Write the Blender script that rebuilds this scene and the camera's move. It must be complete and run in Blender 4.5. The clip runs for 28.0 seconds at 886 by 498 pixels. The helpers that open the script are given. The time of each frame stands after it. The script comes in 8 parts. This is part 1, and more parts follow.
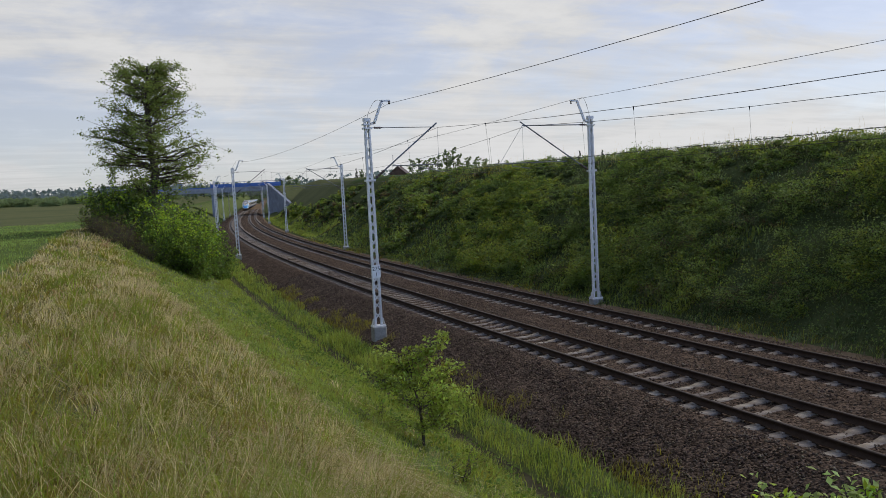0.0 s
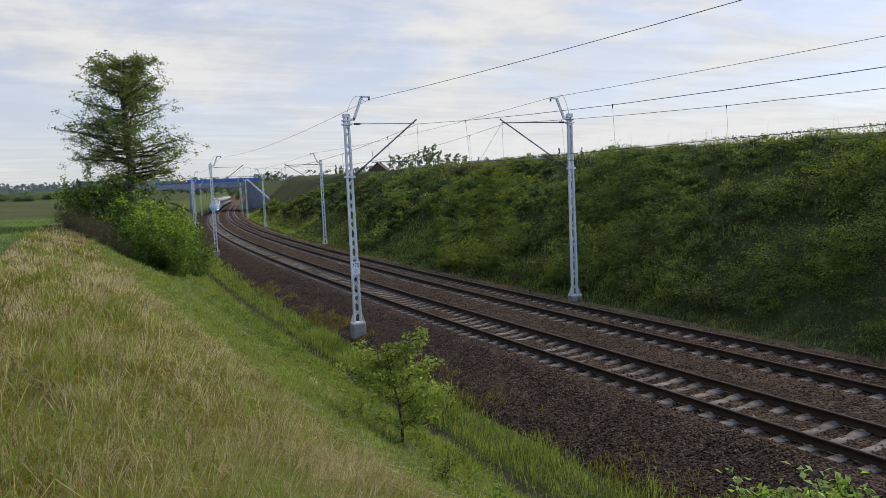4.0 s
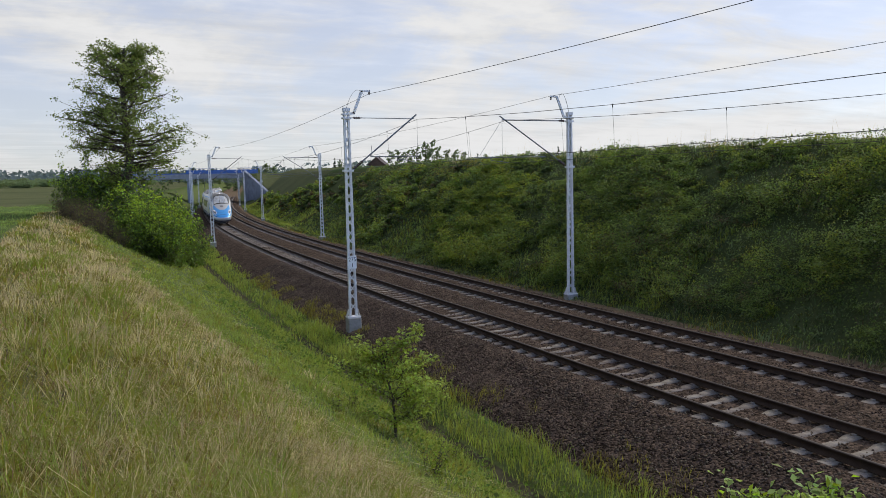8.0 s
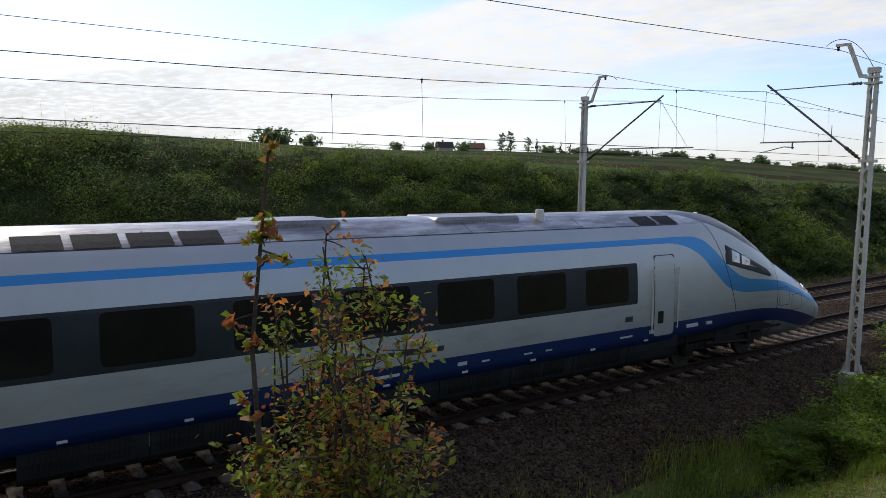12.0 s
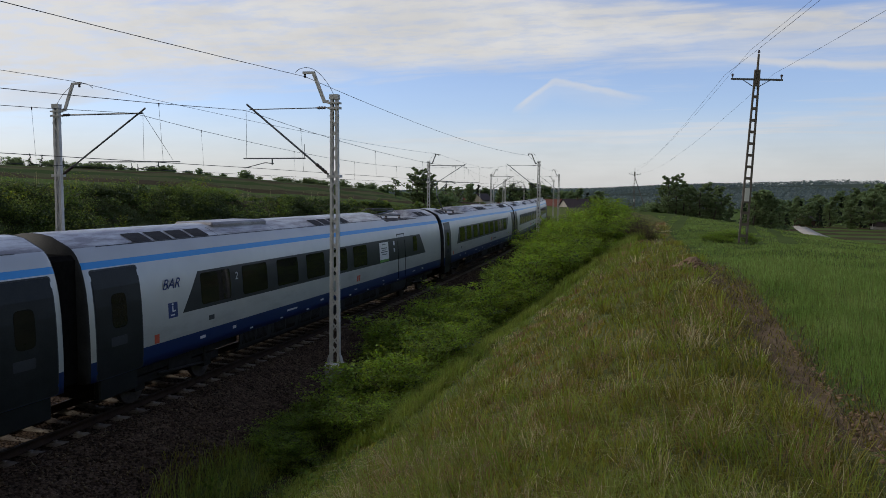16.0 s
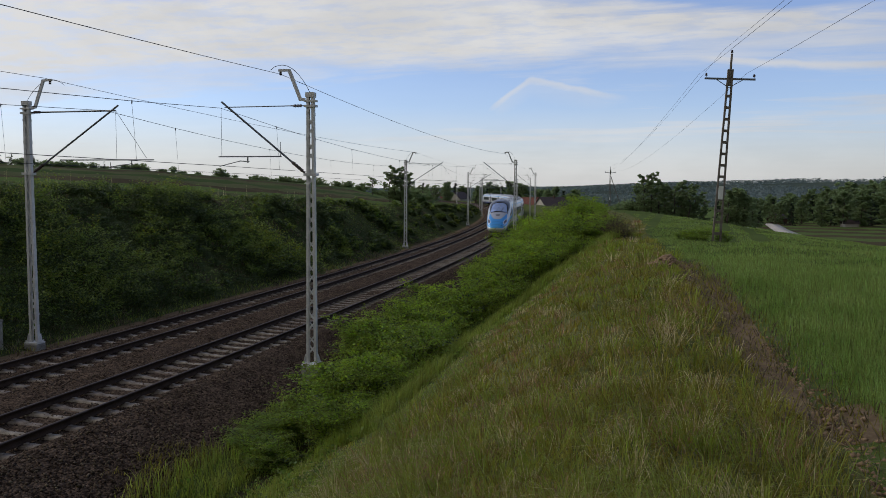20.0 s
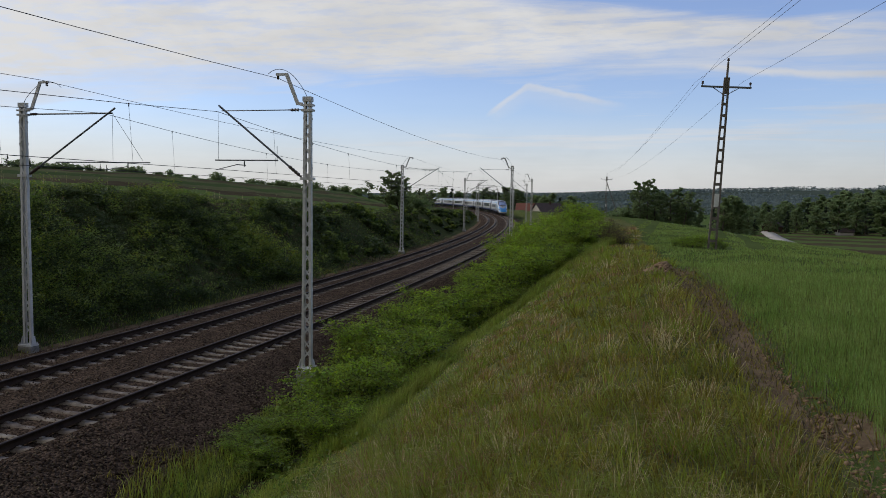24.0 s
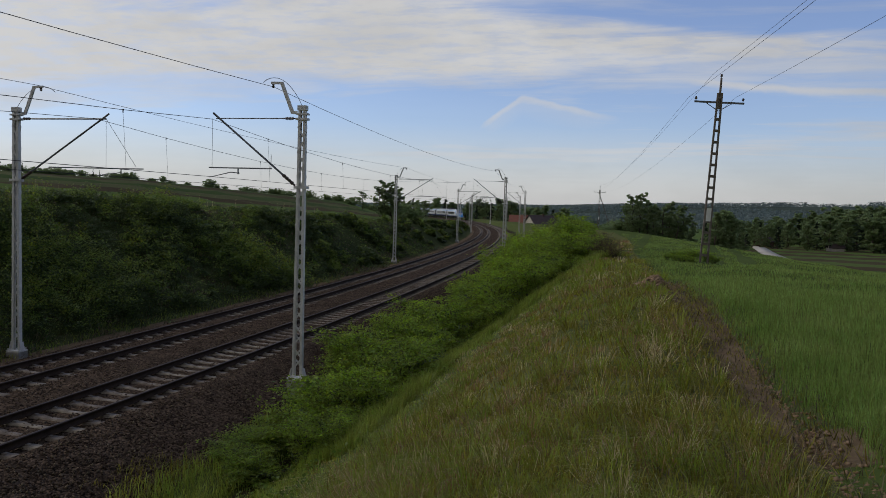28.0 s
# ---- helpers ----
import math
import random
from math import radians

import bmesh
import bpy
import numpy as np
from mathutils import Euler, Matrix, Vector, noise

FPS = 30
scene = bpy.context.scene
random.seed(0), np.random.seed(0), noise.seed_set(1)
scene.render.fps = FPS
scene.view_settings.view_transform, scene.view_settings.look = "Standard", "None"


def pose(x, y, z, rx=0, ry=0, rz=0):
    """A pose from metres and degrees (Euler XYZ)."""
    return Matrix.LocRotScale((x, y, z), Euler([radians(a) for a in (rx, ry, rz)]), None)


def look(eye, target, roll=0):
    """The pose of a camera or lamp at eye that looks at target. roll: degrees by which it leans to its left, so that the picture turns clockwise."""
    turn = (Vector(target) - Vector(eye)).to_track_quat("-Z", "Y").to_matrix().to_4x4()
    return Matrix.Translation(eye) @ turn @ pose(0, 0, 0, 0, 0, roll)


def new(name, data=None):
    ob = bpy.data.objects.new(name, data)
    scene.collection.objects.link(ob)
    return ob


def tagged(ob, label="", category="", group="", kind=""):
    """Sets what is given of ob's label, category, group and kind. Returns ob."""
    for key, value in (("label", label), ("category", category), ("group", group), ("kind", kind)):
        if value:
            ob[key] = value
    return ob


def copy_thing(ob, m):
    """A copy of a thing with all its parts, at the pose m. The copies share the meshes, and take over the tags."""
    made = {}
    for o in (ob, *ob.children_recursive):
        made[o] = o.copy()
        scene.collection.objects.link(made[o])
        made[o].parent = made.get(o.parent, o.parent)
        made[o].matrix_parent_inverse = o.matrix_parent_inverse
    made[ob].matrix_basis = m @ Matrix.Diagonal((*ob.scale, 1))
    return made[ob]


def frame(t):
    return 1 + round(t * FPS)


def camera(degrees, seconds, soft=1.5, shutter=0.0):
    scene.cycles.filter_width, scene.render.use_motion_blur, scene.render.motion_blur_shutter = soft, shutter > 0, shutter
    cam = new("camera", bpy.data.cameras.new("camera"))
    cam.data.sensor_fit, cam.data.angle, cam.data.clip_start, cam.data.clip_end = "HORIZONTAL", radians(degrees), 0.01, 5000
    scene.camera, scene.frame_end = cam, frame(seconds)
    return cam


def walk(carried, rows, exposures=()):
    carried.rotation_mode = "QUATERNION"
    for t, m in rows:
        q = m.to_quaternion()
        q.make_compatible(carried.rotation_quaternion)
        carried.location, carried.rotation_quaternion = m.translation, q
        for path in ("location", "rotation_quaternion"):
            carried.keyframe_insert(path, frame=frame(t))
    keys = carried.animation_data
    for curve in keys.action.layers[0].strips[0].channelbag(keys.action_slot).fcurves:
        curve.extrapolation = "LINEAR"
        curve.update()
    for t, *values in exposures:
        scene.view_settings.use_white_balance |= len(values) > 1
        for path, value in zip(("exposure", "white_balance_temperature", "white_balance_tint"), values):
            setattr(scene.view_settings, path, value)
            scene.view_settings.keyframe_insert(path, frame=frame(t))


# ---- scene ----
EYE = (0.0, 0.0, 4.97)
PATH = [  # seconds, yaw to the left of +y, pitch, lean
    (0, 64.19, -4.68, -2.94), (0.5, 64.02, -4.64, -2.94), (1, 63.61, -4.76, -3.01), (1.5, 63.14, -4.83, -3.22),
    (2, 62.76, -4.72, -3.21), (2.5, 62.67, -4.66, -3.18), (3, 62.60, -4.69, -2.89), (3.5, 62.59, -4.84, -2.78),
    (4.5, 62.70, -5.16, -2.50), (5.5, 62.83, -5.49, -2.21), (6, 62.98, -5.70, -1.93), (6.5, 63.29, -5.56, -1.53),
    (7, 63.12, -5.45, -1.22), (7.5, 62.78, -5.37, -1.30), (8, 62.41, -5.32, -1.40), (8.5, 62.08, -5.40, -1.38),
    (9, 61.75, -5.61, -1.56), (9.5, 61.37, -5.80, -1.51), (10, 60.93, -5.97, -1.50), (10.5, 59.88, -6.27, -1.61),
    (10.8, 57.9, -6.45, -1.40), (11, 55.31, -6.57, -1.24), (11.1, 53.2, -6.68, -1.05), (11.2, 50.0, -6.85, -0.85),
    (11.3, 44.6, -6.95, -0.65), (11.4, 34.2, -6.75, -0.30), (11.5, 22.6, -6.50, 0.0), (11.6, 11.0, -6.36, 0.0),
    (11.7, -0.6, -6.28, 0.1), (11.8, -12.2, -6.18, 0.6), (11.9, -23.7, -6.06, 1.0), (12, -34.2, -5.98, 0.9),
    (12.1, -42.0, -6.05, 0.75), (12.2, -47.2, -5.98, 0.72), (12.3, -51.2, -5.9, 0.68), (12.4, -54.0, -5.8, 0.6),
    (12.5, -56.06, -5.61, 0.4), (12.7, -59.6, -5.3, 0.34), (13, -63.38, -4.99, 0.32), (13.5, -67.23, -4.96, 0.29),
    (14.5, -69.9, -4.77, 0.34), (15.5, -71.29, -4.57, 0.40), (16, -71.97, -4.39, 0.53), (16.5, -72.14, -4.33, 0.55),
    (17, -72.10, -4.27, 0.52), (17.5, -72.10, -4.44, 0.66), (18, -72.61, -4.57, 0.60), (18.5, -73.34, -4.44, 0.41),
    (19, -73.67, -4.38, 0.47), (19.5, -73.73, -4.48, 0.51), (20, -73.73, -4.50, 0.50), (20.5, -73.61, -4.48, 0.41),
    (21, -73.71, -4.59, 0.46), (21.5, -74.00, -4.37, 0.48), (22.5, -74.05, -4.25, 0.68), (23.5, -74.07, -4.13, 0.88),
    (24, -74.03, -4.09, 0.97), (24.5, -74.29, -3.98, 1.03), (25, -74.57, -4.00, 1.05), (25.5, -74.63, -3.95, 1.21),
    (26, -74.55, -3.91, 1.32), (26.5, -74.66, -3.61, 1.48), (27, -74.84, -3.41, 1.70), (27.5, -74.79, -3.31, 1.84),
    (28, -74.57, -3.26, 1.79),
]


def aim(yaw, pitch, lean):
    y, p = radians(yaw), radians(pitch)
    way = Vector((-math.sin(y) * math.cos(p), math.cos(y) * math.cos(p), math.sin(p)))
    return look(EYE, Vector(EYE) + 10 * way, lean)


cam = camera(61.59, 28.0, 0.3)
walk(cam, [(t, aim(y, p, r)) for t, y, p, r in PATH],
     exposures=[(0, -0.05), (2.0, 0.1), (10.0, 0.15), (10.6, 0.35), (11.0, 0.5), (11.3, 0.5), (11.7, 0.2), (12.0, -0.45), (12.5, -0.75), (13.5, -0.85), (27.0, -0.83), (28, -1.05)])

# ---- sky and sun ----
SUN_AZ, SUN_EL = 2.0, 38.0     # degrees to the left of +y, degrees up
sun_way = Vector((-math.sin(radians(SUN_AZ)) * math.cos(radians(SUN_EL)), math.cos(radians(SUN_AZ)) * math.cos(radians(SUN_EL)), math.sin(radians(SUN_EL))))
sun = new("sun", bpy.data.lights.new("sun", "SUN"))
sun.data.energy, sun.data.angle, sun.data.color = 2.2, radians(9.0), (1.0, 0.94, 0.85)
sun.matrix_world = look((0, 60, 60), Vector((0, 60, 60)) - sun_way)


def build_world():
    world = bpy.data.worlds.new("world")
    scene.world = world
    world.use_nodes = True
    nt = world.node_tree
    nt.nodes.clear()
    N, L = nt.nodes.new, nt.links.new

    def math_node(op, a, b=None, clamp=False):
        n = N("ShaderNodeMath")
        n.operation, n.use_clamp = op, clamp
        for k, v in enumerate((a, b)):
            if v is None:
                continue
            if isinstance(v, (int, float)):
                n.inputs[k].default_value = v
            else:
                L(v, n.inputs[k])
        return n.outputs[0]

    sky = N("ShaderNodeTexSky")
    sky.sky_type, sky.sun_disc = "NISHITA", False
    sky.sun_elevation, sky.sun_rotation = radians(SUN_EL), radians(-SUN_AZ)
    sky.air_density, sky.dust_density, sky.ozone_density = 1.0, 0.6, 1.6
    tc = N("ShaderNodeTexCoord")
    sep = N("ShaderNodeSeparateXYZ")
    L(tc.outputs["Generated"], sep.inputs[0])
    zc = math_node("MAXIMUM", sep.outputs[2], 0.0)
    zz = math_node("ADD", zc, 0.05)
    u, v = math_node("DIVIDE", sep.outputs[0], zz), math_node("DIVIDE", sep.outputs[1], zz)
    cu = N("ShaderNodeCombineXYZ")
    L(u, cu.inputs[0])
    L(v, cu.inputs[1])

    def noise(scale, detail, rough, stretch, turn, shift=(0, 0, 0), twist=0.0):
        mp = N("ShaderNodeMapping")
        mp.inputs["Rotation"].default_value, mp.inputs["Scale"].default_value, mp.inputs["Location"].default_value = (0, 0, radians(turn)), (1.0, stretch, 1.0), shift
        L(cu.outputs[0], mp.inputs[0])
        n = N("ShaderNodeTexNoise")
        n.inputs["Scale"].default_value, n.inputs["Detail"].default_value, n.inputs["Roughness"].default_value, n.inputs["Distortion"].default_value = scale, detail, rough, twist
        L(mp.outputs[0], n.inputs["Vector"])
        return n.outputs[0]

    def step(value, lo, hi, to_lo=0.0, to_hi=1.0):
        n = N("ShaderNodeMapRange")
        n.interpolation_type = "SMOOTHSTEP"
        n.inputs["From Min"].default_value, n.inputs["From Max"].default_value = lo, hi
        n.inputs["To Min"].default_value, n.inputs["To Max"].default_value = to_lo, to_hi
        L(value, n.inputs["Value"])
        return n.outputs[0]

    soft = noise(0.55, 6.0, 0.55, 0.45, 65, (3.1, 0.7, 0), 0.4)
    fine = noise(2.6, 7.0, 0.6, 0.35, 65, (0.4, 2.0, 0), 0.5)
    tufts = noise(8.0, 6.0, 0.62, 0.6, 40)
    # one long sheet of high cloud, its edge frayed
    warp = math_node("ADD", math_node("MULTIPLY", math_node("SUBTRACT", soft, 0.5), 2.4), math_node("MULTIPLY", math_node("SUBTRACT", fine, 0.5), 1.1))
    across = math_node("ADD", math_node("ADD", math_node("MULTIPLY", u, 0.907), math_node("MULTIPLY", v, 0.42)), warp)
    along = math_node("ADD", math_node("MULTIPLY", u, 0.42), math_node("MULTIPLY", v, -0.907))
    edge = math_node("ADD", math_node("MULTIPLY", along, -0.41), 4.74)
    sheet = math_node("MULTIPLY", step(across, 2.9, 3.5), step(math_node("SUBTRACT", across, edge), -0.6, 0.55, 1.0, 0.0))
    sheet = math_node("MULTIPLY", sheet, step(tufts, 0.33, 0.58, 0.74, 1.0))
    # thin veils and streaks, and the overcast on the side away from the clear patch
    veil = math_node("MULTIPLY", step(math_node("ADD", soft, math_node("MULTIPLY", fine, 0.35)), 0.58, 0.88), 0.75)
    def billows(scale, tall, twist, shift):
        mp = N("ShaderNodeMapping")
        mp.inputs["Scale"].default_value, mp.inputs["Location"].default_value = (1.0, 1.0, tall), shift
        L(tc.outputs["Generated"], mp.inputs[0])
        n = N("ShaderNodeTexNoise")
        n.inputs["Scale"].default_value, n.inputs["Detail"].default_value, n.inputs["Roughness"].default_value, n.inputs["Distortion"].default_value = scale, 7.0, 0.6, twist
        L(mp.outputs[0], n.inputs["Vector"])
        return n.outputs[0]

    lumps = billows(3.4, 3.2, 0.5, (0.3, 1.1, 0.2))
    flecks = billows(11.0, 2.6, 0.3, (2.3, 0.4, 0.9))
    lumpy = math_node("ADD", math_node("MULTIPLY", lumps, 0.72), math_node("MULTIPLY", flecks, 0.28))
    closed = step(sep.outputs[0], -0.25, 0.35, 1.0, 0.0)
    overcast = math_node("MULTIPLY", closed, step(lumpy, 0.38, 0.58, 0.8, 1.0))
    veil = math_node("MULTIPLY", veil, math_node("SUBTRACT", 1.0, math_node("MULTIPLY", closed, 0.75)))
    # one thin hooked streak of cloud in the clear part
    deg = 180.0 / math.pi
    az = math_node("MULTIPLY", math_node("ARCTAN2", sep.outputs[0], sep.outputs[1]), deg)
    el = math_node("MULTIPLY", math_node("ARCSINE", sep.outputs[2]), deg)
    el = math_node("ADD", el, math_node("MULTIPLY", math_node("SUBTRACT", flecks, 0.5), 0.9))
    ridge = math_node("SMOOTH_MIN", math_node("ADD", math_node("MULTIPLY", math_node("SUBTRACT", az, 77.0), 0.75), 6.0), math_node("ADD", math_node("MULTIPLY", math_node("SUBTRACT", az, 80.4), -0.2), 8.35))
    ridge.node.inputs[2].default_value = 0.5
    off = math_node("SUBTRACT", el, ridge)
    hook = math_node("MULTIPLY", step(off, -0.75, 0.0), step(off, 0.0, 0.35, 1.0, 0.0))
    trail = math_node("MULTIPLY", step(off, -2.6, 0.0, 0.0, 0.3), step(off, 0.0, 0.3, 1.0, 0.0))
    hook = math_node("MULTIPLY", math_node("MAXIMUM", math_node("MULTIPLY", hook, 0.62), trail), math_node("MULTIPLY", step(az, 76.6, 78.2), step(az, 84.0, 89.0, 1.0, 0.0)))
    # and a long thin one from the sheet's end
    line = math_node("SUBTRACT", el, math_node("ADD", math_node("MULTIPLY", math_node("SUBTRACT", az, 95.0), -0.1), 9.3))
    tail = math_node("MULTIPLY", math_node("MULTIPLY", step(line, -0.6, 0.0), step(line, 0.0, 0.5, 1.0, 0.0)), math_node("MULTIPLY", step(az, 88.0, 94.0), step(az, 104.0, 112.0, 0.8, 0.0)))
    cover = math_node("MAXIMUM", math_node("MAXIMUM", math_node("MAXIMUM", sheet, veil), overcast), math_node("MAXIMUM", hook, tail))
    haze = step(zc, 0.0, 0.14, 0.82, 0.0)   # whitish haze low over the land
    amount = math_node("MAXIMUM", math_node("MAXIMUM", cover, haze), 0.10)
    # clouds glow towards the sun
    dot = N("ShaderNodeVectorMath")
    dot.operation = "DOT_PRODUCT"
    L(tc.outputs["Generated"], dot.inputs[0])
    dot.inputs[1].default_value = sun_way
    near_sun = math_node("POWER", math_node("MAXIMUM", dot.outputs["Value"], 0.0), 9.0)
    folds = step(math_node("ADD", math_node("MULTIPLY", lumpy, 0.8), math_node("MULTIPLY", fine, 0.2)), 0.38, 0.60, 0.76, 1.12)
    folds = math_node("SUBTRACT", 1.0, math_node("MULTIPLY", math_node("SUBTRACT", 1.0, folds), math_node("ADD", 0.4, math_node("MULTIPLY", closed, 0.6))))   # smoother in the high sheet
    bright = math_node("MULTIPLY", math_node("ADD", step(sep.outputs[0], -0.3, 0.5, 5.2, 9.4), math_node("MULTIPLY", near_sun, 5.4)), folds)
    bright = math_node("MULTIPLY", bright, step(sep.outputs[1], -0.9, 0.1, 0.5, 1.0))   # dimmer away from the sun
    bright = math_node("MULTIPLY", bright, step(zc, 0.3, 0.85, 1.0, 0.78))   # the cover thins a little overhead
    cloud = N("ShaderNodeVectorMath")
    cloud.operation = "SCALE"
    cloud.inputs[0].default_value = (0.985, 0.985, 0.99)
    L(bright, cloud.inputs["Scale"])
    mix = N("ShaderNodeMix")
    mix.data_type = "RGBA"
    L(amount, mix.inputs[0])
    clear = N("ShaderNodeVectorMath")
    clear.operation = "MULTIPLY"
    clear.inputs[1].default_value = (1.55, 1.64, 2.08)
    L(sky.outputs[0], clear.inputs[0])
    L(clear.outputs[0], mix.inputs[6])
    L(cloud.outputs[0], mix.inputs[7])
    bg = N("ShaderNodeBackground")
    bg.inputs["Strength"].default_value = 0.13
    L(mix.outputs[2], bg.inputs[0])
    out = N("ShaderNodeOutputWorld")
    L(bg.outputs[0], out.inputs[0])


build_world()

# ---- materials ----
def rgb(c):
    return (c[0], c[1], c[2], 1.0)


def surface(name, c1, c2, scale=4.0, rough=0.8, bump=0.3, metal=0.0, fine=30.0, coords="Object", random=0.0, leaf=0.0, coat=0.0, island=False):
    """A procedural surface: two tones mixed by noise at two scales, with bump; random: brightness from piece to piece."""
    m = bpy.data.materials.new(name)
    m.use_nodes = True
    nt = m.node_tree
    N, L = nt.nodes.new, nt.links.new
    b = nt.nodes["Principled BSDF"]
    tc = N("ShaderNodeTexCoord")
    n1, n2 = N("ShaderNodeTexNoise"), N("ShaderNodeTexNoise")
    for n, s, d in ((n1, scale, 5.0), (n2, fine, 4.0)):
        n.inputs["Scale"].default_value, n.inputs["Detail"].default_value, n.inputs["Roughness"].default_value = s, d, 0.62
        L(tc.outputs[coords], n.inputs["Vector"])
    add = N("ShaderNodeMath")
    add.operation = "MULTIPLY_ADD"
    L(n2.outputs[0], add.inputs[0])
    add.inputs[1].default_value = 0.6
    L(n1.outputs[0], add.inputs[2])
    ramp = N("ShaderNodeMapRange")
    ramp.inputs["From Min"].default_value, ramp.inputs["From Max"].default_value = 0.58, 1.02
    L(add.outputs[0], ramp.inputs["Value"])
    mix = N("ShaderNodeMix")
    mix.data_type = "RGBA"
    mix.inputs[6].default_value, mix.inputs[7].default_value = rgb(c1), rgb(c2)
    L(ramp.outputs[0], mix.inputs[0])
    col = mix.outputs[2]
    if random:
        if island:
            info = N("ShaderNodeNewGeometry")
            rnd = info.outputs["Random Per Island"]
        else:
            info = N("ShaderNodeObjectInfo")
            rnd = info.outputs["Random"]
        hsv = N("ShaderNodeHueSaturation")
        mr = N("ShaderNodeMapRange")
        mr.inputs["To Min"].default_value, mr.inputs["To Max"].default_value = 1 - random, 1 + random
        L(rnd, mr.inputs["Value"])
        L(mr.outputs[0], hsv.inputs["Value"])
        mh = N("ShaderNodeMapRange")
        mh.inputs["To Min"].default_value, mh.inputs["To Max"].default_value = 0.5 - random * 0.05, 0.5 + random * 0.05
        L(rnd, mh.inputs["Value"])
        L(mh.outputs[0], hsv.inputs["Hue"])
        L(col, hsv.inputs["Color"])
        col = hsv.outputs[0]
    L(col, b.inputs["Base Color"])
    b.inputs["Roughness"].default_value, b.inputs["Metallic"].default_value = rough, metal
    b.inputs["Coat Weight"].default_value = coat
    if rough >= 0.9:
        b.inputs["Specular IOR Level"].default_value = 0.08 if rough < 0.95 else 0.01
    if bump:
        bp = N("ShaderNodeBump")
        bp.inputs["Strength"].default_value, bp.inputs["Distance"].default_value = bump, 0.02
        L(n2.outputs[0], bp.inputs["Height"])
        L(bp.outputs[0], b.inputs["Normal"])
    if leaf:
        tr, ms = N("ShaderNodeBsdfTranslucent"), N("ShaderNodeMixShader")
        bright = N("ShaderNodeHueSaturation")
        bright.inputs["Value"].default_value, bright.inputs["Saturation"].default_value = 1.5, 1.1
        L(col, bright.inputs["Color"])
        L(bright.outputs[0], tr.inputs["Color"])
        ms.inputs[0].default_value = leaf
        L(b.outputs[0], ms.inputs[1])
        L(tr.outputs[0], ms.inputs[2])
        L(ms.outputs[0], nt.nodes["Material Output"].inputs[0])
        b.inputs["Specular IOR Level"].default_value = 0.25
    return m


def glow(name, c, strength):
    m = bpy.data.materials.new(name)
    m.use_nodes = True
    b = m.node_tree.nodes["Principled BSDF"]
    b.inputs["Base Color"].default_value = rgb(c)
    b.inputs["Emission Color"].default_value, b.inputs["Emission Strength"].default_value = rgb(c), strength
    return m


M = {}
M["steel_mast"] = surface("galvanised_steel", (0.58, 0.57, 0.545), (0.78, 0.765, 0.735), 3, 0.6, 0.15, 0.0, 25)
M["steel_dark"] = surface("dark_steel", (0.10, 0.11, 0.12), (0.2, 0.21, 0.22), 6, 0.5, 0.1, 0.6)
M["insulator"] = surface("brown_insulator", (0.045, 0.03, 0.03), (0.09, 0.06, 0.05), 8, 0.25, 0.0)
M["wire"] = surface("copper_wire", (0.03, 0.03, 0.03), (0.07, 0.065, 0.06), 5, 0.5, 0.0, 0.5)
M["concrete"] = surface("concrete", (0.2, 0.19, 0.165), (0.37, 0.355, 0.32), 5, 0.9, 0.4, 0, 60, random=0.1)
M["sleeper"] = surface("sleeper_concrete", (0.13, 0.105, 0.082), (0.285, 0.245, 0.2), 5, 0.9, 0.4, 0, 60, random=0.22)
M["sleeper_far"] = surface("sleeper_concrete_joined", (0.13, 0.105, 0.082), (0.285, 0.245, 0.2), 5, 0.9, 0.0, 0, 60, random=0.22, island=True)
M["rail"] = surface("rusty_rail", (0.03, 0.019, 0.013), (0.062, 0.039, 0.026), 5, 0.8, 0.3, 0.0, 50)
M["rail_head"] = surface("polished_rail_head", (0.04, 0.029, 0.022), (0.075, 0.056, 0.044), 2, 0.55, 0.0, 0.0)
for k in ("rail", "rail_head"):
    M[k].node_tree.nodes["Principled BSDF"].inputs["Specular IOR Level"].default_value = 0.15
M["stone"] = surface("ballast_stone", (0.036, 0.026, 0.019), (0.16, 0.117, 0.086), 3, 0.9, 0.0, 0, 30, random=0.55, island=True)


def stony(m, scale, spread):
    """Breaks a surface into stones of their own tone, with dark gaps."""
    nt = m.node_tree
    N, L = nt.nodes.new, nt.links.new
    b = nt.nodes["Principled BSDF"]
    col = b.inputs["Base Color"].links[0].from_socket
    tc, vo, hs, mr, bp = N("ShaderNodeTexCoord"), N("ShaderNodeTexVoronoi"), N("ShaderNodeHueSaturation"), N("ShaderNodeMapRange"), N("ShaderNodeBump")
    vo.inputs["Scale"].default_value = scale
    L(tc.outputs["Object"], vo.inputs["Vector"])
    sp = N("ShaderNodeSeparateColor")
    L(vo.outputs["Color"], sp.inputs[0])
    mr.inputs["To Min"].default_value, mr.inputs["To Max"].default_value = 1 - spread, 1 + spread
    L(sp.outputs[0], mr.inputs["Value"])
    L(mr.outputs[0], hs.inputs["Value"])
    L(col, hs.inputs["Color"])
    L(hs.outputs[0], b.inputs["Base Color"])
    bp.invert = True
    bp.inputs["Strength"].default_value, bp.inputs["Distance"].default_value = 1.0, 0.03
    L(vo.outputs["Distance"], bp.inputs["Height"])
    L(bp.outputs[0], b.inputs["Normal"])
    return m


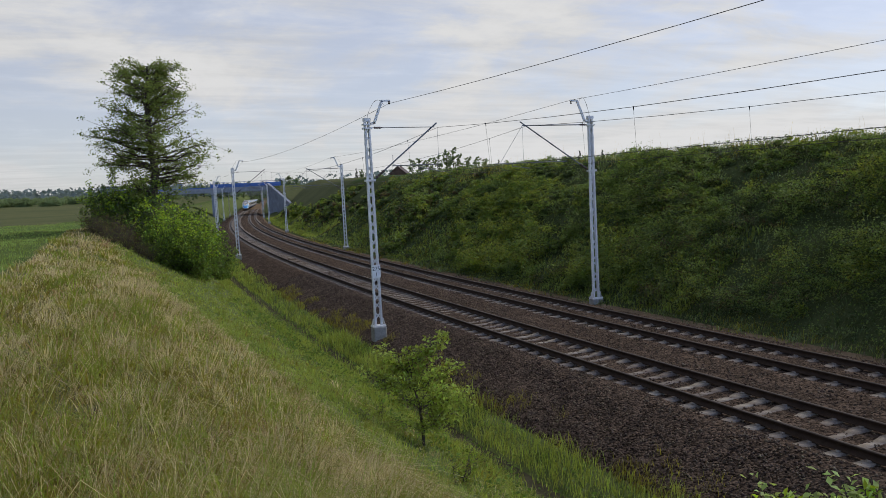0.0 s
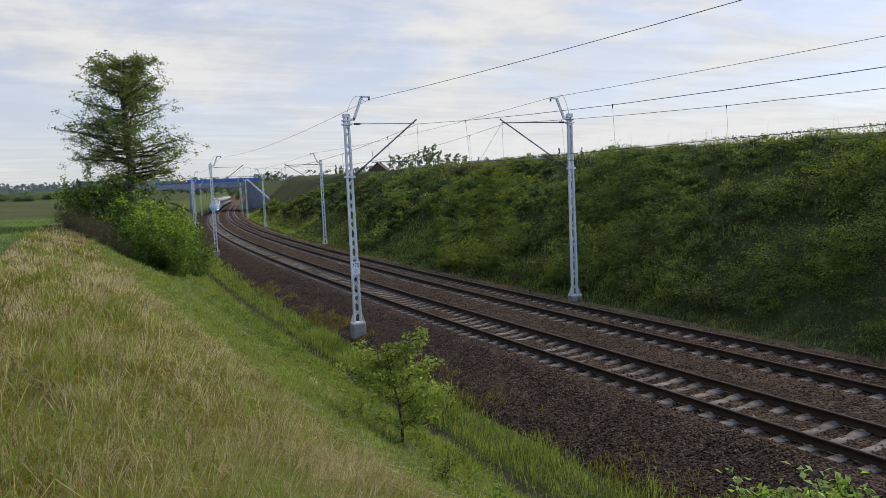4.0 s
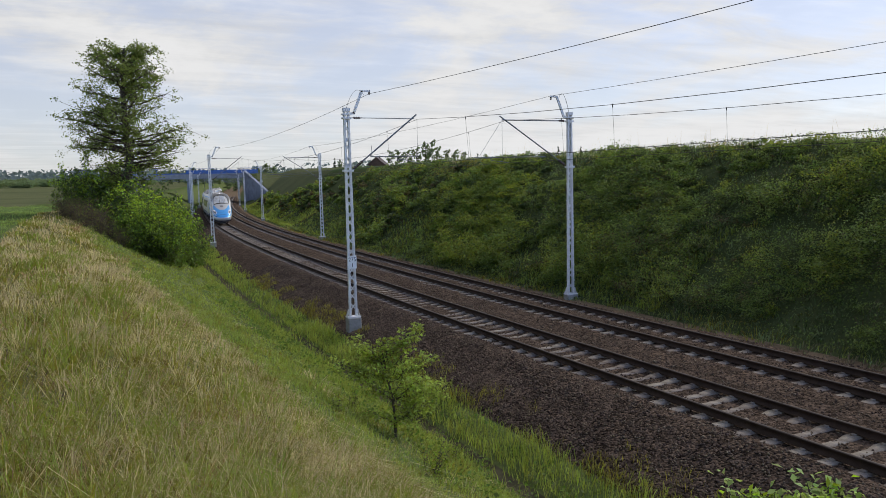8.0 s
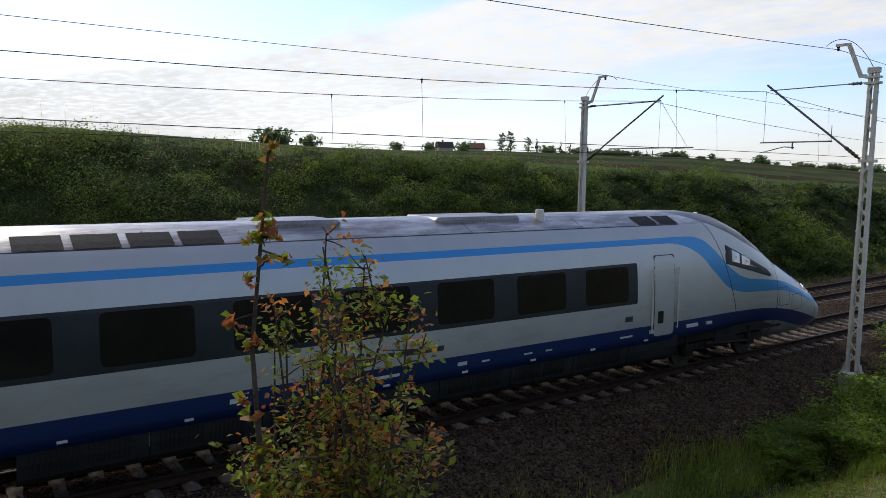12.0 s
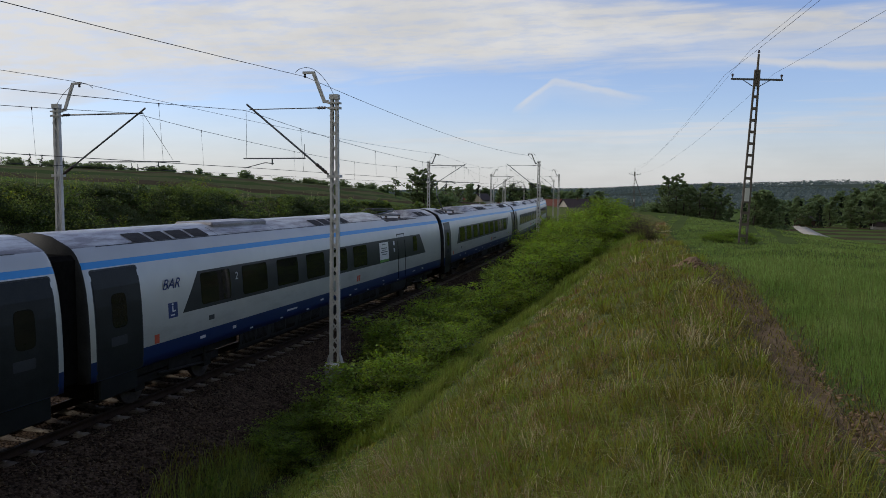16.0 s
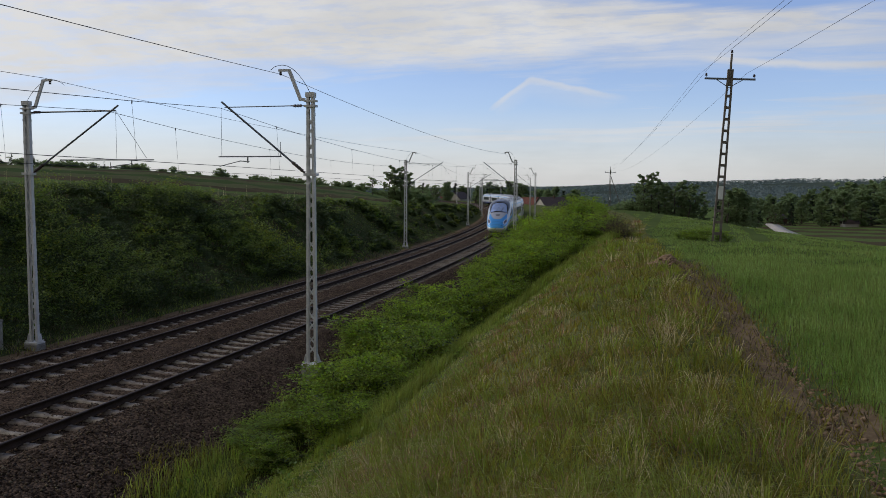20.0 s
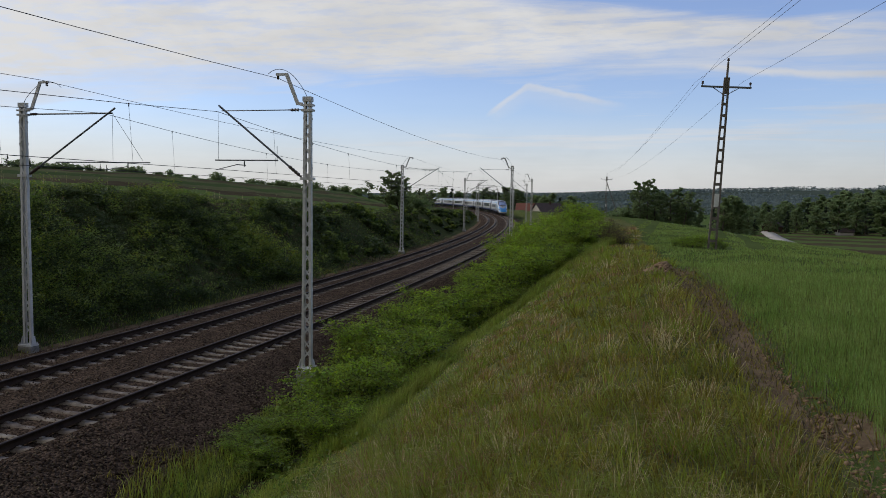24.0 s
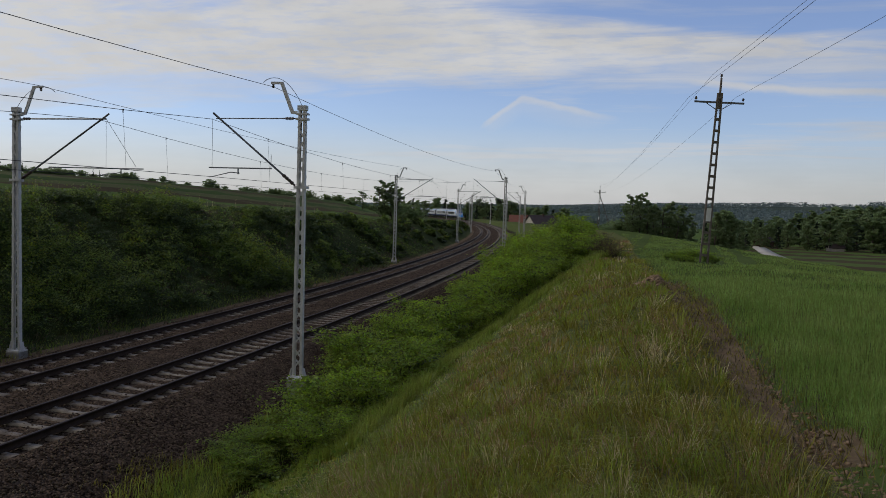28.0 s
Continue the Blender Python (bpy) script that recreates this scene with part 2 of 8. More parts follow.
M["ballast"] = stony(surface("ballast", (0.040, 0.029, 0.021), (0.096, 0.068, 0.049), 2.5, 0.95, 1.0, 0, 22), 21.0, 0.8)
M["soil"] = surface("bare_soil", (0.105, 0.072, 0.042), (0.2, 0.145, 0.09), 2, 0.95, 0.6, 0, 14)
M["ditch"] = surface("dark_ditch_soil", (0.05, 0.045, 0.025), (0.1, 0.088, 0.052), 2, 0.95, 0.6, 0, 14)
M["bank"] = surface("bank_turf", (0.07, 0.085, 0.024), (0.16, 0.155, 0.06), 0.7, 0.95, 0.6, 0, 9)
M["slope"] = surface("slope_turf", (0.036, 0.047, 0.017), (0.076, 0.087, 0.032), 0.5, 0.95, 0.6, 0, 6)
M["verge"] = surface("verge_turf", (0.055, 0.08, 0.022), (0.125, 0.14, 0.05), 0.9, 0.95, 0.6, 0, 9)
M["crop"] = surface("young_crop", (0.055, 0.08, 0.02), (0.09, 0.12, 0.034), 0.15, 0.95, 0.5, 0, 6)
M["field"] = surface("far_field", (0.042, 0.066, 0.020), (0.06, 0.092, 0.028), 0.02, 0.95, 0.3, 0, 1.2)
M["meadow"] = surface("meadow", (0.075, 0.115, 0.03), (0.10, 0.14, 0.04), 0.03, 0.95, 0.3, 0, 0.8)
M["plough"] = surface("ploughed_field", (0.055, 0.043, 0.024), (0.085, 0.068, 0.038), 0.06, 0.95, 0.4, 0, 1.5)
M["fallow"] = surface("fallow_field", (0.07, 0.08, 0.034), (0.115, 0.118, 0.052), 0.05, 0.95, 0.4, 0, 1.5)
# lightened like the woods above it, distance haze put into the colour
M["woodland"] = surface("haze_tinted_woodland", (0.045, 0.06, 0.05), (0.075, 0.095, 0.07), 0.02, 0.95, 0.3, 0, 0.3)
M["road"] = surface("pale_track", (0.42, 0.38, 0.32), (0.55, 0.5, 0.43), 0.5, 0.9, 0.3, 0, 8)


# ---- mesh helpers ----
def part(name, bm, material, parent=None, label=""):
    """Links a bmesh, or a ready mesh, as one mesh object under a thing or a part."""
    if isinstance(bm, bmesh.types.BMesh):
        me = bpy.data.meshes.new(name)
        bm.to_mesh(me)
        bm.free()
    else:
        me = bm
    if material is not None and not me.materials:
        me.materials.append(material)
    ob = new(name, me)
    if parent is not None:
        ob.parent = parent
    if label:
        tagged(ob, label)
    return ob


def thing(name, at, label, category, group="", kind="", rz=0.0):
    ob = new(name)
    ob.matrix_world = pose(*at, 0, 0, rz)
    ob.empty_display_size = 0.2
    return tagged(ob, label, category, group, kind)


def quick(name, V, F, material=None, smooth=False, index=None):
    """A mesh from arrays: V (n, 3), F (m, k)."""
    V, F = np.asarray(V, np.float32), np.asarray(F, np.int32)
    me = bpy.data.meshes.new(name)
    me.vertices.add(len(V))
    me.vertices.foreach_set("co", V.ravel())
    m, k = F.shape
    me.loops.add(m * k)
    me.polygons.add(m)
    me.loops.foreach_set("vertex_index", F.ravel())
    me.polygons.foreach_set("loop_start", np.arange(0, m * k, k, dtype=np.int32))
    if smooth:
        me.polygons.foreach_set("use_smooth", np.ones(m, bool))
    for mt in material if isinstance(material, (list, tuple)) else [material] if material else []:
        me.materials.append(mt)
    if index is not None:
        me.polygons.foreach_set("material_index", np.asarray(index, np.int32))
    me.update(calc_edges=True)
    me.validate()
    return me


def grid_faces(a, b, wrap=False):
    i, j = np.meshgrid(np.arange(a - 1), np.arange(b if wrap else b - 1), indexing="ij")
    j2 = (j + 1) % b
    return np.stack([i * b + j, (i + 1) * b + j, (i + 1) * b + j2, i * b + j2], -1).reshape(-1, 4)


def box(bm, x0, x1, y0, y1, z0, z1, m=None, bevel=0.0):
    vs = [bm.verts.new((x, y, z)) for x in (x0, x1) for y in (y0, y1) for z in (z0, z1)]
    fs = [bm.faces.new([vs[i] for i in f]) for f in ((0, 1, 3, 2), (4, 6, 7, 5), (0, 4, 5, 1), (2, 3, 7, 6), (0, 2, 6, 4), (1, 5, 7, 3))]
    if bevel:
        es = list({e for f in fs for e in f.edges})
        r = bmesh.ops.bevel(bm, geom=es, offset=bevel, segments=1, affect="EDGES")
        vs = list({v for v in vs if v.is_valid} | set(r["verts"]))
    if m is not None:
        bmesh.ops.transform(bm, matrix=m, verts=vs)
    return vs


def rod(bm, a, b, r, n=6, r2=None):
    """A round bar from a to b."""
    a, b = Vector(a), Vector(b)
    q = (b - a).to_track_quat("Z", "Y").to_matrix()
    rings = []
    for p, rr in ((a, r), (b, r if r2 is None else r2)):
        rings.append([bm.verts.new(p + q @ Vector((rr * math.cos(t), rr * math.sin(t), 0))) for t in (2 * math.pi * k / n for k in range(n))])
    for k in range(n):
        bm.faces.new((rings[0][k], rings[0][(k + 1) % n], rings[1][(k + 1) % n], rings[1][k]))
    bm.faces.new(rings[0][::-1])
    bm.faces.new(rings[1])


def bar(bm, a, b, w, h, up=(0, 0, 1)):
    """A flat bar of section w x h from a to b."""
    a, b = Vector(a), Vector(b)
    d = (b - a).normalized()
    side = d.cross(Vector(up)).normalized()
    top = side.cross(d)
    vs = [bm.verts.new(p + side * sx * w / 2 + top * sz * h / 2) for p in (a, b) for sx, sz in ((-1, -1), (1, -1), (1, 1), (-1, 1))]
    for f in ((3, 2, 1, 0), (4, 5, 6, 7), (0, 1, 5, 4), (1, 2, 6, 5), (2, 3, 7, 6), (3, 0, 4, 7)):
        bm.faces.new([vs[i] for i in f])


def tube_path(pts, r, n=5):
    """Verts and faces of a thin tube along points."""
    pts = np.asarray(pts, float)
    t = np.gradient(pts, axis=0)
    t /= np.linalg.norm(t, axis=1)[:, None]
    ref = np.where(np.abs(t[:, 2:3]) > 0.9, [[1.0, 0, 0]], [[0, 0, 1.0]])
    s = np.cross(t, ref)
    s /= np.linalg.norm(s, axis=1)[:, None]
    u = np.cross(s, t)
    ang = np.arange(n) * 2 * np.pi / n
    V = pts[:, None] + (np.cos(ang)[None, :, None] * s[:, None] + np.sin(ang)[None, :, None] * u[:, None]) * np.reshape(r, (-1, 1, 1))
    return V.reshape(-1, 3), grid_faces(len(pts), n, True)


def merge(pieces):
    Vs, Fs, k = [], [], 0
    for V, F in pieces:
        Vs.append(V), Fs.append(F + k)
        k += len(V)
    return np.concatenate(Vs), np.concatenate(Fs)


# ---- plan of the line ----
KNOTS = [-3600, -700, -500, -300, -200, -100, 0, 100, 200, 300, 480, 560, 3600]
BEND = [0, 0, 0.00008, 0.00012, 0.00029, 0.00118, 0.00139, 0.00137, 0.00127, 0.00144, 0.0016, 0.0, 0.0]
NEAR_Y, TRACK_GAP = 12.82, 3.93
LINE_S = np.concatenate([np.arange(-3600, -700, 20.0), np.arange(-700, 700, 1.0), np.arange(700, 3601, 20.0)])


def plan_line():
    k = np.interp(LINE_S, KNOTS, BEND)
    ds = np.diff(LINE_S)
    th = np.concatenate([[0], np.cumsum((k[1:] + k[:-1]) / 2 * ds)])
    i0 = int(np.abs(LINE_S).argmin())
    th -= th[i0]
    mid = (th[1:] + th[:-1]) / 2
    x = np.concatenate([[0], np.cumsum(np.cos(mid) * ds)])
    y = np.concatenate([[0], np.cumsum(np.sin(mid) * ds)])
    return x - x[i0], y - y[i0] + NEAR_Y, th


LINE_X, LINE_Y, LINE_T = plan_line()


def on_line(s, o=0.0):
    """Place and heading at s along the near track, o to its far side."""
    th = np.interp(s, LINE_S, LINE_T)
    return np.interp(s, LINE_S, LINE_X) - np.sin(th) * o, np.interp(s, LINE_S, LINE_Y) + np.cos(th) * o, th


def to_line(x, y):
    """s and o of places in the plan."""
    s = np.array(x, float)
    for _ in range(6):
        px, py, th = on_line(s)
        s = s + (x - px) * np.cos(th) + (y - py) * np.sin(th)
    px, py, th = on_line(s)
    return s, -(x - px) * np.sin(th) + (y - py) * np.cos(th)


# ---- the lie of the land ----
def ease(v, a, b):
    t = np.clip((v - a) / (b - a), 0, 1)
    return t * t * (3 - 2 * t)


def wave(x, y, k, seed):
    """Soft unevenness from a few crossing waves."""
    r = np.random.RandomState(seed)
    out = 0
    for i in range(5):
        a, ph, f = r.uniform(0, 6.28), r.uniform(0, 6.28), k * (1.0 + 0.7 * i)
        out = out + np.sin((x * np.cos(a) + y * np.sin(a)) * f + ph) / (1 + i)
    return out / 2.28


def crest_height(s):
    return np.interp(s, [-420, -300, -259, -215, -180, -127, -82, -58, -44, -20, 0, 10, 24, 38, 52, 73, 100, 130, 170, 230, 300],
                     [6, 8.0, 9.3, 9.05, 8.0, 7.3, 6.8, 6.5, 6.3, 6.3, 6.1, 5.6, 5.05, 4.4, 3.9, 3.25, 2.45, 1.8, 0.9, 0.3, 0.0])


def bank_height(s):
    return np.interp(s, [-420, -260, -150, -60, -20, 0, 18, 36, 100, 150, 220, 300, 600], [3.5, 3.2, 3.2, 3.3, 3.3, 3.32, 3.15, 2.7, 2.3, 1.7, 0.6, -0.1, -1])


def place(s, o):
    """Where s, o lies in the plan; far beyond the line the sheet spreads out, so that it never folds."""
    oc = np.clip(o, -3500, 240)
    x, y, _ = on_line(s, oc)
    return x + (o - oc) * s / 1600, y + (o - oc)


def crop_edge(s):
    """Where the crop begins beside the bank."""
    return np.interp(s, [-60, -20, 0, 5, 12, 20, 40, 76], [-15.9, -14.9, -14.5, -14.45, -14.1, -13.8, -13.3, -14.5])


def sward_edge(s):
    """Where the dry grass of the upper bank gives way to the fresh green of its foot."""
    return np.interp(s, [-73, -38, -28, -20, -13, -10.5, -8.5, -5, 4, 8, 11, 18, 22, 25, 30, 60], [-15.5, -12.5, -11.4, -10.8, -10.2, -9.6, -8.9, -8.9, -9.3, -9.3, -9.0, -8.8, -8.8, -9.0, -10.0, -12.3])


def land(s, o):
    """Height of the ground at s, o."""
    s, o = np.broadcast_arrays(np.asarray(s, float), np.asarray(o, float))
    x, y = place(s, o)
    hb, hc = bank_height(s), crest_height(s)
    # cutting, near side
    foot = -5.4
    run = np.maximum((hb + 1.15) / np.interp(s, [-70, -32, -12], [0.575, 0.60, 0.70]), 0.5)
    up = np.interp((foot - o) / run, [0, 0.17, 0.4, 0.63, 0.83, 1.0, 1.18, 1.5], [0, 0.14, 0.34, 0.56, 0.765, 0.91, 0.985, 1.0])
    z_near = np.where(o > -4.2, np.interp(o, [-4.2, -3.6, -3.0, -2.0], [-1.0, -0.95, -0.85, -0.75]),
                      np.where(o > foot, np.interp(o, [foot, -5.05, -4.7, -4.2], [-1.15, -1.3, -1.24, -1.0]), -1.15 + (hb + 1.15) * up))
    # furrow at the edge of the crop
    z_near = z_near - 0.13 * np.exp(-((o - crop_edge(s) - 0.2) / 0.3)**2) * ease(s, -4, 2) * ease(-s, -23, -19)
    # cutting, far side
    toe = np.interp(s, [-200, -100, -50], [9.2, 8.8, 7.6])
    crun = np.maximum((hc + 0.35) * 1.48, 1.0)
    z_far = np.where(o < toe, -0.75 + 0.35 * ease(o, 5.0, toe), -0.40 + (hc + 0.40) * (0.75 * np.clip((o - toe) / crun, 0, 1) + 0.25 * ease(o, toe, toe + crun)))
    # flat apron before the bridge's wing wall, high ground behind it
    wall = np.interp(s, [-234.5, -216.0], [8.9, 15.0])
    top = np.interp(s, [-234.5, -216.0], [8.3, 2.2])
    kept = np.where(o < wall + 0.2, np.minimum(z_far, 0.2), np.maximum(z_far, top * ease(o, wall + 0.2, wall + 1.3)))
    by_wall = ease(-s, 206, 217) * ease(s, -262, -250)
    z_far = z_far * (1 - by_wall) + kept * by_wall
    z = np.where(o < 2, z_near, z_far)
    # fields
    rise = np.clip(o - 20, 0, 380) * np.interp(s, [-300, -60, 20, 60, 150, 300], [0.012, 0.02, 0.021, 0.021, 0.024, 0.02])
    z = z + np.where(o > 18, rise * ease(o, 18, 40), 0)
    back = np.clip(-o - 18, 0, None)
    fall = -0.108 * np.clip(back, 0, 30) * ease(s, 10, 60) + 0.008 * np.clip(back, 0, 300) * ease(-s, 0, 60)
    z = z + np.where(o < -16, fall - 2.6 * ease(s, 50, 120) * ease(back, 3, 22), 0)
    z = z + np.where(o < -16, -0.006 * np.clip(s - 110, 0, 500), 0)
    r = np.hypot(x, y)
    # the far fields are one long plane that climbs away from the line and falls with it
    near = np.minimum(1.0, 300 / np.maximum(r, 1.0))
    yr = y / np.maximum(r, 1.0)
    plane = 4.9 - 0.034 * x * near + 0.067 * y * near - 0.018 * np.minimum(r, 300) * ease(yr, 0.72, 0.93) + 0.0075 * np.minimum(r, 300) * ease(yr, 0.2, 0.42) * (1 - ease(yr, 0.6, 0.74))
    w = ease(o, 19, 52) * ease(x, -15, 30)
    z = z * (1 - w) + plane * w
    hills = ease(r, 700, 2600) * (52 + 22 * wave(x, y, 0.0021, 3)) * np.interp(y / np.maximum(r, 1.0), [-0.25, -0.03, 0.12, 0.3, 0.6], [0.97, 0.68, 0.36, 0.25, 0.1]) * ease(x, 200, 900) + ease(r, 250, 700) * 5.0 * ease(-x, 100, 300)
    z = z + hills
    rough = np.where((o > -5) & (o < 7.2), 0.0, 1.0)
    z = z + rough * (0.06 * wave(x, y, 1.7, 5) + 0.12 * wave(x, y, 0.45, 6)) * ease(np.abs(o - 1), 5, 9)
    return z


def land_xy(x, y):
    return land(*to_line(np.asarray(x, float), np.asarray(y, float)))


# ---- ground ----
def steps(*pieces):
    out = [np.array([pieces[0][0]])]
    for a, b, n in pieces:
        out.append(np.linspace(a, b, n + 1)[1:])
    return np.concatenate(out)


def build_ground():
    gs = steps((-3500, -1500, 8), (-1500, -620, 16), (-620, -250, 74), (-250, -200, 50), (-200, -150, 10), (-150, -60, 60), (-60, 60, 120), (60, 150, 60), (150, 620, 94), (620, 1500, 16), (1500, 3500, 8))
    go = steps((-3500, -800, 14), (-800, -120, 34), (-120, -40, 30), (-40, -17, 23), (-17, -2, 38), (-2, 7, 6), (7, 20, 30), (20, 60, 26), (60, 240, 36), (240, 900, 30), (900, 3500, 14))
    S2, O2 = np.meshgrid(gs, go, indexing="ij")
    Z = land(S2, O2)
    X, Y = place(S2, O2)
    V = np.stack([X, Y, Z], -1).reshape(-1, 3)
    F = grid_faces(len(gs), len(go))
    sc, oc2 = (gs[1:] + gs[:-1]) / 2, (go[1:] + go[:-1]) / 2
    SC, OC = np.meshgrid(sc, oc2, indexing="ij")
    xc, yc = place(SC, OC)
    mats = [M[k] for k in ("bank", "slope", "verge", "crop", "field", "meadow", "plough", "woodland", "soil", "ditch", "fallow")]
    idx = np.zeros(SC.shape, int)
    idx[(OC > sward_edge(SC) + 0.25 * wave(xc, yc, 1.1, 17))] = 2
    idx[(OC > -3.7) & (OC < 6.4)] = 8
    # darker soil strip along the ditch bottom
    idx[(OC > -5.25) & (OC < -4.85)] = 9
    idx[OC >= 6.4] = 1
    idx[OC > 19] = 4
    idx[(SC < -125) & (OC > 12.5) & (OC < 40)] = 10
    strips = (np.floor((OC + 0.10 * SC) / np.where(SC > 0, 9, 30)) % 6).astype(int)
    idx[(OC > 24) & ((strips == 1) | (strips == 4))] = 5
    idx[(OC > 24) & (strips == 3) & ((SC < 0) | (OC < 90))] = 6
    idx[(OC > 24) & (strips == 5) & (SC > 0)] = 10
    idx[(OC > 16) & (SC > 95) & (SC < 330) & (OC < 46)] = 5
    terraces = np.array([4, 10, 6, 4, 10, 5, 6, 10])[(np.floor((OC + 0.05 * SC) / 2.9) % 8).astype(int)]
    near = (OC > 20) & (OC < 62) & (SC > 15) & (SC < 230)
    idx[near] = terraces[near]
    idx[(OC < crop_edge(SC))] = 3
    idx[(np.abs(OC - crop_edge(SC) - 0.22) < 0.3) & (SC > 6) & (SC < 22)] = 8
    idx[(OC < -15.9) & (SC < -60) & (SC > -85)] = 5
    idx[(OC < -20) & (SC < -85)] = 10
    idx[(OC < -26) & (SC > 60) & (xc > 60)] = 5
    idx[(OC < -34) & (SC > 50) & (SC < 150)] = 6
    r = np.hypot(xc, yc)
    idx[(OC < -30) & (xc > 120) & (r < 330)] = np.where(np.floor(r / 17) % 2 == 0, 5, 6)[(OC < -30) & (xc > 120) & (r < 330)]
    idx[(r > 420) & (wave(xc, yc, 0.006, 9) > 0.1)] = 5
    idx[(r > 900) & (wave(xc, yc, 0.004, 12) > -0.25)] = 7
    me = quick("ground", V, F, mats, True, idx.ravel())
    tagged(part("ground", me, None), "grassy railway cutting with banks, crops and rolling fields", "ground", kind="structure")


build_ground()


# ---- trackbed ----
def sweep(section, gs, o, name, mat, smooth=False, mats=None, index=None):
    """A section of (across, up) points swept along the line at offset o."""
    sec = np.asarray(section, float)
    X, Y, _ = on_line(gs[:, None], o + sec[None, :, 0])
    Z = np.broadcast_to(sec[None, :, 1], X.shape)
    V = np.stack([X, Y, Z], -1).reshape(-1, 3)
    F = grid_faces(len(gs), len(sec))
    return quick(name, V, F[:, ::-1], mats or mat, smooth, None if index is None else np.tile(index, len(gs) - 1))


def build_trackbed():
    gs = steps((-640, -200, 88), (-200, 200, 400), (200, 640, 88))
    sec = [(-4.05, -1.12), (-3.4, -0.78), (-2.7, -0.58), (-1.95, -0.31), (-1.6, -0.19), (-1.2, -0.168), (-1.0, -0.222), (-0.6, -0.23), (0.6, -0.23), (1.0, -0.222), (1.2, -0.172), (1.97, -0.185), (2.73, -0.172),
           (2.93, -0.22), (3.3, -0.205), (4.6, -0.205), (4.93, -0.22), (5.13, -0.172), (5.6, -0.2), (6.0, -0.31), (6.6, -0.62), (6.9, -0.86)]
    me = sweep(sec, gs, 0.0, "ballast_bed", M["ballast"], True)
    r = np.random.RandomState(4)
    co = np.empty(len(me.vertices) * 3, np.float32)
    me.vertices.foreach_get("co", co)
    co = co.reshape(-1, 3)
    co[:, 2] += r.uniform(-0.02, 0.02, len(co))
    me.vertices.foreach_set("co", co.ravel())
    bed = tagged(part("ballast_bed", me, None), "dark brown crushed stone ballast under two tracks", "ballast", kind="structure")
    # loose stones on the near shoulder and between the rails
    n = 60000
    s = r.uniform(-48, 48, n)
    o = np.where(r.rand(n) < 0.52, r.uniform(-3.7, -1.2, n), r.uniform(-1.2, 5.8, n))
    z = np.interp(o, [p[0] for p in sec], [p[1] for p in sec])
    X, Y, _ = on_line(s, o)
    size = r.uniform(0.018, 0.038, n)
    base = np.array([[1, 0, 0], [-1, 0, 0], [0, 1, 0], [0, -1, 0], [0, 0, 0.8], [0, 0, -0.8]])
    tri = np.array([[0, 2, 4], [2, 1, 4], [1, 3, 4], [3, 0, 4], [2, 0, 5], [1, 2, 5], [3, 1, 5], [0, 3, 5]])
    pts = base[None] * size[:, None, None] * r.uniform(0.6, 1.3, (n, 6, 1))
    a = r.uniform(0, 6.28, n)
    c, sn = np.cos(a)[:, None], np.sin(a)[:, None]
    tilt = r.uniform(-0.6, 0.6, n)[:, None]
    P = np.stack([pts[..., 0] * c - pts[..., 1] * sn, pts[..., 0] * sn + pts[..., 1] * c, pts[..., 2] + pts[..., 0] * tilt], -1)
    P += np.stack([X, Y, z + size * 0.35], -1)[:, None]
    F = (tri[None] + 6 * np.arange(n)[:, None, None]).reshape(-1, 3)
    tagged(part("ballast_stones", quick("ballast_stones", P.reshape(-1, 3), F, M["stone"]), None), "loose brown ballast stones", "stones", kind="stuff")


build_trackbed()

RAIL = [(-0.036, -0.012), (-0.036, -0.04), (-0.01, -0.052), (-0.009, -0.14), (-0.07, -0.158), (-0.072, -0.172), (0.072, -0.172), (0.07, -0.158), (0.009, -0.14), (0.01, -0.052), (0.036, -0.04), (0.036, -0.012), (0.026, 0.0), (-0.026, 0.0), (-0.036, -0.012)]


def sleeper_mesh(joined=False):
    """A concrete sleeper, thinner and lower in its middle, with its rail seats and clips."""
    sec = [(-1.3, 0.13, 0.19), (-1.26, 0.145, 0.205), (-0.5, 0.145, 0.2), (-0.3, 0.12, 0.165), (0.3, 0.12, 0.165), (0.5, 0.145, 0.2), (1.26, 0.145, 0.205), (1.3, 0.13, 0.19)]
    V = []
    for y, w, h in sec:
        V += [(-w, y, 0), (-w * 0.82, y, h), (w * 0.82, y, h), (w, y, 0)]
    F = []
    for i in range(len(sec) - 1):
        for j in range(3):
            a = i * 4 + j
            F.append((a, a + 1, a + 5, a + 4))
    F += [(0, 3, 2, 1), (28, 29, 30, 31)]
    k = len(V)
    if not joined:
        for y in (-0.7525, 0.7525):
            for sy in (-0.11, 0.11):
                x0, x1, y0, y1, z0, z1 = -0.05, 0.05, y + sy - 0.035, y + sy + 0.035, 0.2, 0.235
                V += [(x0, y0, z0), (x1, y0, z0), (x1, y1, z0), (x0, y1, z0), (x0, y0, z1), (x1, y0, z1), (x1, y1, z1), (x0, y1, z1)]
                F += [(k + 4, k + 5, k + 6, k + 7), (k, k + 1, k + 5, k + 4), (k + 1, k + 2, k + 6, k + 5), (k + 2, k + 3, k + 7, k + 6), (k + 3, k, k + 4, k + 7)]
                k += 8
    return np.array(V, float) - [0, 0, 0.385], np.array(F)


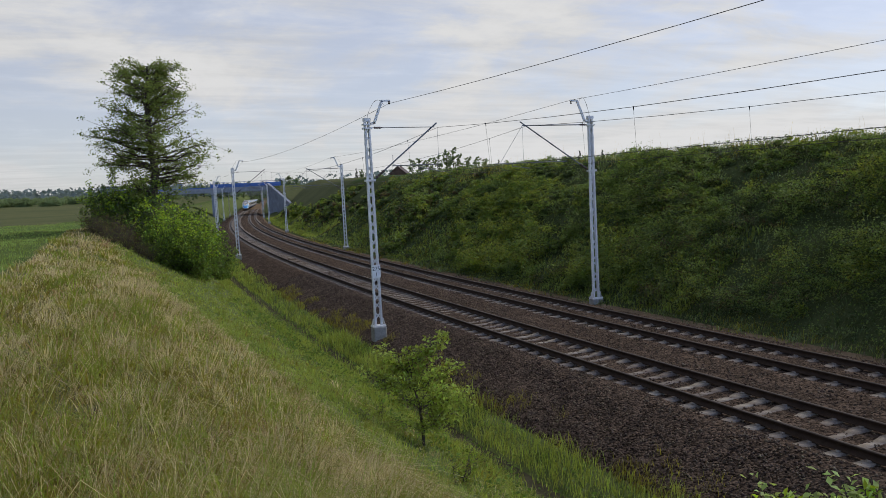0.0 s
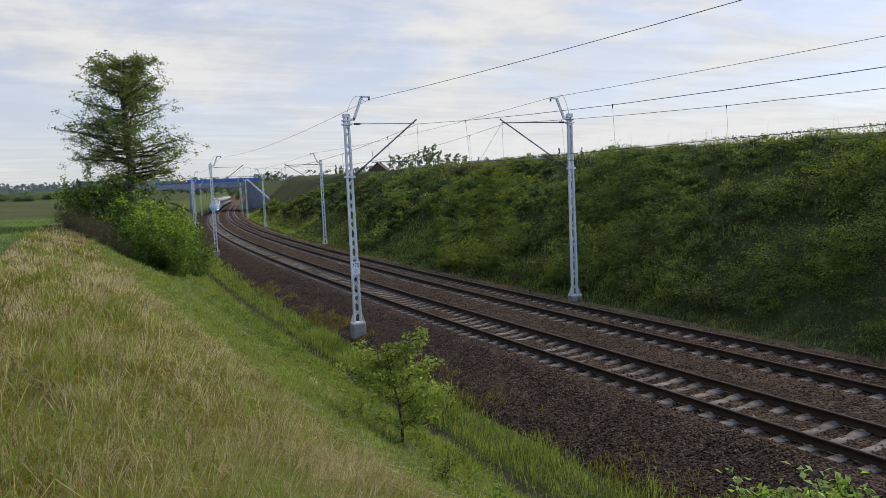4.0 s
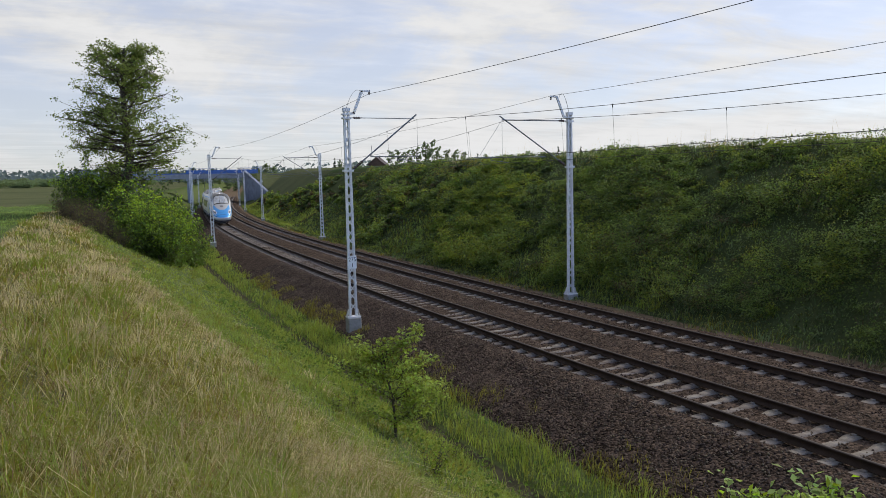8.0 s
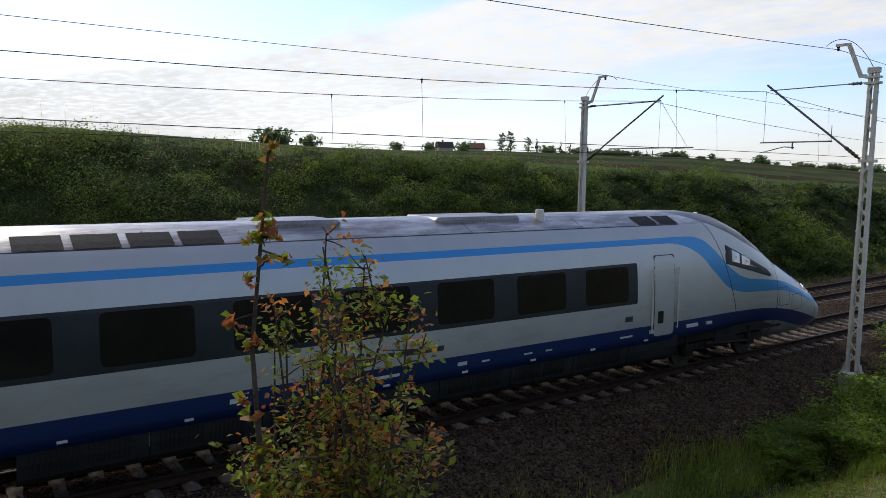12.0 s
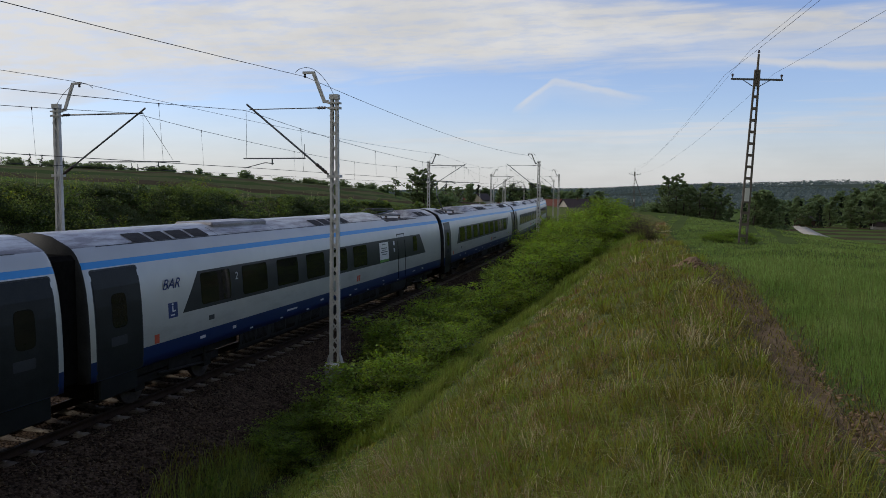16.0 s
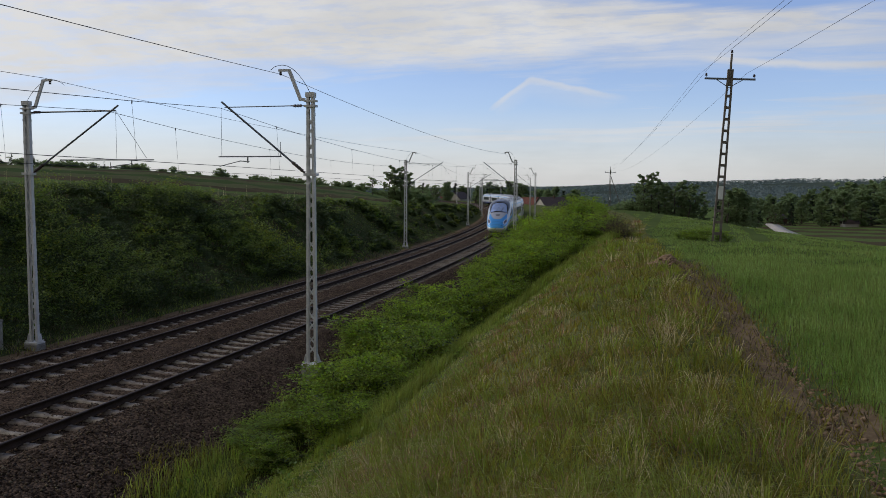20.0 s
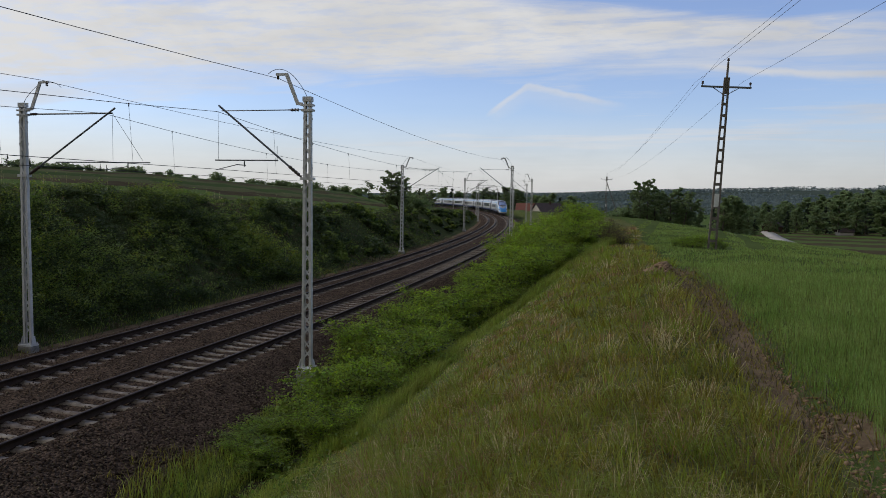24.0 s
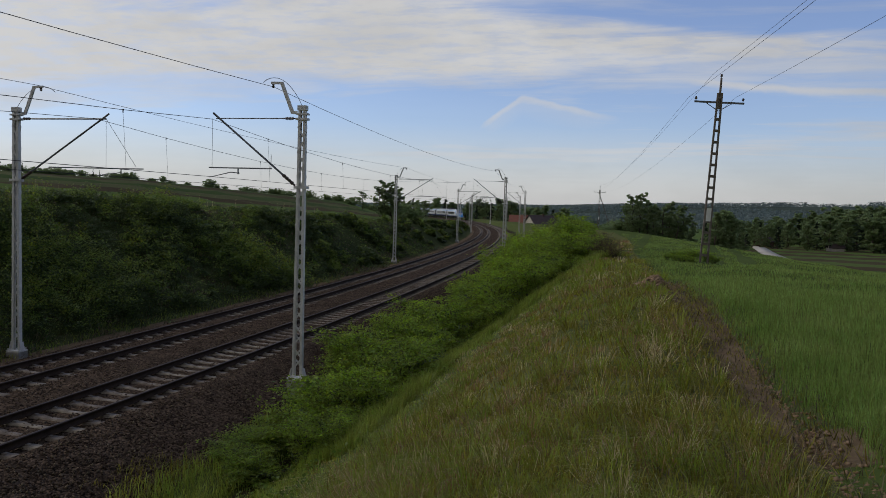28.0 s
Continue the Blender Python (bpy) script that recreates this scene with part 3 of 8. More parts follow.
def build_track(o, label):
    track = thing("track", (0, 0, 0), label, "railway track", "running lines", "structure")
    gs = steps((-640, -200, 110), (-200, 200, 200), (200, 640, 110))
    index = np.zeros(14, int)
    index[11:14] = 1
    for g in (-0.7525, 0.7525):
        me = sweep(RAIL, gs, o + g, "rail", None, True, [M["rail"], M["rail_head"]], index)
        part("rail", me, None, track)
    V, F = sleeper_mesh()
    me = quick("sleeper", V, F, M["sleeper"])
    s = np.arange(-640, 640, 0.6)
    near = (s > -78) & (s < 78)
    for sv in s[near]:
        x, y, th = on_line(sv, o)
        ob = part("sleeper", me, None, track)
        ob.matrix_local = pose(float(x), float(y), 0, 0, 0, math.degrees(th) + 0.5 * math.sin(sv * 7.7))
    Vj, Fj = sleeper_mesh(True)
    sf = s[~near]
    x, y, th = on_line(sf, o)
    c, sn = np.cos(th)[:, None], np.sin(th)[:, None]
    P = np.stack([Vj[None, :, 0] * c - Vj[None, :, 1] * sn + x[:, None], Vj[None, :, 0] * sn + Vj[None, :, 1] * c + y[:, None], np.broadcast_to(Vj[None, :, 2], (len(sf), len(Vj)))], -1)
    Fa = (Fj[None] + len(Vj) * np.arange(len(sf))[:, None, None]).reshape(-1, 4)
    tagged(part("far_sleepers", quick("far_sleepers", P.reshape(-1, 3), Fa, M["sleeper_far"]), None, track), kind="stuff")


build_track(0.0, "railway track with brown rusty rails on concrete sleepers")
build_track(TRACK_GAP, "second railway track with rusty rails on concrete sleepers")


# ---- masts, contact line ----
def text_mesh(body, size, extrude=0.002, shear=0.0):
    cu = bpy.data.curves.new("lettering", "FONT")
    cu.body, cu.size, cu.extrude, cu.align_x, cu.align_y = body, size, extrude, "CENTER", "CENTER"
    cu.resolution_u, cu.shear = 3, shear
    ob = bpy.data.objects.new("lettering", cu)
    me = bpy.data.meshes.new_from_object(ob)
    bpy.data.objects.remove(ob)
    return me


M["plate"] = surface("white_plate", (0.72, 0.72, 0.7), (0.82, 0.82, 0.8), 4, 0.5, 0.05)
M["ink"] = surface("black_ink", (0.015, 0.015, 0.015), (0.03, 0.03, 0.03), 4, 0.6, 0.0)
MESH = {}


def mast_parts():
    """Meshes of a lattice mast: its arms reach towards +y."""
    top, foot = 7.75, -0.24
    half = lambda z: 0.105 + 0.05 * (top - z) / (top - foot)  # noqa: E731
    pieces = []
    for sy in (-1, 1):
        # a channel with its flanges turned inwards
        sec = [(-0.06, 0.075), (-0.06, 0.0), (0.06, 0.0), (0.06, 0.075), (0.05, 0.075), (0.05, 0.009), (-0.05, 0.009), (-0.05, 0.075)]
        bm = bmesh.new()
        rows = [[bm.verts.new((x, sy * (half(z) + 0.006 - y), z)) for x, y in sec] for z in (foot, top)]
        for i in range(8):
            f = (rows[0][i], rows[0][(i + 1) % 8], rows[1][(i + 1) % 8], rows[1][i])
            bm.faces.new(f if sy > 0 else f[::-1])
        bm.faces.new(rows[0]), bm.faces.new(rows[1])
        bmesh.ops.recalc_face_normals(bm, faces=bm.faces)
        pieces.append(("leg", bm))
    n = 21
    for sx in (-0.066, 0.066):
        for k in range(n):
            z0, z1 = foot + 0.25 + (top - foot - 0.5) * k / n, foot + 0.25 + (top - foot - 0.5) * (k + 1) / n
            s = 1 if (k + (sx > 0)) % 2 else -1
            bm = bmesh.new()
            bar(bm, (sx, -s * half(z0), z0), (sx, s * half(z1), z1), 0.045, 0.008, (1, 0, 0))
            pieces.append(("lacing_bar", bm))
    for key, lim in (("mast_head", (-0.085, 0.085, -0.135, 0.135, top - 0.12, top + 0.02)), ("clamp", (-0.1, 0.1, -0.18, 0.18, top - 0.25, top - 0.2)), ("clamp", (-0.1, 0.1, -0.18, 0.18, top - 0.4, top - 0.34)), ("clamp", (-0.1, 0.1, -0.2, 0.2, 5.36, 5.44))):
        bm = bmesh.new()
        box(bm, *lim)
        pieces.append((key, bm))
    base = bmesh.new()
    box(base, -0.18, 0.18, -0.26, 0.26, foot - 0.02, foot + 0.025)
    for sx in (-1, 1):
        for sy in (-1, 1):
            rod(base, (sx * 0.14, sy * 0.22, foot), (sx * 0.14, sy * 0.22, foot + 0.09), 0.018)
    for sy in (-1, 1):
        bar(base, (0, sy * 0.18, foot + 0.3), (0, sy * 0.25, foot + 0.03), 0.16, 0.012, (0, 1, 0))
    found = bmesh.new()
    box(found, -0.21, 0.21, -0.26, 0.26, -1.7, foot - 0.02, None, 0.03)
    out = []
    for key, b in pieces + [("base_plate", base), ("foundation", found)]:
        me = bpy.data.meshes.new(key)
        b.to_mesh(me)
        b.free()
        me.materials.append(M["concrete"] if key == "foundation" else M["steel_mast"])
        out.append((key, me))
    return out


def arm_parts(reach, kind):
    """Meshes of the cantilever: stay, strut, registration arm, top bracket and insulators."""
    out = {}
    def keep(key, b, mat):
        me = bpy.data.meshes.new(key)
        b.to_mesh(me)
        b.free()
        me.materials.append(mat)
        out[key] = me
    b = bmesh.new()
    slope = (7.56 - 5.45) / (reach - 0.2)
    rod(b, (0, 0.55, 5.45 + slope * 0.35), (0, reach, 7.56), 0.03, 8)
    keep("strut", b, M["steel_dark"])
    b = bmesh.new()
    rod(b, (0, 0.6, 7.4), (0, reach - 0.1, 7.4), 0.016 if kind == 0 else 0.028, 6)
    keep("stay", b, M["steel_dark"])
    b = bmesh.new()
    rod(b, (0, 0.15, 7.4), (0, 0.3, 7.4), 0.015)
    for k in range(3):
        rod(b, (0, 0.3 + 0.09 * k, 7.4), (0, 0.37 + 0.09 * k, 7.4), 0.05, 8, 0.03)
    rod(b, (0, 0.5, 7.4), (0, 0.62, 7.4), 0.02)
    keep("insulator", b, M["insulator"])
    b = bmesh.new()
    rod(b, (0, 0.2, 5.45), (0, 0.3, 5.45 + slope * 0.1), 0.03)
    for k in range(4):
        y0 = 0.28 + 0.085 * k
        rod(b, (0, y0, 5.45 + slope * (y0 - 0.2)), (0, y0 + 0.06, 5.45 + slope * (y0 - 0.14)), 0.06, 8, 0.04)
    keep("strut_insulator", b, M["insulator"])
    b = bmesh.new()
    if kind == 0:
        rod(b, (0, 0.95, 5.93), (0, reach + 0.12, 5.93), 0.022, 6)
        rod(b, (0, 2.05, 5.93), (0, 2.05, 5.74), 0.02, 6)
        rod(b, (0, 2.0, 5.78), (0, reach - 0.6, 5.8), 0.016, 6)
        rod(b, (0, reach - 0.6, 5.8), (0, reach + 0.1, 5.64), 0.014, 6)
        rod(b, (0, reach + 0.02, 5.93), (0, reach + 0.02, 7.4), 0.006, 4)
        rod(b, (0, 0.98, 5.93), (0, 0.98, 6.35), 0.01, 4)
    else:
        rod(b, (0, 1.25, 5.85), (0, reach + 1.25, 5.85), 0.022, 6)
        rod(b, (0, reach + 0.45, 5.85), (0, reach + 0.45, 5.68), 0.018, 6)
        rod(b, (0, reach + 0.4, 5.72), (0, reach - 0.4, 5.62), 0.014, 6)
        rod(b, (0, reach - 0.1, 7.4), (0, reach + 1.0, 5.9), 0.007, 4)
        rod(b, (0, reach - 0.1, 7.35), (0, reach - 0.1, 5.86), 0.006, 4)
    keep("registration_arm", b, M["steel_dark"])
    b = bmesh.new()
    bar(b, (-0.03, 0.16, 7.56), (-0.03, 0.34, 7.58), 0.05, 0.09)
    bar(b, (-0.03, 0.30, 7.55), (-0.03, 0.66, 8.42), 0.05, 0.1)
    bar(b, (-0.03, 0.62, 8.42), (-0.03, 1.0, 8.43), 0.05, 0.07)
    keep("top_bracket", b, M["steel_mast"])
    b = bmesh.new()
    for k in range(2):
        rod(b, (0, 0.95, 8.4 - 0.06 * k), (0, 0.95, 8.35 - 0.06 * k), 0.045, 8, 0.03)
    keep("top_insulator", b, M["insulator"])
    a = np.linspace(0, np.pi, 12)
    f = a / np.pi
    V, F = tube_path(np.stack([-0.62 * f, 0.02 + 0.93 * f, 7.76 + 0.58 * f + 0.4 * np.sin(a)**0.8], -1), 0.008, 4)
    out["jumper_loop"] = quick("jumper_loop", V, F, M["wire"])
    return out


NEAR_O, FAR_O = -3.25, 6.95
MAST_S = [-292, -246, -202, -158, -114.5, -70.0, -26.8, 19.8, 66.0, 112.0, 157.0, 203.0, 249.0, 295.0]


def build_masts():
    mp = mast_parts()
    arms = {(2.9, 0): arm_parts(2.9, 0), (3.5, 1): arm_parts(3.5, 1)}
    made = {}
    for s in MAST_S:
        for o, reach, kind in ((NEAR_O, 2.9, 0), (FAR_O, 3.5, 1)):
            x, y, th = on_line(s + 0.22 * kind * (1 if s > 0 else 0), o)
            m = pose(float(x), float(y), 0, 0, 0, math.degrees(th) + (180 if kind else 0))
            if kind in made:
                copy_thing(made[kind], m)
                continue
            mast = thing("catenary_mast", (0, 0, 0), "grey steel lattice mast on a concrete base holding overhead wires", "mast", "masts along the line")
            for key, me in mp:
                part(key, me, None, mast)
            arm = part("cantilever", arms[(reach, kind)]["strut"], None, mast)
            for key, me in arms[(reach, kind)].items():
                if key in ("strut",):
                    continue
                part(key, me, None, mast if key in ("top_bracket", "jumper_loop", "top_insulator") else arm)
            mast.matrix_world = m
            made[kind] = mast
    # kilometre plate on one mast
    x, y, th = on_line(-26.8, NEAR_O)
    bm = bmesh.new()
    box(bm, -0.004, 0.004, -0.17, 0.17, -0.25, 0.25, None, 0.003)
    plate = part("kilometre_plate", bm, M["plate"])
    tagged(plate, "white kilometre plate with black numbers on a mast", "sign")
    plate.matrix_world = pose(float(x) + 0.1, float(y), 1.9, 0, 0, math.degrees(th))
    for body, size, z in (("275", 0.21, 0.1), ("1", 0.21, -0.12)):
        ob = part("number", text_mesh(body, size), M["ink"], plate)
        ob.matrix_local = pose(0.006, 0, z, 90, 0, 90)


build_masts()


def build_wires():
    span = [(a, b) for a, b in zip(MAST_S[:-1], MAST_S[1:])]
    def along(o, z, sag, zig, label, name):
        pts = []
        for i, (a, b) in enumerate(span):
            t = np.linspace(0, 1, 13)[:-1]
            s = a + (b - a) * t
            off = o + zig * (1 - 2 * (t if i % 2 == 0 else 1 - t))
            # straight between masts while the line bends
            xa, ya, _ = on_line(a, o + zig * (1 if i % 2 == 0 else -1))
            xb, yb, _ = on_line(b, o + zig * (-1 if i % 2 == 0 else 1))
            pts.append(np.stack([xa + (xb - xa) * t, ya + (yb - ya) * t, z - sag * 4 * t * (1 - t)], -1))
        pts = np.concatenate(pts)
        V, F = tube_path(pts, 0.008, 5)
        w = part(name, quick(name, V, F, M["wire"]), None)
        tagged(w, label, "overhead wire", "overhead wires")
        return w, pts
    for o, fo, fz in ((-0.3, -2.3, 8.32), (3.75, 6.0, 8.45)):
        con, p1 = along(o, 5.65 if fo < 0 else 5.61, 0.0, 0.12, "dark copper contact wire over the track", "contact_wire")
        mes, p2 = along(o, 7.38, 0.78, 0.0, "dark messenger wire with droppers over the track", "messenger_wire")
        for k in range(len(p1)):
            if k % 12 in (1, 3, 5, 7, 9, 11):
                a, b = p2[k], p1[k]
                V, F = tube_path([a + [0, 0, 0.02], a, a - [0, 0, 0.07], a - [0, 0, 0.08], (a + b) / 2, b], np.array([0.016, 0.02, 0.016, 0.005, 0.0045, 0.005]), 4)
                part("dropper", quick("dropper", V, F, M["wire"]), None, mes)
        along(fo, fz, 0.42 if fo < 0 else 0.26, 0.0, "sagging feeder wire on the mast tops", "feeder_wire")


build_wires()


# ---- road bridge over the line ----
M["bridge_blue"] = surface("blue_paint", (0.03, 0.09, 0.30), (0.05, 0.14, 0.42), 2, 0.5, 0.05)
M["bridge_pale"] = surface("bridge_beam", (0.19, 0.205, 0.23), (0.28, 0.3, 0.33), 1, 0.8, 0.2)
M["abutment"] = surface("grey_abutment", (0.15, 0.16, 0.18), (0.25, 0.265, 0.29), 0.6, 0.9, 0.3, 0, 5)


def build_bridge():
    s0 = -240.0
    x, y, th = on_line(s0, 0.0)
    br = thing("road_bridge", (0, 0, 0), "concrete road bridge with blue parapets across the railway", "bridge")
    def add(name, mat, boxes, label=""):
        bm = bmesh.new()
        for b in boxes:
            box(bm, *b)
        return part(name, bm, mat, br, label)
    add("deck", M["bridge_pale"], [(-5, 5, -37, 9.6, 7.9, 8.5)])
    for x0 in (-4.6, -1.5, 1.5, 4.6):
        add("girder", M["bridge_pale"], [(x0 - 0.3, x0 + 0.3, -37, 9.5, 7.1, 7.9)])
    n = 24
    for side in (-5.0, 5.0):
        for k in range(n):
            ya, yb = -37 + 50.0 * k / n + 0.04, -37 + 50.0 * (k + 1) / n - 0.04
            add("parapet_panel", M["bridge_blue"], [(side - 0.05, side + 0.05, ya, yb, 8.5, 9.6 if k >= 14 else 8.75)])
    for k in range(0, n + 1, 2):
        yy = -37 + 50.0 * k / n
        add("railing_post", M["bridge_blue"], [(4.95, 5.12, yy - 0.06, yy + 0.06, 8.5, 10.1)])
    add("handrail", M["bridge_blue"], [(5.0, 5.08, -37, 13, 10.05, 10.12)])
    for yy in (-35, -22, -7.5):
        add("pier_cap", M["bridge_pale"], [(-5, 5, yy - 0.5, yy + 0.5, 6.5, 7.1)])
        for xx in (-4, -1.4, 1.4, 4):
            bm = bmesh.new()
            rod(bm, (xx, yy, -1), (xx, yy, 6.5), 0.36, 12)
            part("column", bm, M["bridge_pale"], br)
    add("abutment_wall", M["abutment"], [(-5.5, 5.5, 8.85, 9.9, -1, 8.5)])
    # wing walls slope down along the line
    for sx in (1, -1):
        bm = bmesh.new()
        pr = [(sx * 5.5, -0.8), (sx * 5.5, 8.9), (sx * 6.3, 8.8), (sx * 24.0, 2.5), (sx * 24.0, -0.8)]
        fa = [bm.verts.new((px, 8.9 + (abs(px) - 5.5) * 0.33, pz)) for px, pz in pr]
        fb = [bm.verts.new((px, 9.5 + (abs(px) - 5.5) * 0.33, pz)) for px, pz in pr]
        bm.faces.new(fa), bm.faces.new(fb[::-1])
        for k in range(5):
            bm.faces.new((fa[k], fb[k], fb[(k + 1) % 5], fa[(k + 1) % 5]))
        part("wing_wall", bm, M["abutment"], br)
        bm = bmesh.new()
        bar(bm, (sx * 5.6, 9.2, 9.15), (sx * 24.2, 15.35, 2.5), 0.75, 0.24)
        part("coping", bm, M["bridge_pale"], br)
    br.matrix_world = pose(float(x), float(y), 0, 0, 0, math.degrees(th))


build_bridge()


# ---- train ----
def livery(name, end):
    """Glossy train paint: silver, a light blue stripe, a navy sill; the end cars sweep the stripe down to a blue bonnet with a black cab roof."""
    m = bpy.data.materials.new(name)
    m.use_nodes = True
    nt = m.node_tree
    N, L = nt.nodes.new, nt.links.new
    b = nt.nodes["Principled BSDF"]
    tc, sep = N("ShaderNodeTexCoord"), N("ShaderNodeSeparateXYZ")
    L(tc.outputs["Object"], sep.inputs[0])
    X, Y, Z = sep.outputs

    def op(kind, a, c, clamp=False):
        n = N("ShaderNodeMath")
        n.operation, n.use_clamp = kind, clamp
        for k, v in enumerate((a, c)):
            if v is None:
                continue
            if isinstance(v, (int, float)):
                n.inputs[k].default_value = v
            else:
                L(v, n.inputs[k])
        return n.outputs[0]

    def curve(src, pts, lo, hi):
        """Maps src in 0..8 through points to a value in lo..hi."""
        n = N("ShaderNodeFloatCurve")
        c = n.mapping.curves[0]
        while len(c.points) < len(pts):
            c.points.new(0.5, 0.5)
        for p, (px, pv) in zip(c.points, pts):
            p.location = (px / 8.0, (pv - lo) / (hi - lo))
            p.handle_type = "AUTO_CLAMPED"
        n.mapping.update()
        L(op("DIVIDE", src, 8.0, True), n.inputs["Value"])
        return op("MULTIPLY_ADD", n.outputs[0], hi - lo), lo

    def curved(src, pts, lo, hi):
        n, lo = curve(src, pts, lo, hi)
        n.node.inputs[2].default_value = lo
        return n

    noise = N("ShaderNodeTexNoise")
    noise.inputs["Scale"].default_value, noise.inputs["Detail"].default_value = 1.6, 6
    L(tc.outputs["Object"], noise.inputs["Vector"])
    dirt = N("ShaderNodeMix")
    dirt.data_type = "RGBA"
    dirt.inputs[6].default_value, dirt.inputs[7].default_value = rgb((0.60, 0.60, 0.57)), rgb((0.48, 0.485, 0.465))
    L(noise.outputs[0], dirt.inputs[0])
    col = dirt.outputs[2]

    def layer(col, mask, c):
        n = N("ShaderNodeMix")
        n.data_type = "RGBA"
        L(mask, n.inputs[0])
        L(col, n.inputs[6])
        n.inputs[7].default_value = rgb(c)
        return n.outputs[2]

    blue, navy, grime = (0.05, 0.29, 0.60), (0.012, 0.038, 0.155), (0.15, 0.125, 0.12)
    roof = op("GREATER_THAN", Z, 3.74)
    streak = N("ShaderNodeTexNoise")
    streak.inputs["Scale"].default_value, streak.inputs["Detail"].default_value, streak.inputs["Roughness"].default_value = 2.4, 8, 0.7
    smear = N("ShaderNodeMapping")
    smear.inputs["Scale"].default_value = (0.35, 1.4, 1.4)
    L(tc.outputs["Object"], smear.inputs[0])
    L(smear.outputs[0], streak.inputs["Vector"])
    soot = op("MULTIPLY", op("SUBTRACT", streak.outputs[0], 0.36), 4.4, True)
    col = layer(col, op("MULTIPLY", roof, op("MULTIPLY", soot, 0.85)), grime)
    col = layer(col, op("MULTIPLY", op("LESS_THAN", Z, 1.9), op("MULTIPLY", op("SUBTRACT", streak.outputs[0], 0.5), 1.6, True)), (0.30, 0.29, 0.27))
    if end:
        d = op("DIVIDE", op("SUBTRACT", 14.67, X), 1.103)
        c = curved(d, [(0, 0.98), (1, 1.34), (2, 1.69), (2.7, 1.89), (3.3, 1.97), (3.9, 2.02), (4.6, 2.1), (5.2, 2.34), (5.75, 2.78), (6.35, 3.21), (6.95, 3.36), (7.5, 3.385), (8, 3.385)], 0.0, 4.2)
        w = curved(d, [(0, 0.05), (1, 0.08), (2, 0.10), (2.7, 0.13), (3.3, 0.15), (3.9, 0.17), (4.6, 0.20), (5.2, 0.27), (5.75, 0.29), (6.35, 0.2), (6.95, 0.1), (7.5, 0.068), (8, 0.068)], 0.0, 1.0)
        stripe = op("LESS_THAN", op("ABSOLUTE", op("SUBTRACT", Z, c), None), w)
        hood = curved(d, [(0, 1.0), (0.5, 1.26), (1.2, 1.64), (1.8, 1.93), (2.3, 2.19), (2.65, 2.40), (3.0, 2.60), (3.55, 2.84), (4.15, 3.12), (4.75, 3.42), (5.5, 3.74), (6.2, 3.97), (6.6, 4.2), (8, 4.2)], 0.0, 4.2)
        bonnet = op("MULTIPLY", op("GREATER_THAN", Z, hood), op("LESS_THAN", d, 2.62))
        col = layer(col, op("MAXIMUM", stripe, bonnet), blue)
        ay = op("ABSOLUTE", Y, None)
        pw = curved(d, [(0, 0.0), (1.1, 0.0), (1.18, 0.26), (1.4, 0.48), (1.8, 0.66), (2.4, 0.83), (2.8, 0.95), (8, 0.95)], 0.0, 1.0)
        panel = op("MULTIPLY", op("LESS_THAN", ay, pw), op("LESS_THAN", d, 2.9))
        panel = op("MULTIPLY", panel, op("GREATER_THAN", Z, 1.5))
        col = layer(col, panel, (0.42, 0.41, 0.395))
        nv = curved(d, [(0, 0.52), (1, 0.82), (2, 1.10), (3, 1.29), (4.5, 1.38), (6, 1.40), (8, 1.40)], 0.0, 4.2)
        col = layer(col, op("LESS_THAN", Z, nv), navy)
        col = layer(col, op("LESS_THAN", Z, curved(d, [(0, 0.42), (1, 0.48), (2, 0.70), (2.8, 0.90), (3.3, 0.95), (4.0, 0.2), (8, 0.2)], 0.0, 4.2)), (0.33, 0.335, 0.33))
        bt = curved(d, [(2.25, 4.2), (2.5, 2.58), (2.95, 2.62), (3.6, 2.86), (4.3, 3.14), (5.0, 3.46), (5.85, 3.80), (6.5, 4.02), (6.9, 4.2), (8, 4.2)], 0.0, 4.2)
        black = op("MULTIPLY", op("GREATER_THAN", Z, bt), op("GREATER_THAN", d, 2.5))
        col = layer(col, op("MULTIPLY", black, op("ADD", 0.82, op("MULTIPLY", streak.outputs[0], 0.22))), (0.034, 0.033, 0.034))
        # joints round the bonnet and the cab
        for a, k in ((0.34, 0.12), (0.80, -0.18), (4.75, 0.45), (3.0, 0.05)):
            j = op("LESS_THAN", op("ABSOLUTE", op("SUBTRACT", d, op("ADD", a, op("MULTIPLY", op("SUBTRACT", Z, 1.3), k)) ), None), 0.014)
            col = layer(col, j, (0.03, 0.035, 0.04))
        for d0, d1, z0, z1 in ((2.42, 2.92, 1.34, 1.86), (1.72, 2.28, 1.16, 1.60)):   # flush hatches on the bonnet's flanks
            away = op("MAXIMUM", op("SUBTRACT", op("ABSOLUTE", op("SUBTRACT", d, (d0 + d1) / 2), None), (d1 - d0) / 2), op("SUBTRACT", op("ABSOLUTE", op("SUBTRACT", Z, (z0 + z1) / 2), None), (z1 - z0) / 2))
            col = layer(col, op("MULTIPLY", op("LESS_THAN", op("ABSOLUTE", away, None), 0.008), op("LESS_THAN", Y, 5.0)), (0.05, 0.055, 0.06))
    else:
        stripe = op("LESS_THAN", op("ABSOLUTE", op("SUBTRACT", Z, 3.385), None), 0.068)
        col = layer(col, stripe, blue)
        col = layer(col, op("LESS_THAN", Z, 1.40), navy)
    L(col, b.inputs["Base Color"])
    b.inputs["Metallic"].default_value, b.inputs["Roughness"].default_value = 0.4, 0.42
    b.inputs["Coat Weight"].default_value, b.inputs["Coat Roughness"].default_value = 0.22, 0.16
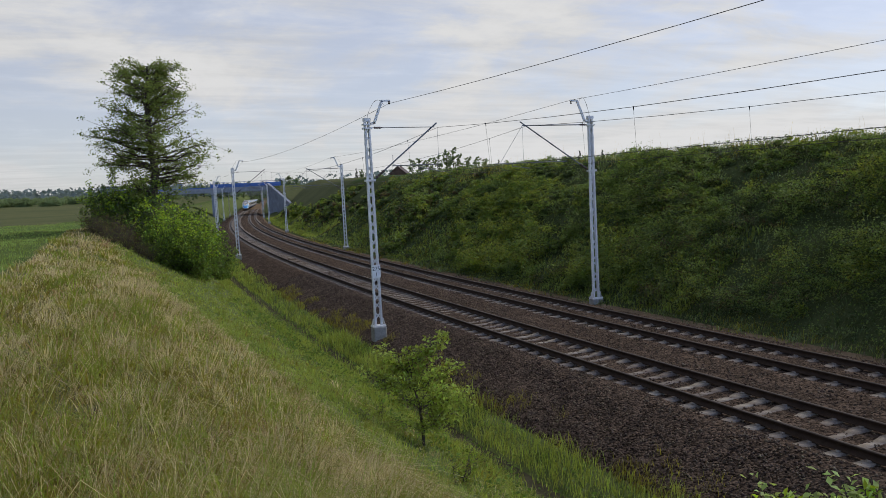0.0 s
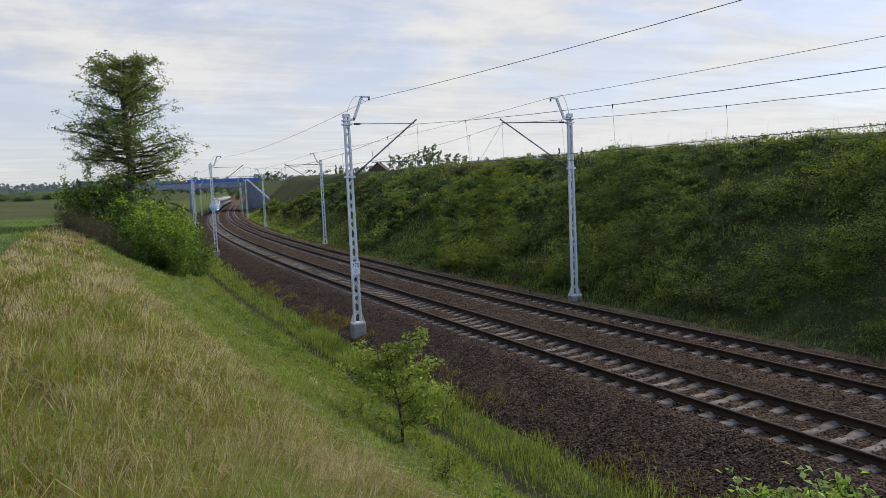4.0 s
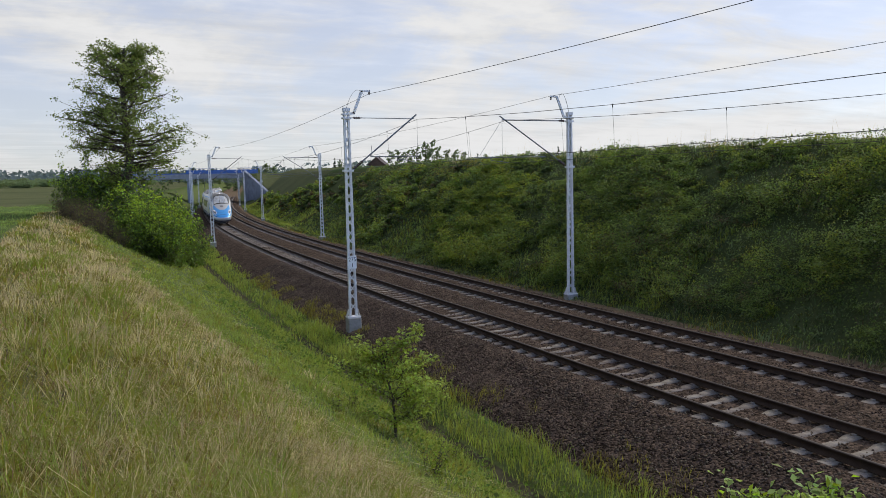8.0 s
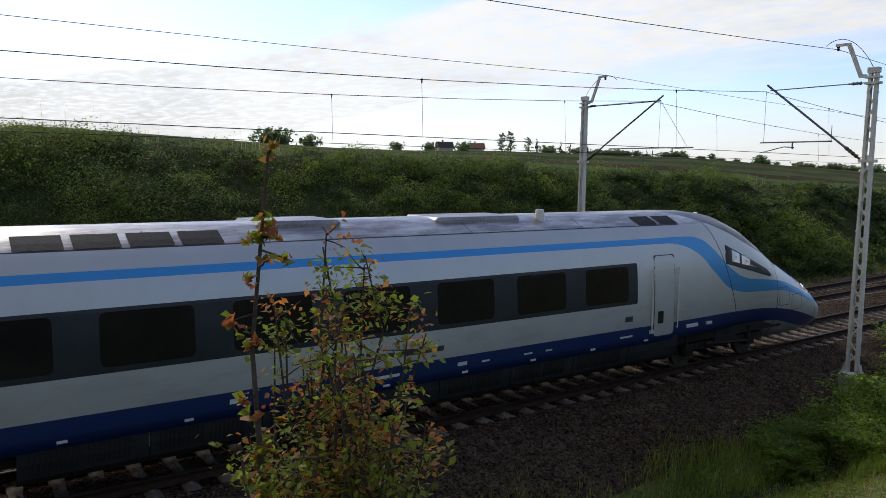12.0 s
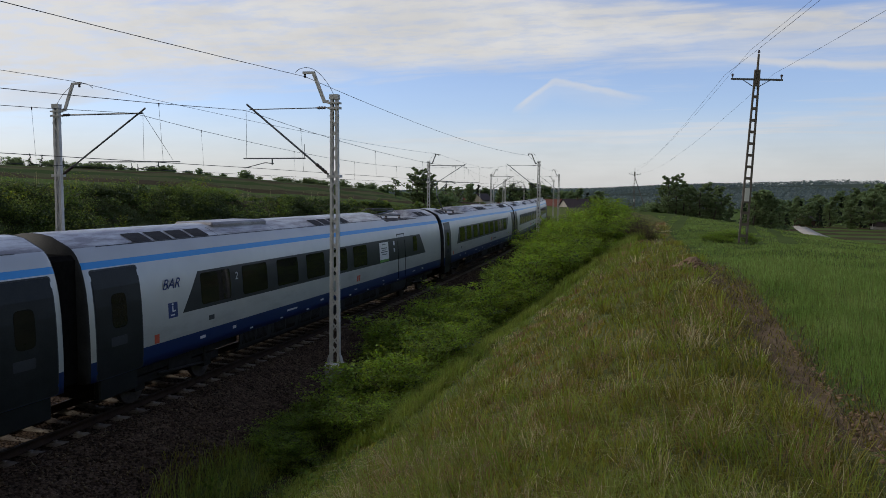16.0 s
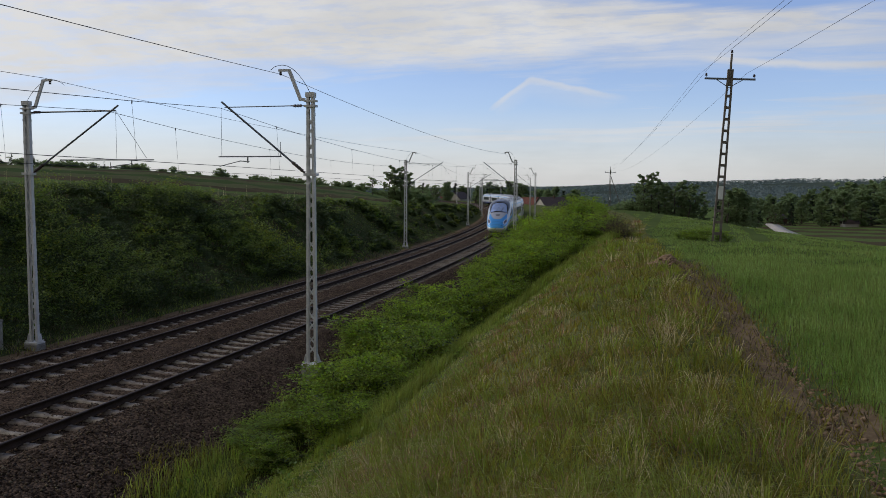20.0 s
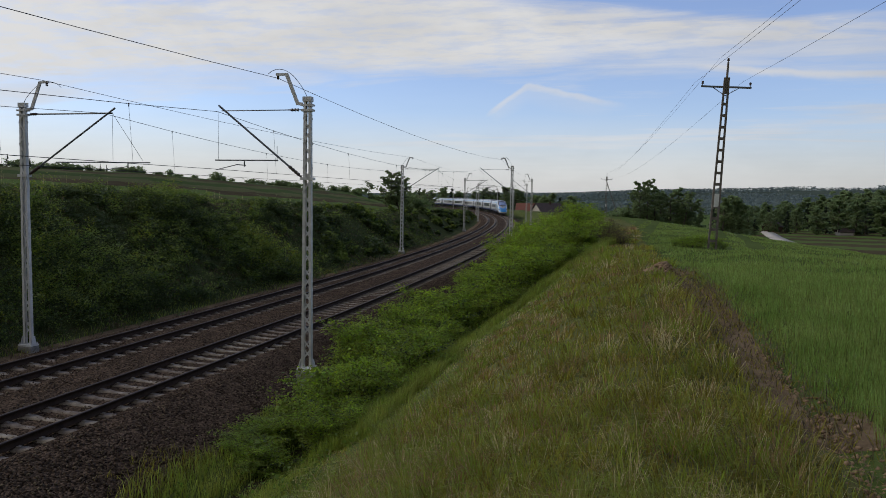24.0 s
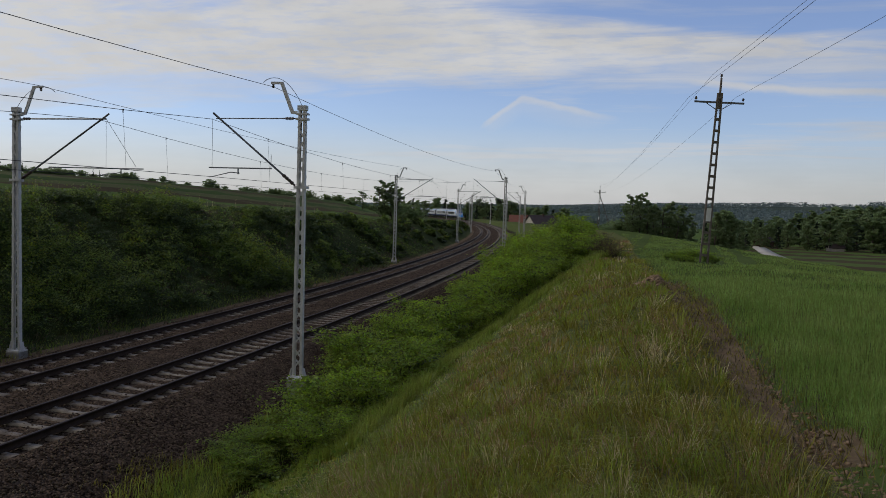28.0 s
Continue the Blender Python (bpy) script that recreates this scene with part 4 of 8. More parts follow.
    bp = N("ShaderNodeBump")
    bp.inputs["Strength"].default_value, bp.inputs["Distance"].default_value = 0.05, 0.02
    L(noise.outputs[0], bp.inputs["Height"])
    L(bp.outputs[0], b.inputs["Normal"])
    return m


M["body_end"], M["body_mid"] = livery("end_car_paint", True), livery("car_paint", False)
M["band"] = surface("window_band", (0.024, 0.028, 0.031), (0.035, 0.04, 0.043), 2, 0.4, 0.0, 0.0, coat=0.08)
M["pane"] = surface("tinted_glass", (0.009, 0.009, 0.010), (0.016, 0.016, 0.016), 1, 0.05, 0.0)
M["pane"].node_tree.nodes["Principled BSDF"].inputs["Specular IOR Level"].default_value = 0.28
M["windscreen"] = surface("windscreen_glass", (0.4, 0.42, 0.44), (0.56, 0.58, 0.6), 1.2, 0.12, 0.0, 0.75, coat=0.6)
M["door_dark"] = surface("dark_grey_door", (0.014, 0.016, 0.017), (0.024, 0.027, 0.028), 2, 0.4, 0.0)
M["door_pale"] = surface("silver_door", (0.5, 0.51, 0.49), (0.56, 0.57, 0.55), 2, 0.35, 0.0, 0.25, coat=0.3)
M["skirt"] = surface("grey_skirt", (0.016, 0.017, 0.018), (0.034, 0.035, 0.037), 2, 0.6, 0.05)
M["bogie"] = surface("grimy_bogie", (0.012, 0.011, 0.010), (0.03, 0.027, 0.024), 5, 0.7, 0.2)
M["wheel"] = surface("wheel_steel", (0.06, 0.05, 0.045), (0.13, 0.11, 0.1), 6, 0.5, 0.1, 0.6)
M["rubber"] = surface("black_rubber", (0.006, 0.006, 0.006), (0.014, 0.013, 0.012), 6, 0.95, 0.1)
M["roof_panel"] = surface("roof_cover", (0.16, 0.145, 0.14), (0.4, 0.39, 0.39), 1.2, 0.45, 0.05, 0.3)
M["grille"] = surface("roof_grille", (0.010, 0.009, 0.009), (0.026, 0.024, 0.023), 8, 0.7, 0.3)
for k in ("band", "door_dark", "skirt", "bogie", "grille"):
    M[k].node_tree.nodes["Principled BSDF"].inputs["Specular IOR Level"].default_value = 0.2
M["logo_red"] = surface("orange_red_mark", (0.55, 0.09, 0.05), (0.6, 0.12, 0.06), 3, 0.4, 0.0)
M["logo_grey"] = surface("dark_grey_mark", (0.03, 0.035, 0.045), (0.05, 0.055, 0.06), 3, 0.4, 0.0)
M["white_mark"] = surface("white_mark", (0.6, 0.62, 0.64), (0.7, 0.72, 0.74), 3, 0.5, 0.0)
M["seam"] = surface("dark_seam", (0.025, 0.027, 0.03), (0.04, 0.042, 0.045), 3, 0.7, 0.0)
M["navy_mark"] = surface("navy_mark", (0.01, 0.03, 0.14), (0.014, 0.04, 0.18), 3, 0.4, 0.0)
M["notice_green"] = surface("green_notice_edge", (0.10, 0.28, 0.05), (0.14, 0.34, 0.07), 3, 0.5, 0.0)
M["lamp_white"] = glow("white_headlight", (1.0, 0.97, 0.9), 0.9)
M["lamp_red"] = surface("red_tail_lens", (0.16, 0.05, 0.05), (0.22, 0.08, 0.08), 3, 0.15, 0.0)
M["lamp_glass"] = surface("headlamp_cover", (0.16, 0.17, 0.19), (0.26, 0.27, 0.29), 3, 0.12, 0.0, 0.5)
M["lamp_off"] = surface("clear_lamp_glass", (0.45, 0.47, 0.5), (0.6, 0.62, 0.65), 3, 0.1, 0.0, 0.6)

HALF = np.array([(1.20, 0.95), (1.395, 0.97), (1.41, 1.15), (1.418, 1.4), (1.42, 1.75), (1.41, 2.1), (1.39, 2.5), (1.35, 2.88), (1.295, 3.15), (1.23, 3.38),
                 (1.14, 3.57), (1.06, 3.68), (1.0, 3.74), (0.90, 3.80), (0.72, 3.88), (0.5, 3.985), (0.25, 4.03), (0.0, 4.045)])
END_LEN, MID_LEN = 28.2, 26.2
D_ = [0, 0.05, 0.18, 0.45, 0.9, 1.5, 2.2, 2.9, 3.6, 4.3, 5.0, 5.8, 6.6, 7.3]
TOP = [0.86, 1.02, 1.17, 1.40, 1.74, 2.10, 2.45, 2.82, 3.26, 3.68, 3.93, 4.03, 4.045, 4.045]
STRETCH, TIP = 1.103, 14.67
LOW = [0.84, 0.64, 0.48, 0.36, 0.30, 0.30, 0.33, 0.42, 0.80, 0.95, 0.95, 0.95, 0.95, 0.95]
WID = [0.02, 0.48, 0.76, 0.98, 1.12, 1.22, 1.30, 1.35, 1.385, 1.405, 1.415, 1.42, 1.42, 1.42]
RND = [1, 1, 0.95, 0.9, 0.8, 0.68, 0.56, 0.46, 0.36, 0.26, 0.16, 0.07, 0.02, 0]


def half_ring(d):
    """Half of the section at d behind the nose tip: lateral places and heights from the sill to the roof's middle."""
    d = min(max(d, 0.0), 7.3)
    top, low, wid, rnd = (float(np.interp(d, D_, c)) for c in (TOP, LOW, WID, RND))
    lat = HALF[:, 0] / 1.42 * wid
    z = low + (HALF[:, 1] - 0.95) / (4.045 - 0.95) * (top - low)
    a = np.linspace(-np.pi / 2, np.pi / 2, len(HALF))
    el = wid * np.cos(a)**0.75
    ez = (top + low) / 2 + (top - low) / 2 * np.sin(a)
    return lat * (1 - rnd) + el * rnd, z * (1 - rnd) + ez * rnd


def ring(d):
    la, z = half_ring(d)
    return np.concatenate([-la, la[-2::-1]]), np.concatenate([z, z[-2::-1]])


def lat_at(d, z):
    la, zz = half_ring(d)
    return float(np.interp(z, zz, la))


def height_at(d, lat):
    la, zz = half_ring(d)
    k = int(la.argmax())
    return float(np.interp(-abs(lat), -la[k:], zz[k:]))


def loft(stations):
    V, n = [], None
    for x, la, z in stations:
        V.append(np.stack([np.full(len(la), x), la, z], -1))
        n = len(la)
    F = grid_faces(len(stations), n, True)
    return np.concatenate(V), F


def side_panel(bm, x0, x1, z0, z1, out, side, dfun=None, r=0.0, lean0=0.0, lean1=0.0, deep=0.03, rows=6):
    """A panel that follows the car's flank. lean: how far its ends shift forward per metre of height; r: corner radius."""
    zs = []
    for k in range(rows + 1):
        zs.append(z0 + (z1 - z0) * k / rows)
    if r:
        for f in (0.12, 0.4):
            zs += [z0 + r * f, z1 - r * f, z0 + r, z1 - r]
    zs = sorted({round(z, 4) for z in zs})
    loops = []
    for z in zs:
        e = min(z - z0, z1 - z)
        inset = r - math.sqrt(max(r * r - (r - e)**2, 0)) if r and e < r else 0.0
        xa, xb = x0 + lean0 * (z - z0) + inset, x1 + lean1 * (z - z0) - inset
        nx = 2 if dfun is None else 7
        row = []
        for k in range(nx):
            x = xa + (xb - xa) * k / (nx - 1)
            la = lat_at(8.0 if dfun is None else dfun(x), z)
            row.append((bm.verts.new((x, side * (la + out), z)), bm.verts.new((x, side * (la - deep), z))))
        loops.append(row)
    flip = side > 0
    def face(vs):
        try:
            bm.faces.new(vs[::-1] if flip else vs)
        except ValueError:
            pass
    for a, b in zip(loops[:-1], loops[1:]):
        for p, q in zip(range(len(a) - 1), range(1, len(a))):
            face((a[p][0], a[q][0], b[q][0], b[p][0]))
        face((a[0][1], a[0][0], b[0][0], b[0][1]))
        face((a[-1][0], a[-1][1], b[-1][1], b[-1][0]))
    for row, up in ((loops[0], False), (loops[-1], True)):
        for p, q in zip(range(len(row) - 1), range(1, len(row))):
            vs = (row[p][1], row[q][1], row[q][0], row[p][0])
            face(vs if not up else vs[::-1])


def top_panel(bm, d0, d1, w0, w1, out, length, c0=0.0, c1=0.0, nd=12, nl=10):
    """A panel that follows the bonnet or cab from d0 to d1; w: half widths, c: middles."""
    grid = []
    for i in range(nd + 1):
        f = i / nd
        d = d0 + (d1 - d0) * f
        w, c = w0 + (w1 - w0) * f, c0 + (c1 - c0) * f
        if nd > 4:
            w *= min(1.0, 0.72 + 0.28 * math.sin(math.pi * min(f, 1 - f) * 4) if min(f, 1 - f) < 0.125 else 1.0)
        grid.append([bm.verts.new((TIP - STRETCH * d + out * 0.45, c + w * (2 * j / nl - 1), height_at(d, c + w * (2 * j / nl - 1)) + out)) for j in range(nl + 1)])
    for i in range(nd):
        for j in range(nl):
            bm.faces.new((grid[i][j], grid[i][j + 1], grid[i + 1][j + 1], grid[i + 1][j]))
    return grid


def lamp_panel(bm, side, d0, d1, c0, c1, w, out, nd=12, nl=4):
    """A rounded lens shape on the shoulder of the bonnet, with a rim that sinks into the body."""
    grid = []
    for i in range(nd + 1):
        f = i / nd
        d, c = d0 + (d1 - d0) * f, c0 + (c1 - c0) * f
        ww = w * math.sqrt(max(1 - (2 * f - 1)**2, 0.0)) + 0.004
        row = []
        for j in range(nl + 1):
            la = c + ww * (2 * j / nl - 1)
            edge = j in (0, nl) or i in (0, nd)
            row.append(bm.verts.new((TIP - STRETCH * d + (0 if edge else out * 0.4), side * (la + (0 if edge else out * 0.4)), height_at(d, la) + (-0.004 if edge else out))))
        grid.append(row)
    for i in range(nd):
        for j in range(nl):
            q = (grid[i][j], grid[i][j + 1], grid[i + 1][j + 1], grid[i + 1][j])
            bm.faces.new(q if side > 0 else q[::-1])


def cab_glass(bm, corners, out, side, n=8):
    """A pane on the cab's flank between corners (metres behind the tip, height), following the curve of the body."""
    c = [Vector(q) for q in corners]
    mid = sum(c, Vector((0, 0))) / len(c)
    rings = []
    for i in range(n + 1):
        f = i / n
        row = []
        for a, b in zip(c, c[1:] + c[:1]):
            for k in range(4):
                q = mid.lerp(a.lerp(b, k / 4), f)
                deep = -0.01 if i == n else out
                row.append(bm.verts.new((TIP + q.x, side * (lat_at(-q.x / STRETCH, q.y) + deep), q.y)))
        rings.append(row)
    m = len(rings[0])
    for a, b in zip(rings[:-1], rings[1:]):
        for k in range(m):
            q = (a[k], b[k], b[(k + 1) % m], a[(k + 1) % m])
            if len({tuple(v.co) for v in q}) < 4:
                continue
            bm.faces.new(q if side > 0 else q[::-1])
    bmesh.ops.remove_doubles(bm, verts=bm.verts, dist=1e-5)


def bogie(parent, x):
    bm = bmesh.new()
    for sy in (-1, 1):
        box(bm, x - 1.75, x + 1.75, sy * 1.02 - 0.09, sy * 1.02 + 0.09, 0.48, 0.66)
        box(bm, x - 0.45, x + 0.45, sy * 1.02 - 0.14, sy * 1.02 + 0.16, 0.55, 0.93)
        for dx in (-1.35, 1.35):
            box(bm, x + dx - 0.17, x + dx + 0.17, sy * 1.02 - 0.02, sy * 1.02 + 0.2, 0.32, 0.6)
            rod(bm, (x + dx - 0.3, sy * 1.12, 0.5), (x + dx - 0.3, sy * 1.12, 0.9), 0.07, 8)
        rod(bm, (x - 0.9, sy * 1.2, 0.62), (x + 0.9, sy * 1.2, 0.5), 0.035, 6)
    box(bm, x - 0.35, x + 0.35, -1.0, 1.0, 0.5, 0.8)
    box(bm, x - 1.9, x - 1.8, -1.05, 1.05, 0.42, 0.62)
    box(bm, x - 2.3, x + 2.3, -0.62, 0.62, 0.3, 0.62)
    box(bm, x - 2.6, x + 2.6, -1.15, 1.15, 0.72, 0.97)
    b = part("bogie", bm, M["bogie"], parent)
    for dx in (-1.35, 1.35):
        for sy in (-1, 1):
            bm = bmesh.new()
            rod(bm, (x + dx, sy * 0.69, 0.43), (x + dx, sy * 0.82, 0.43), 0.43, 20)
            rod(bm, (x + dx, sy * 0.82, 0.43), (x + dx, sy * 0.87, 0.43), 0.16, 12)
            part("wheel", bm, M["wheel"], b)
        bm = bmesh.new()
        rod(bm, (x + dx, -0.7, 0.43), (x + dx, 0.7, 0.43), 0.09, 10)
        part("axle", bm, M["wheel"], b)


def marks(name, mat, parent, specs, out, side, lean=0.0):
    """Small painted marks: (x0, x1, z0, z1) each a piece of its own."""
    for x0, x1, z0, z1 in specs:
        one(name, mat, parent, lambda b: side_panel(b, x0, x1, z0, z1, out, side, lean0=lean, lean1=lean, rows=1))


def one(name, mat, parent, f, label=""):
    bm = bmesh.new()
    f(bm)
    return part(name, bm, mat, parent, label)


def flank_details(car, side, x_band0, x_band1, lean0, lean1, n_win, first, pitch, end):
    """Window band, panes, skirts, marks of one flank."""
    band = one("window_band", M["band"], car, lambda b: side_panel(b, x_band0, x_band1, 1.97, 2.92, 0.004, side, r=0.05 if lean1 == 0 else 0.0, lean0=lean0, lean1=lean1))
    for k in range(n_win):
        x = first + pitch * k
        one("window", M["pane"], band, lambda b: side_panel(b, x - 0.68, x + 0.68, 2.06, 2.86, 0.009, side, r=0.09))


def skirts(car, side, spans):
    for x0, x1 in spans:
        n = max(1, round((x1 - x0) / 1.75))
        for k in range(n):
            a, b_ = x0 + (x1 - x0) * k / n + 0.012, x0 + (x1 - x0) * (k + 1) / n - 0.012
            bm = bmesh.new()
            prof = [(1.40, 1.06), (1.385, 0.8), (1.34, 0.58), (1.22, 0.46)]
            va = [bm.verts.new((a, side * y, z)) for y, z in prof]
            vb = [bm.verts.new((b_, side * y, z)) for y, z in prof]
            ia = [bm.verts.new((a, side * (y - 0.05), z)) for y, z in prof]
            ib = [bm.verts.new((b_, side * (y - 0.05), z)) for y, z in prof]
            for i in range(3):
                for f in ((va[i], vb[i], vb[i + 1], va[i + 1]), (ia[i + 1], ib[i + 1], ib[i], ia[i]), (va[i], va[i + 1], ia[i + 1], ia[i]), (vb[i + 1], vb[i], ib[i], ib[i + 1])):
                    bm.faces.new(f if side < 0 else f[::-1])
            sk = part("skirt_panel", bm, M["skirt"], car)
            if k % 4 != 3:
                bm = bmesh.new()
                m = int((b_ - a - 0.3) / 0.07)
                for i in range(m):
                    if i == m // 2:
                        continue
                    xx = a + 0.15 + 0.07 * i
                    bar(bm, (xx, side * 1.393, 0.98), (xx, side * 1.372, 0.66), 0.022, 0.018, (1, 0, 0))
                part("vent_slats", bm, M["bogie"], sk)
            one("warning_label", M["white_mark"], car, lambda b: side_panel(b, a + 0.5, a + 0.64, 1.04, 1.08, 0.012, side, rows=1))


def shared_roof(car, x0, x1, grilles, caps, gap=None):
    for side in (-1, 1):
        one("roof_seam", M["seam"], car, lambda b: side_panel(b, x0, x1, 3.735, 3.75, 0.004, side, rows=1))
        for gx, n in grilles:
            for k in range(n):
                xx = gx + 0.78 * k
                def panel(b, xx=xx):
                    za = [(lat_at(8, z), z) for z in (3.75, 3.83, 3.93)]
                    vs = [[b.verts.new((x, side * (la + 0.004), z + 0.012)) for la, z in za] for x in (xx, xx + 0.66)]
                    for i in range(2):
                        f = (vs[0][i], vs[1][i], vs[1][i + 1], vs[0][i + 1])
                        b.faces.new(f if side < 0 else f[::-1])
                one("roof_grille", M["grille"], car, panel)
        x = x0 + 1.5
        while x < x1 - 1:
            if gap and gap[0] - 0.4 < x < gap[1] + 0.4:
                x += 3.1
                continue
            one("roof_joint", M["seam"], car, lambda b: [b.faces.new([b.verts.new((x + e, side * (lat_at(8, z) + 0.003), z + 0.006)) for e, z in q]) for q in
                ([(0, 3.75), (0.02, 3.75), (0.02, 3.86), (0, 3.86)], [(0, 3.86), (0.02, 3.86), (0.02, 3.95), (0, 3.95)])])
            x += 3.1
    for cx, ln, h in caps:
        if gap and cx + ln > gap[0] - 0.4 and cx < gap[1] + 0.4:
            continue
        bm = bmesh.new()
        box(bm, cx, cx + ln, -0.62, 0.62, 3.85, 4.03 + h * 0.45, None, 0.06)
        part("roof_equipment", bm, M["roof_panel"], car)


def gangway(car, x):
    one("gangway_bellows", M["rubber"], car, lambda b: [box(b, x - 0.35, x + 0.35, -1.12, 1.12, 0.9, 3.62, None, 0.1)])


def dark_door(car, side, xc):
    fr = one("door_frame", M["seam"], car, lambda b: side_panel(b, xc - 0.73, xc + 0.73, 0.98, 3.29, 0.003, side, r=0.06))
    dr = one("door", M["door_dark"], car, lambda b: side_panel(b, xc - 0.7, xc + 0.7, 1.0, 3.26, 0.008, side, r=0.05))
    one("door_window", M["pane"], dr, lambda b: side_panel(b, xc - 0.23, xc + 0.23, 2.0, 2.74, 0.012, side, r=0.12))
    one("door_button", M["seam"], dr, lambda b: side_panel(b, xc - 0.3, xc + 0.2, 1.62, 1.82, 0.011, side, r=0.03))
    one("door_step", M["door_dark"], car, lambda b: box(b, xc - 0.6, xc + 0.6, min(side * 1.2, side * 1.36), max(side * 1.2, side * 1.36), 0.52, 0.99, None, 0.03))


def end_car(front):
    L2 = END_LEN / 2
    car = thing("train_end_car", (0, 0, 0), "streamlined silver, blue and navy train end car, " + ("white headlights lit" if front else "lamps unlit"), "train car", "cars of the train")
    if "end_body" not in MESH:
        st = [(TIP - STRETCH * d, *ring(d)) for d in (0.0, 0.02, 0.05, 0.1, 0.18, 0.3, 0.45, 0.65, 0.9, 1.2, 1.5, 1.85, 2.2, 2.55, 2.9, 3.25, 3.6, 3.95, 4.3, 4.65, 5, 5.4, 5.8, 6.2, 6.6, 7.3)] + [(L2 - d, *ring(8)) for d in (12, 18, 24, 27.3)]
        la, z = ring(8)
        st += [(-L2 + 0.46, la * 0.988, z), (-L2 + 0.28, la * 0.955, (z - 2.4) * 0.975 + 2.4), (-L2 + 0.27, la * 0.05, (z - 2.4) * 0.05 + 2.4)]
        V, F = loft(st)
        MESH["end_body"] = quick("end_body", V, F[:, ::-1], M["body_end"], True)
    part("body", MESH["end_body"], None, car)
    dd = lambda x: (TIP - x) / STRETCH  # noqa: E731
    for side in (-1, 1):
        flank_details(car, side, -L2 + 5.0, L2 - 8.75, -1.1, 0, 8, L2 - 9.75 - 7 * 1.97, 1.97, True)
        # cab door with its grab rails
        xc = L2 - 7.78
        one("door_frame", M["seam"], car, lambda b: side_panel(b, xc - 0.38, xc + 0.38, 1.1, 3.06, 0.003, side, r=0.06, deep=0.01))
        dr = one("door", M["door_pale"], car, lambda b: side_panel(b, xc - 0.36, xc + 0.36, 1.12, 3.04, 0.008, side, r=0.1))
        one("door_handle", M["door_dark"], dr, lambda b: side_panel(b, xc - 0.24, xc - 0.04, 1.42, 1.72, 0.014, side, r=0.03))
        for sx in (-0.47, 0.47):
            def rail(b, sx=sx):
                rod(b, (xc + sx, side * 1.455, 1.25), (xc + sx, side * 1.435, 2.75), 0.016, 6)
                for zz in (1.28, 2.72):
                    rod(b, (xc + sx, side * 1.38, zz), (xc + sx, side * 1.45, zz), 0.012, 5)
            one("grab_rail", M["steel_mast"], car, rail)
        dark_door(car, side, -L2 + 1.2)
        one("door_control_box", M["logo_red"], car, lambda b: side_panel(b, -L2 + 2.3, -L2 + 2.45, 1.42, 1.62, 0.01, side, rows=1))
        # cab side windows
        cw = one("cab_window_surround", M["band"], car, lambda b: cab_glass(b, [(-5.92, 3.22), (-5.98, 2.72), (-3.72, 2.20), (-3.63, 2.26), (-3.85, 2.42)], 0.022, side))
        one("cab_window", M["lamp_off"], cw, lambda b: cab_glass(b, [(-5.66, 3.07), (-5.68, 2.74), (-5.3, 2.66), (-5.29, 2.95)], 0.032, side))
        one("cab_window", M["lamp_off"], cw, lambda b: cab_glass(b, [(-5.23, 2.93), (-5.24, 2.65), (-4.8, 2.56), (-4.8, 2.76)], 0.032, side))
        # headlight cluster
        rim = one("headlight_rim", M["white_mark"], car, lambda b: lamp_panel(b, side, 0.62, 1.68, 0.74, 1.03, 0.15, 0.006))
        hs = one("headlight_surround", M["lamp_glass"], rim, lambda b: lamp_panel(b, side, 0.66, 1.64, 0.76, 1.025, 0.122, 0.012))
        one("headlight", (M["lamp_white"] if front else M["lamp_off"]), rim, lambda b: lamp_panel(b, side, 1.34, 1.46, 0.94, 0.975, 0.055, 0.03))
        one("tail_light", (M["lamp_off"] if front else M["lamp_red"]), rim, lambda b: lamp_panel(b, side, 1.10, 1.24, 0.87, 0.91, 0.06, 0.026))
        skirts(car, side, [(-L2 + 6.8, L2 - 7.2)])
        # marks
        marks("operator_mark", M["logo_red"], car, [(L2 - 16.5 + 0.17 * k, L2 - 16.38 + 0.17 * k, 1.5, 1.72) for k in range(2)], 0.006, side, 0.25)
        marks("operator_mark", M["logo_grey"], car, [(L2 - 16.15 + 0.18 * k, L2 - 16.02 + 0.18 * k, 1.5, 1.72) for k in range(2)], 0.005, side, 0.25)
        marks("operator_lettering", M["logo_grey"], car, [(L2 - 15.7, L2 - 15.35, 1.56, 1.66), (L2 - 15.25, L2 - 14.25, 1.56, 1.66)], 0.005, side, 0.2)
        one("builder_mark", M["logo_grey"], car, lambda b: side_panel(b, L2 - 9.15, L2 - 8.9, 1.57, 1.69, 0.005, side, rows=1))
        marks("small_lettering", M["white_mark"], car, [(L2 - dx, L2 - dx + w * 0.75, 1.2, 1.2 + h * 0.6) for dx, w, h in
            ((18.4, 0.4, 0.13), (16.9, 0.22, 0.13), (15.9, 0.9, 0.09), (13.9, 0.3, 0.12), (13.3, 0.25, 0.06), (12.2, 0.3, 0.06), (11.6, 0.25, 0.06), (9.3, 0.55, 0.07), (8.3, 0.24, 0.15), (6.9, 0.6, 0.14), (6.1, 0.3, 0.12))], 0.006, side)
        num = part("class_number", text_mesh("2", 0.3), M["white_mark"], car)
        num.matrix_local = pose(-L2 + 5.65, side * (lat_at(8, 2.6) + 0.012), 2.62, 90, 0, 0 if side < 0 else 180)
        marks("small_lettering", M["white_mark"], car, [(-L2 + 5.52, -L2 + 5.78, z, z + 0.07) for z in (2.12, 2.28)], 0.012, side)
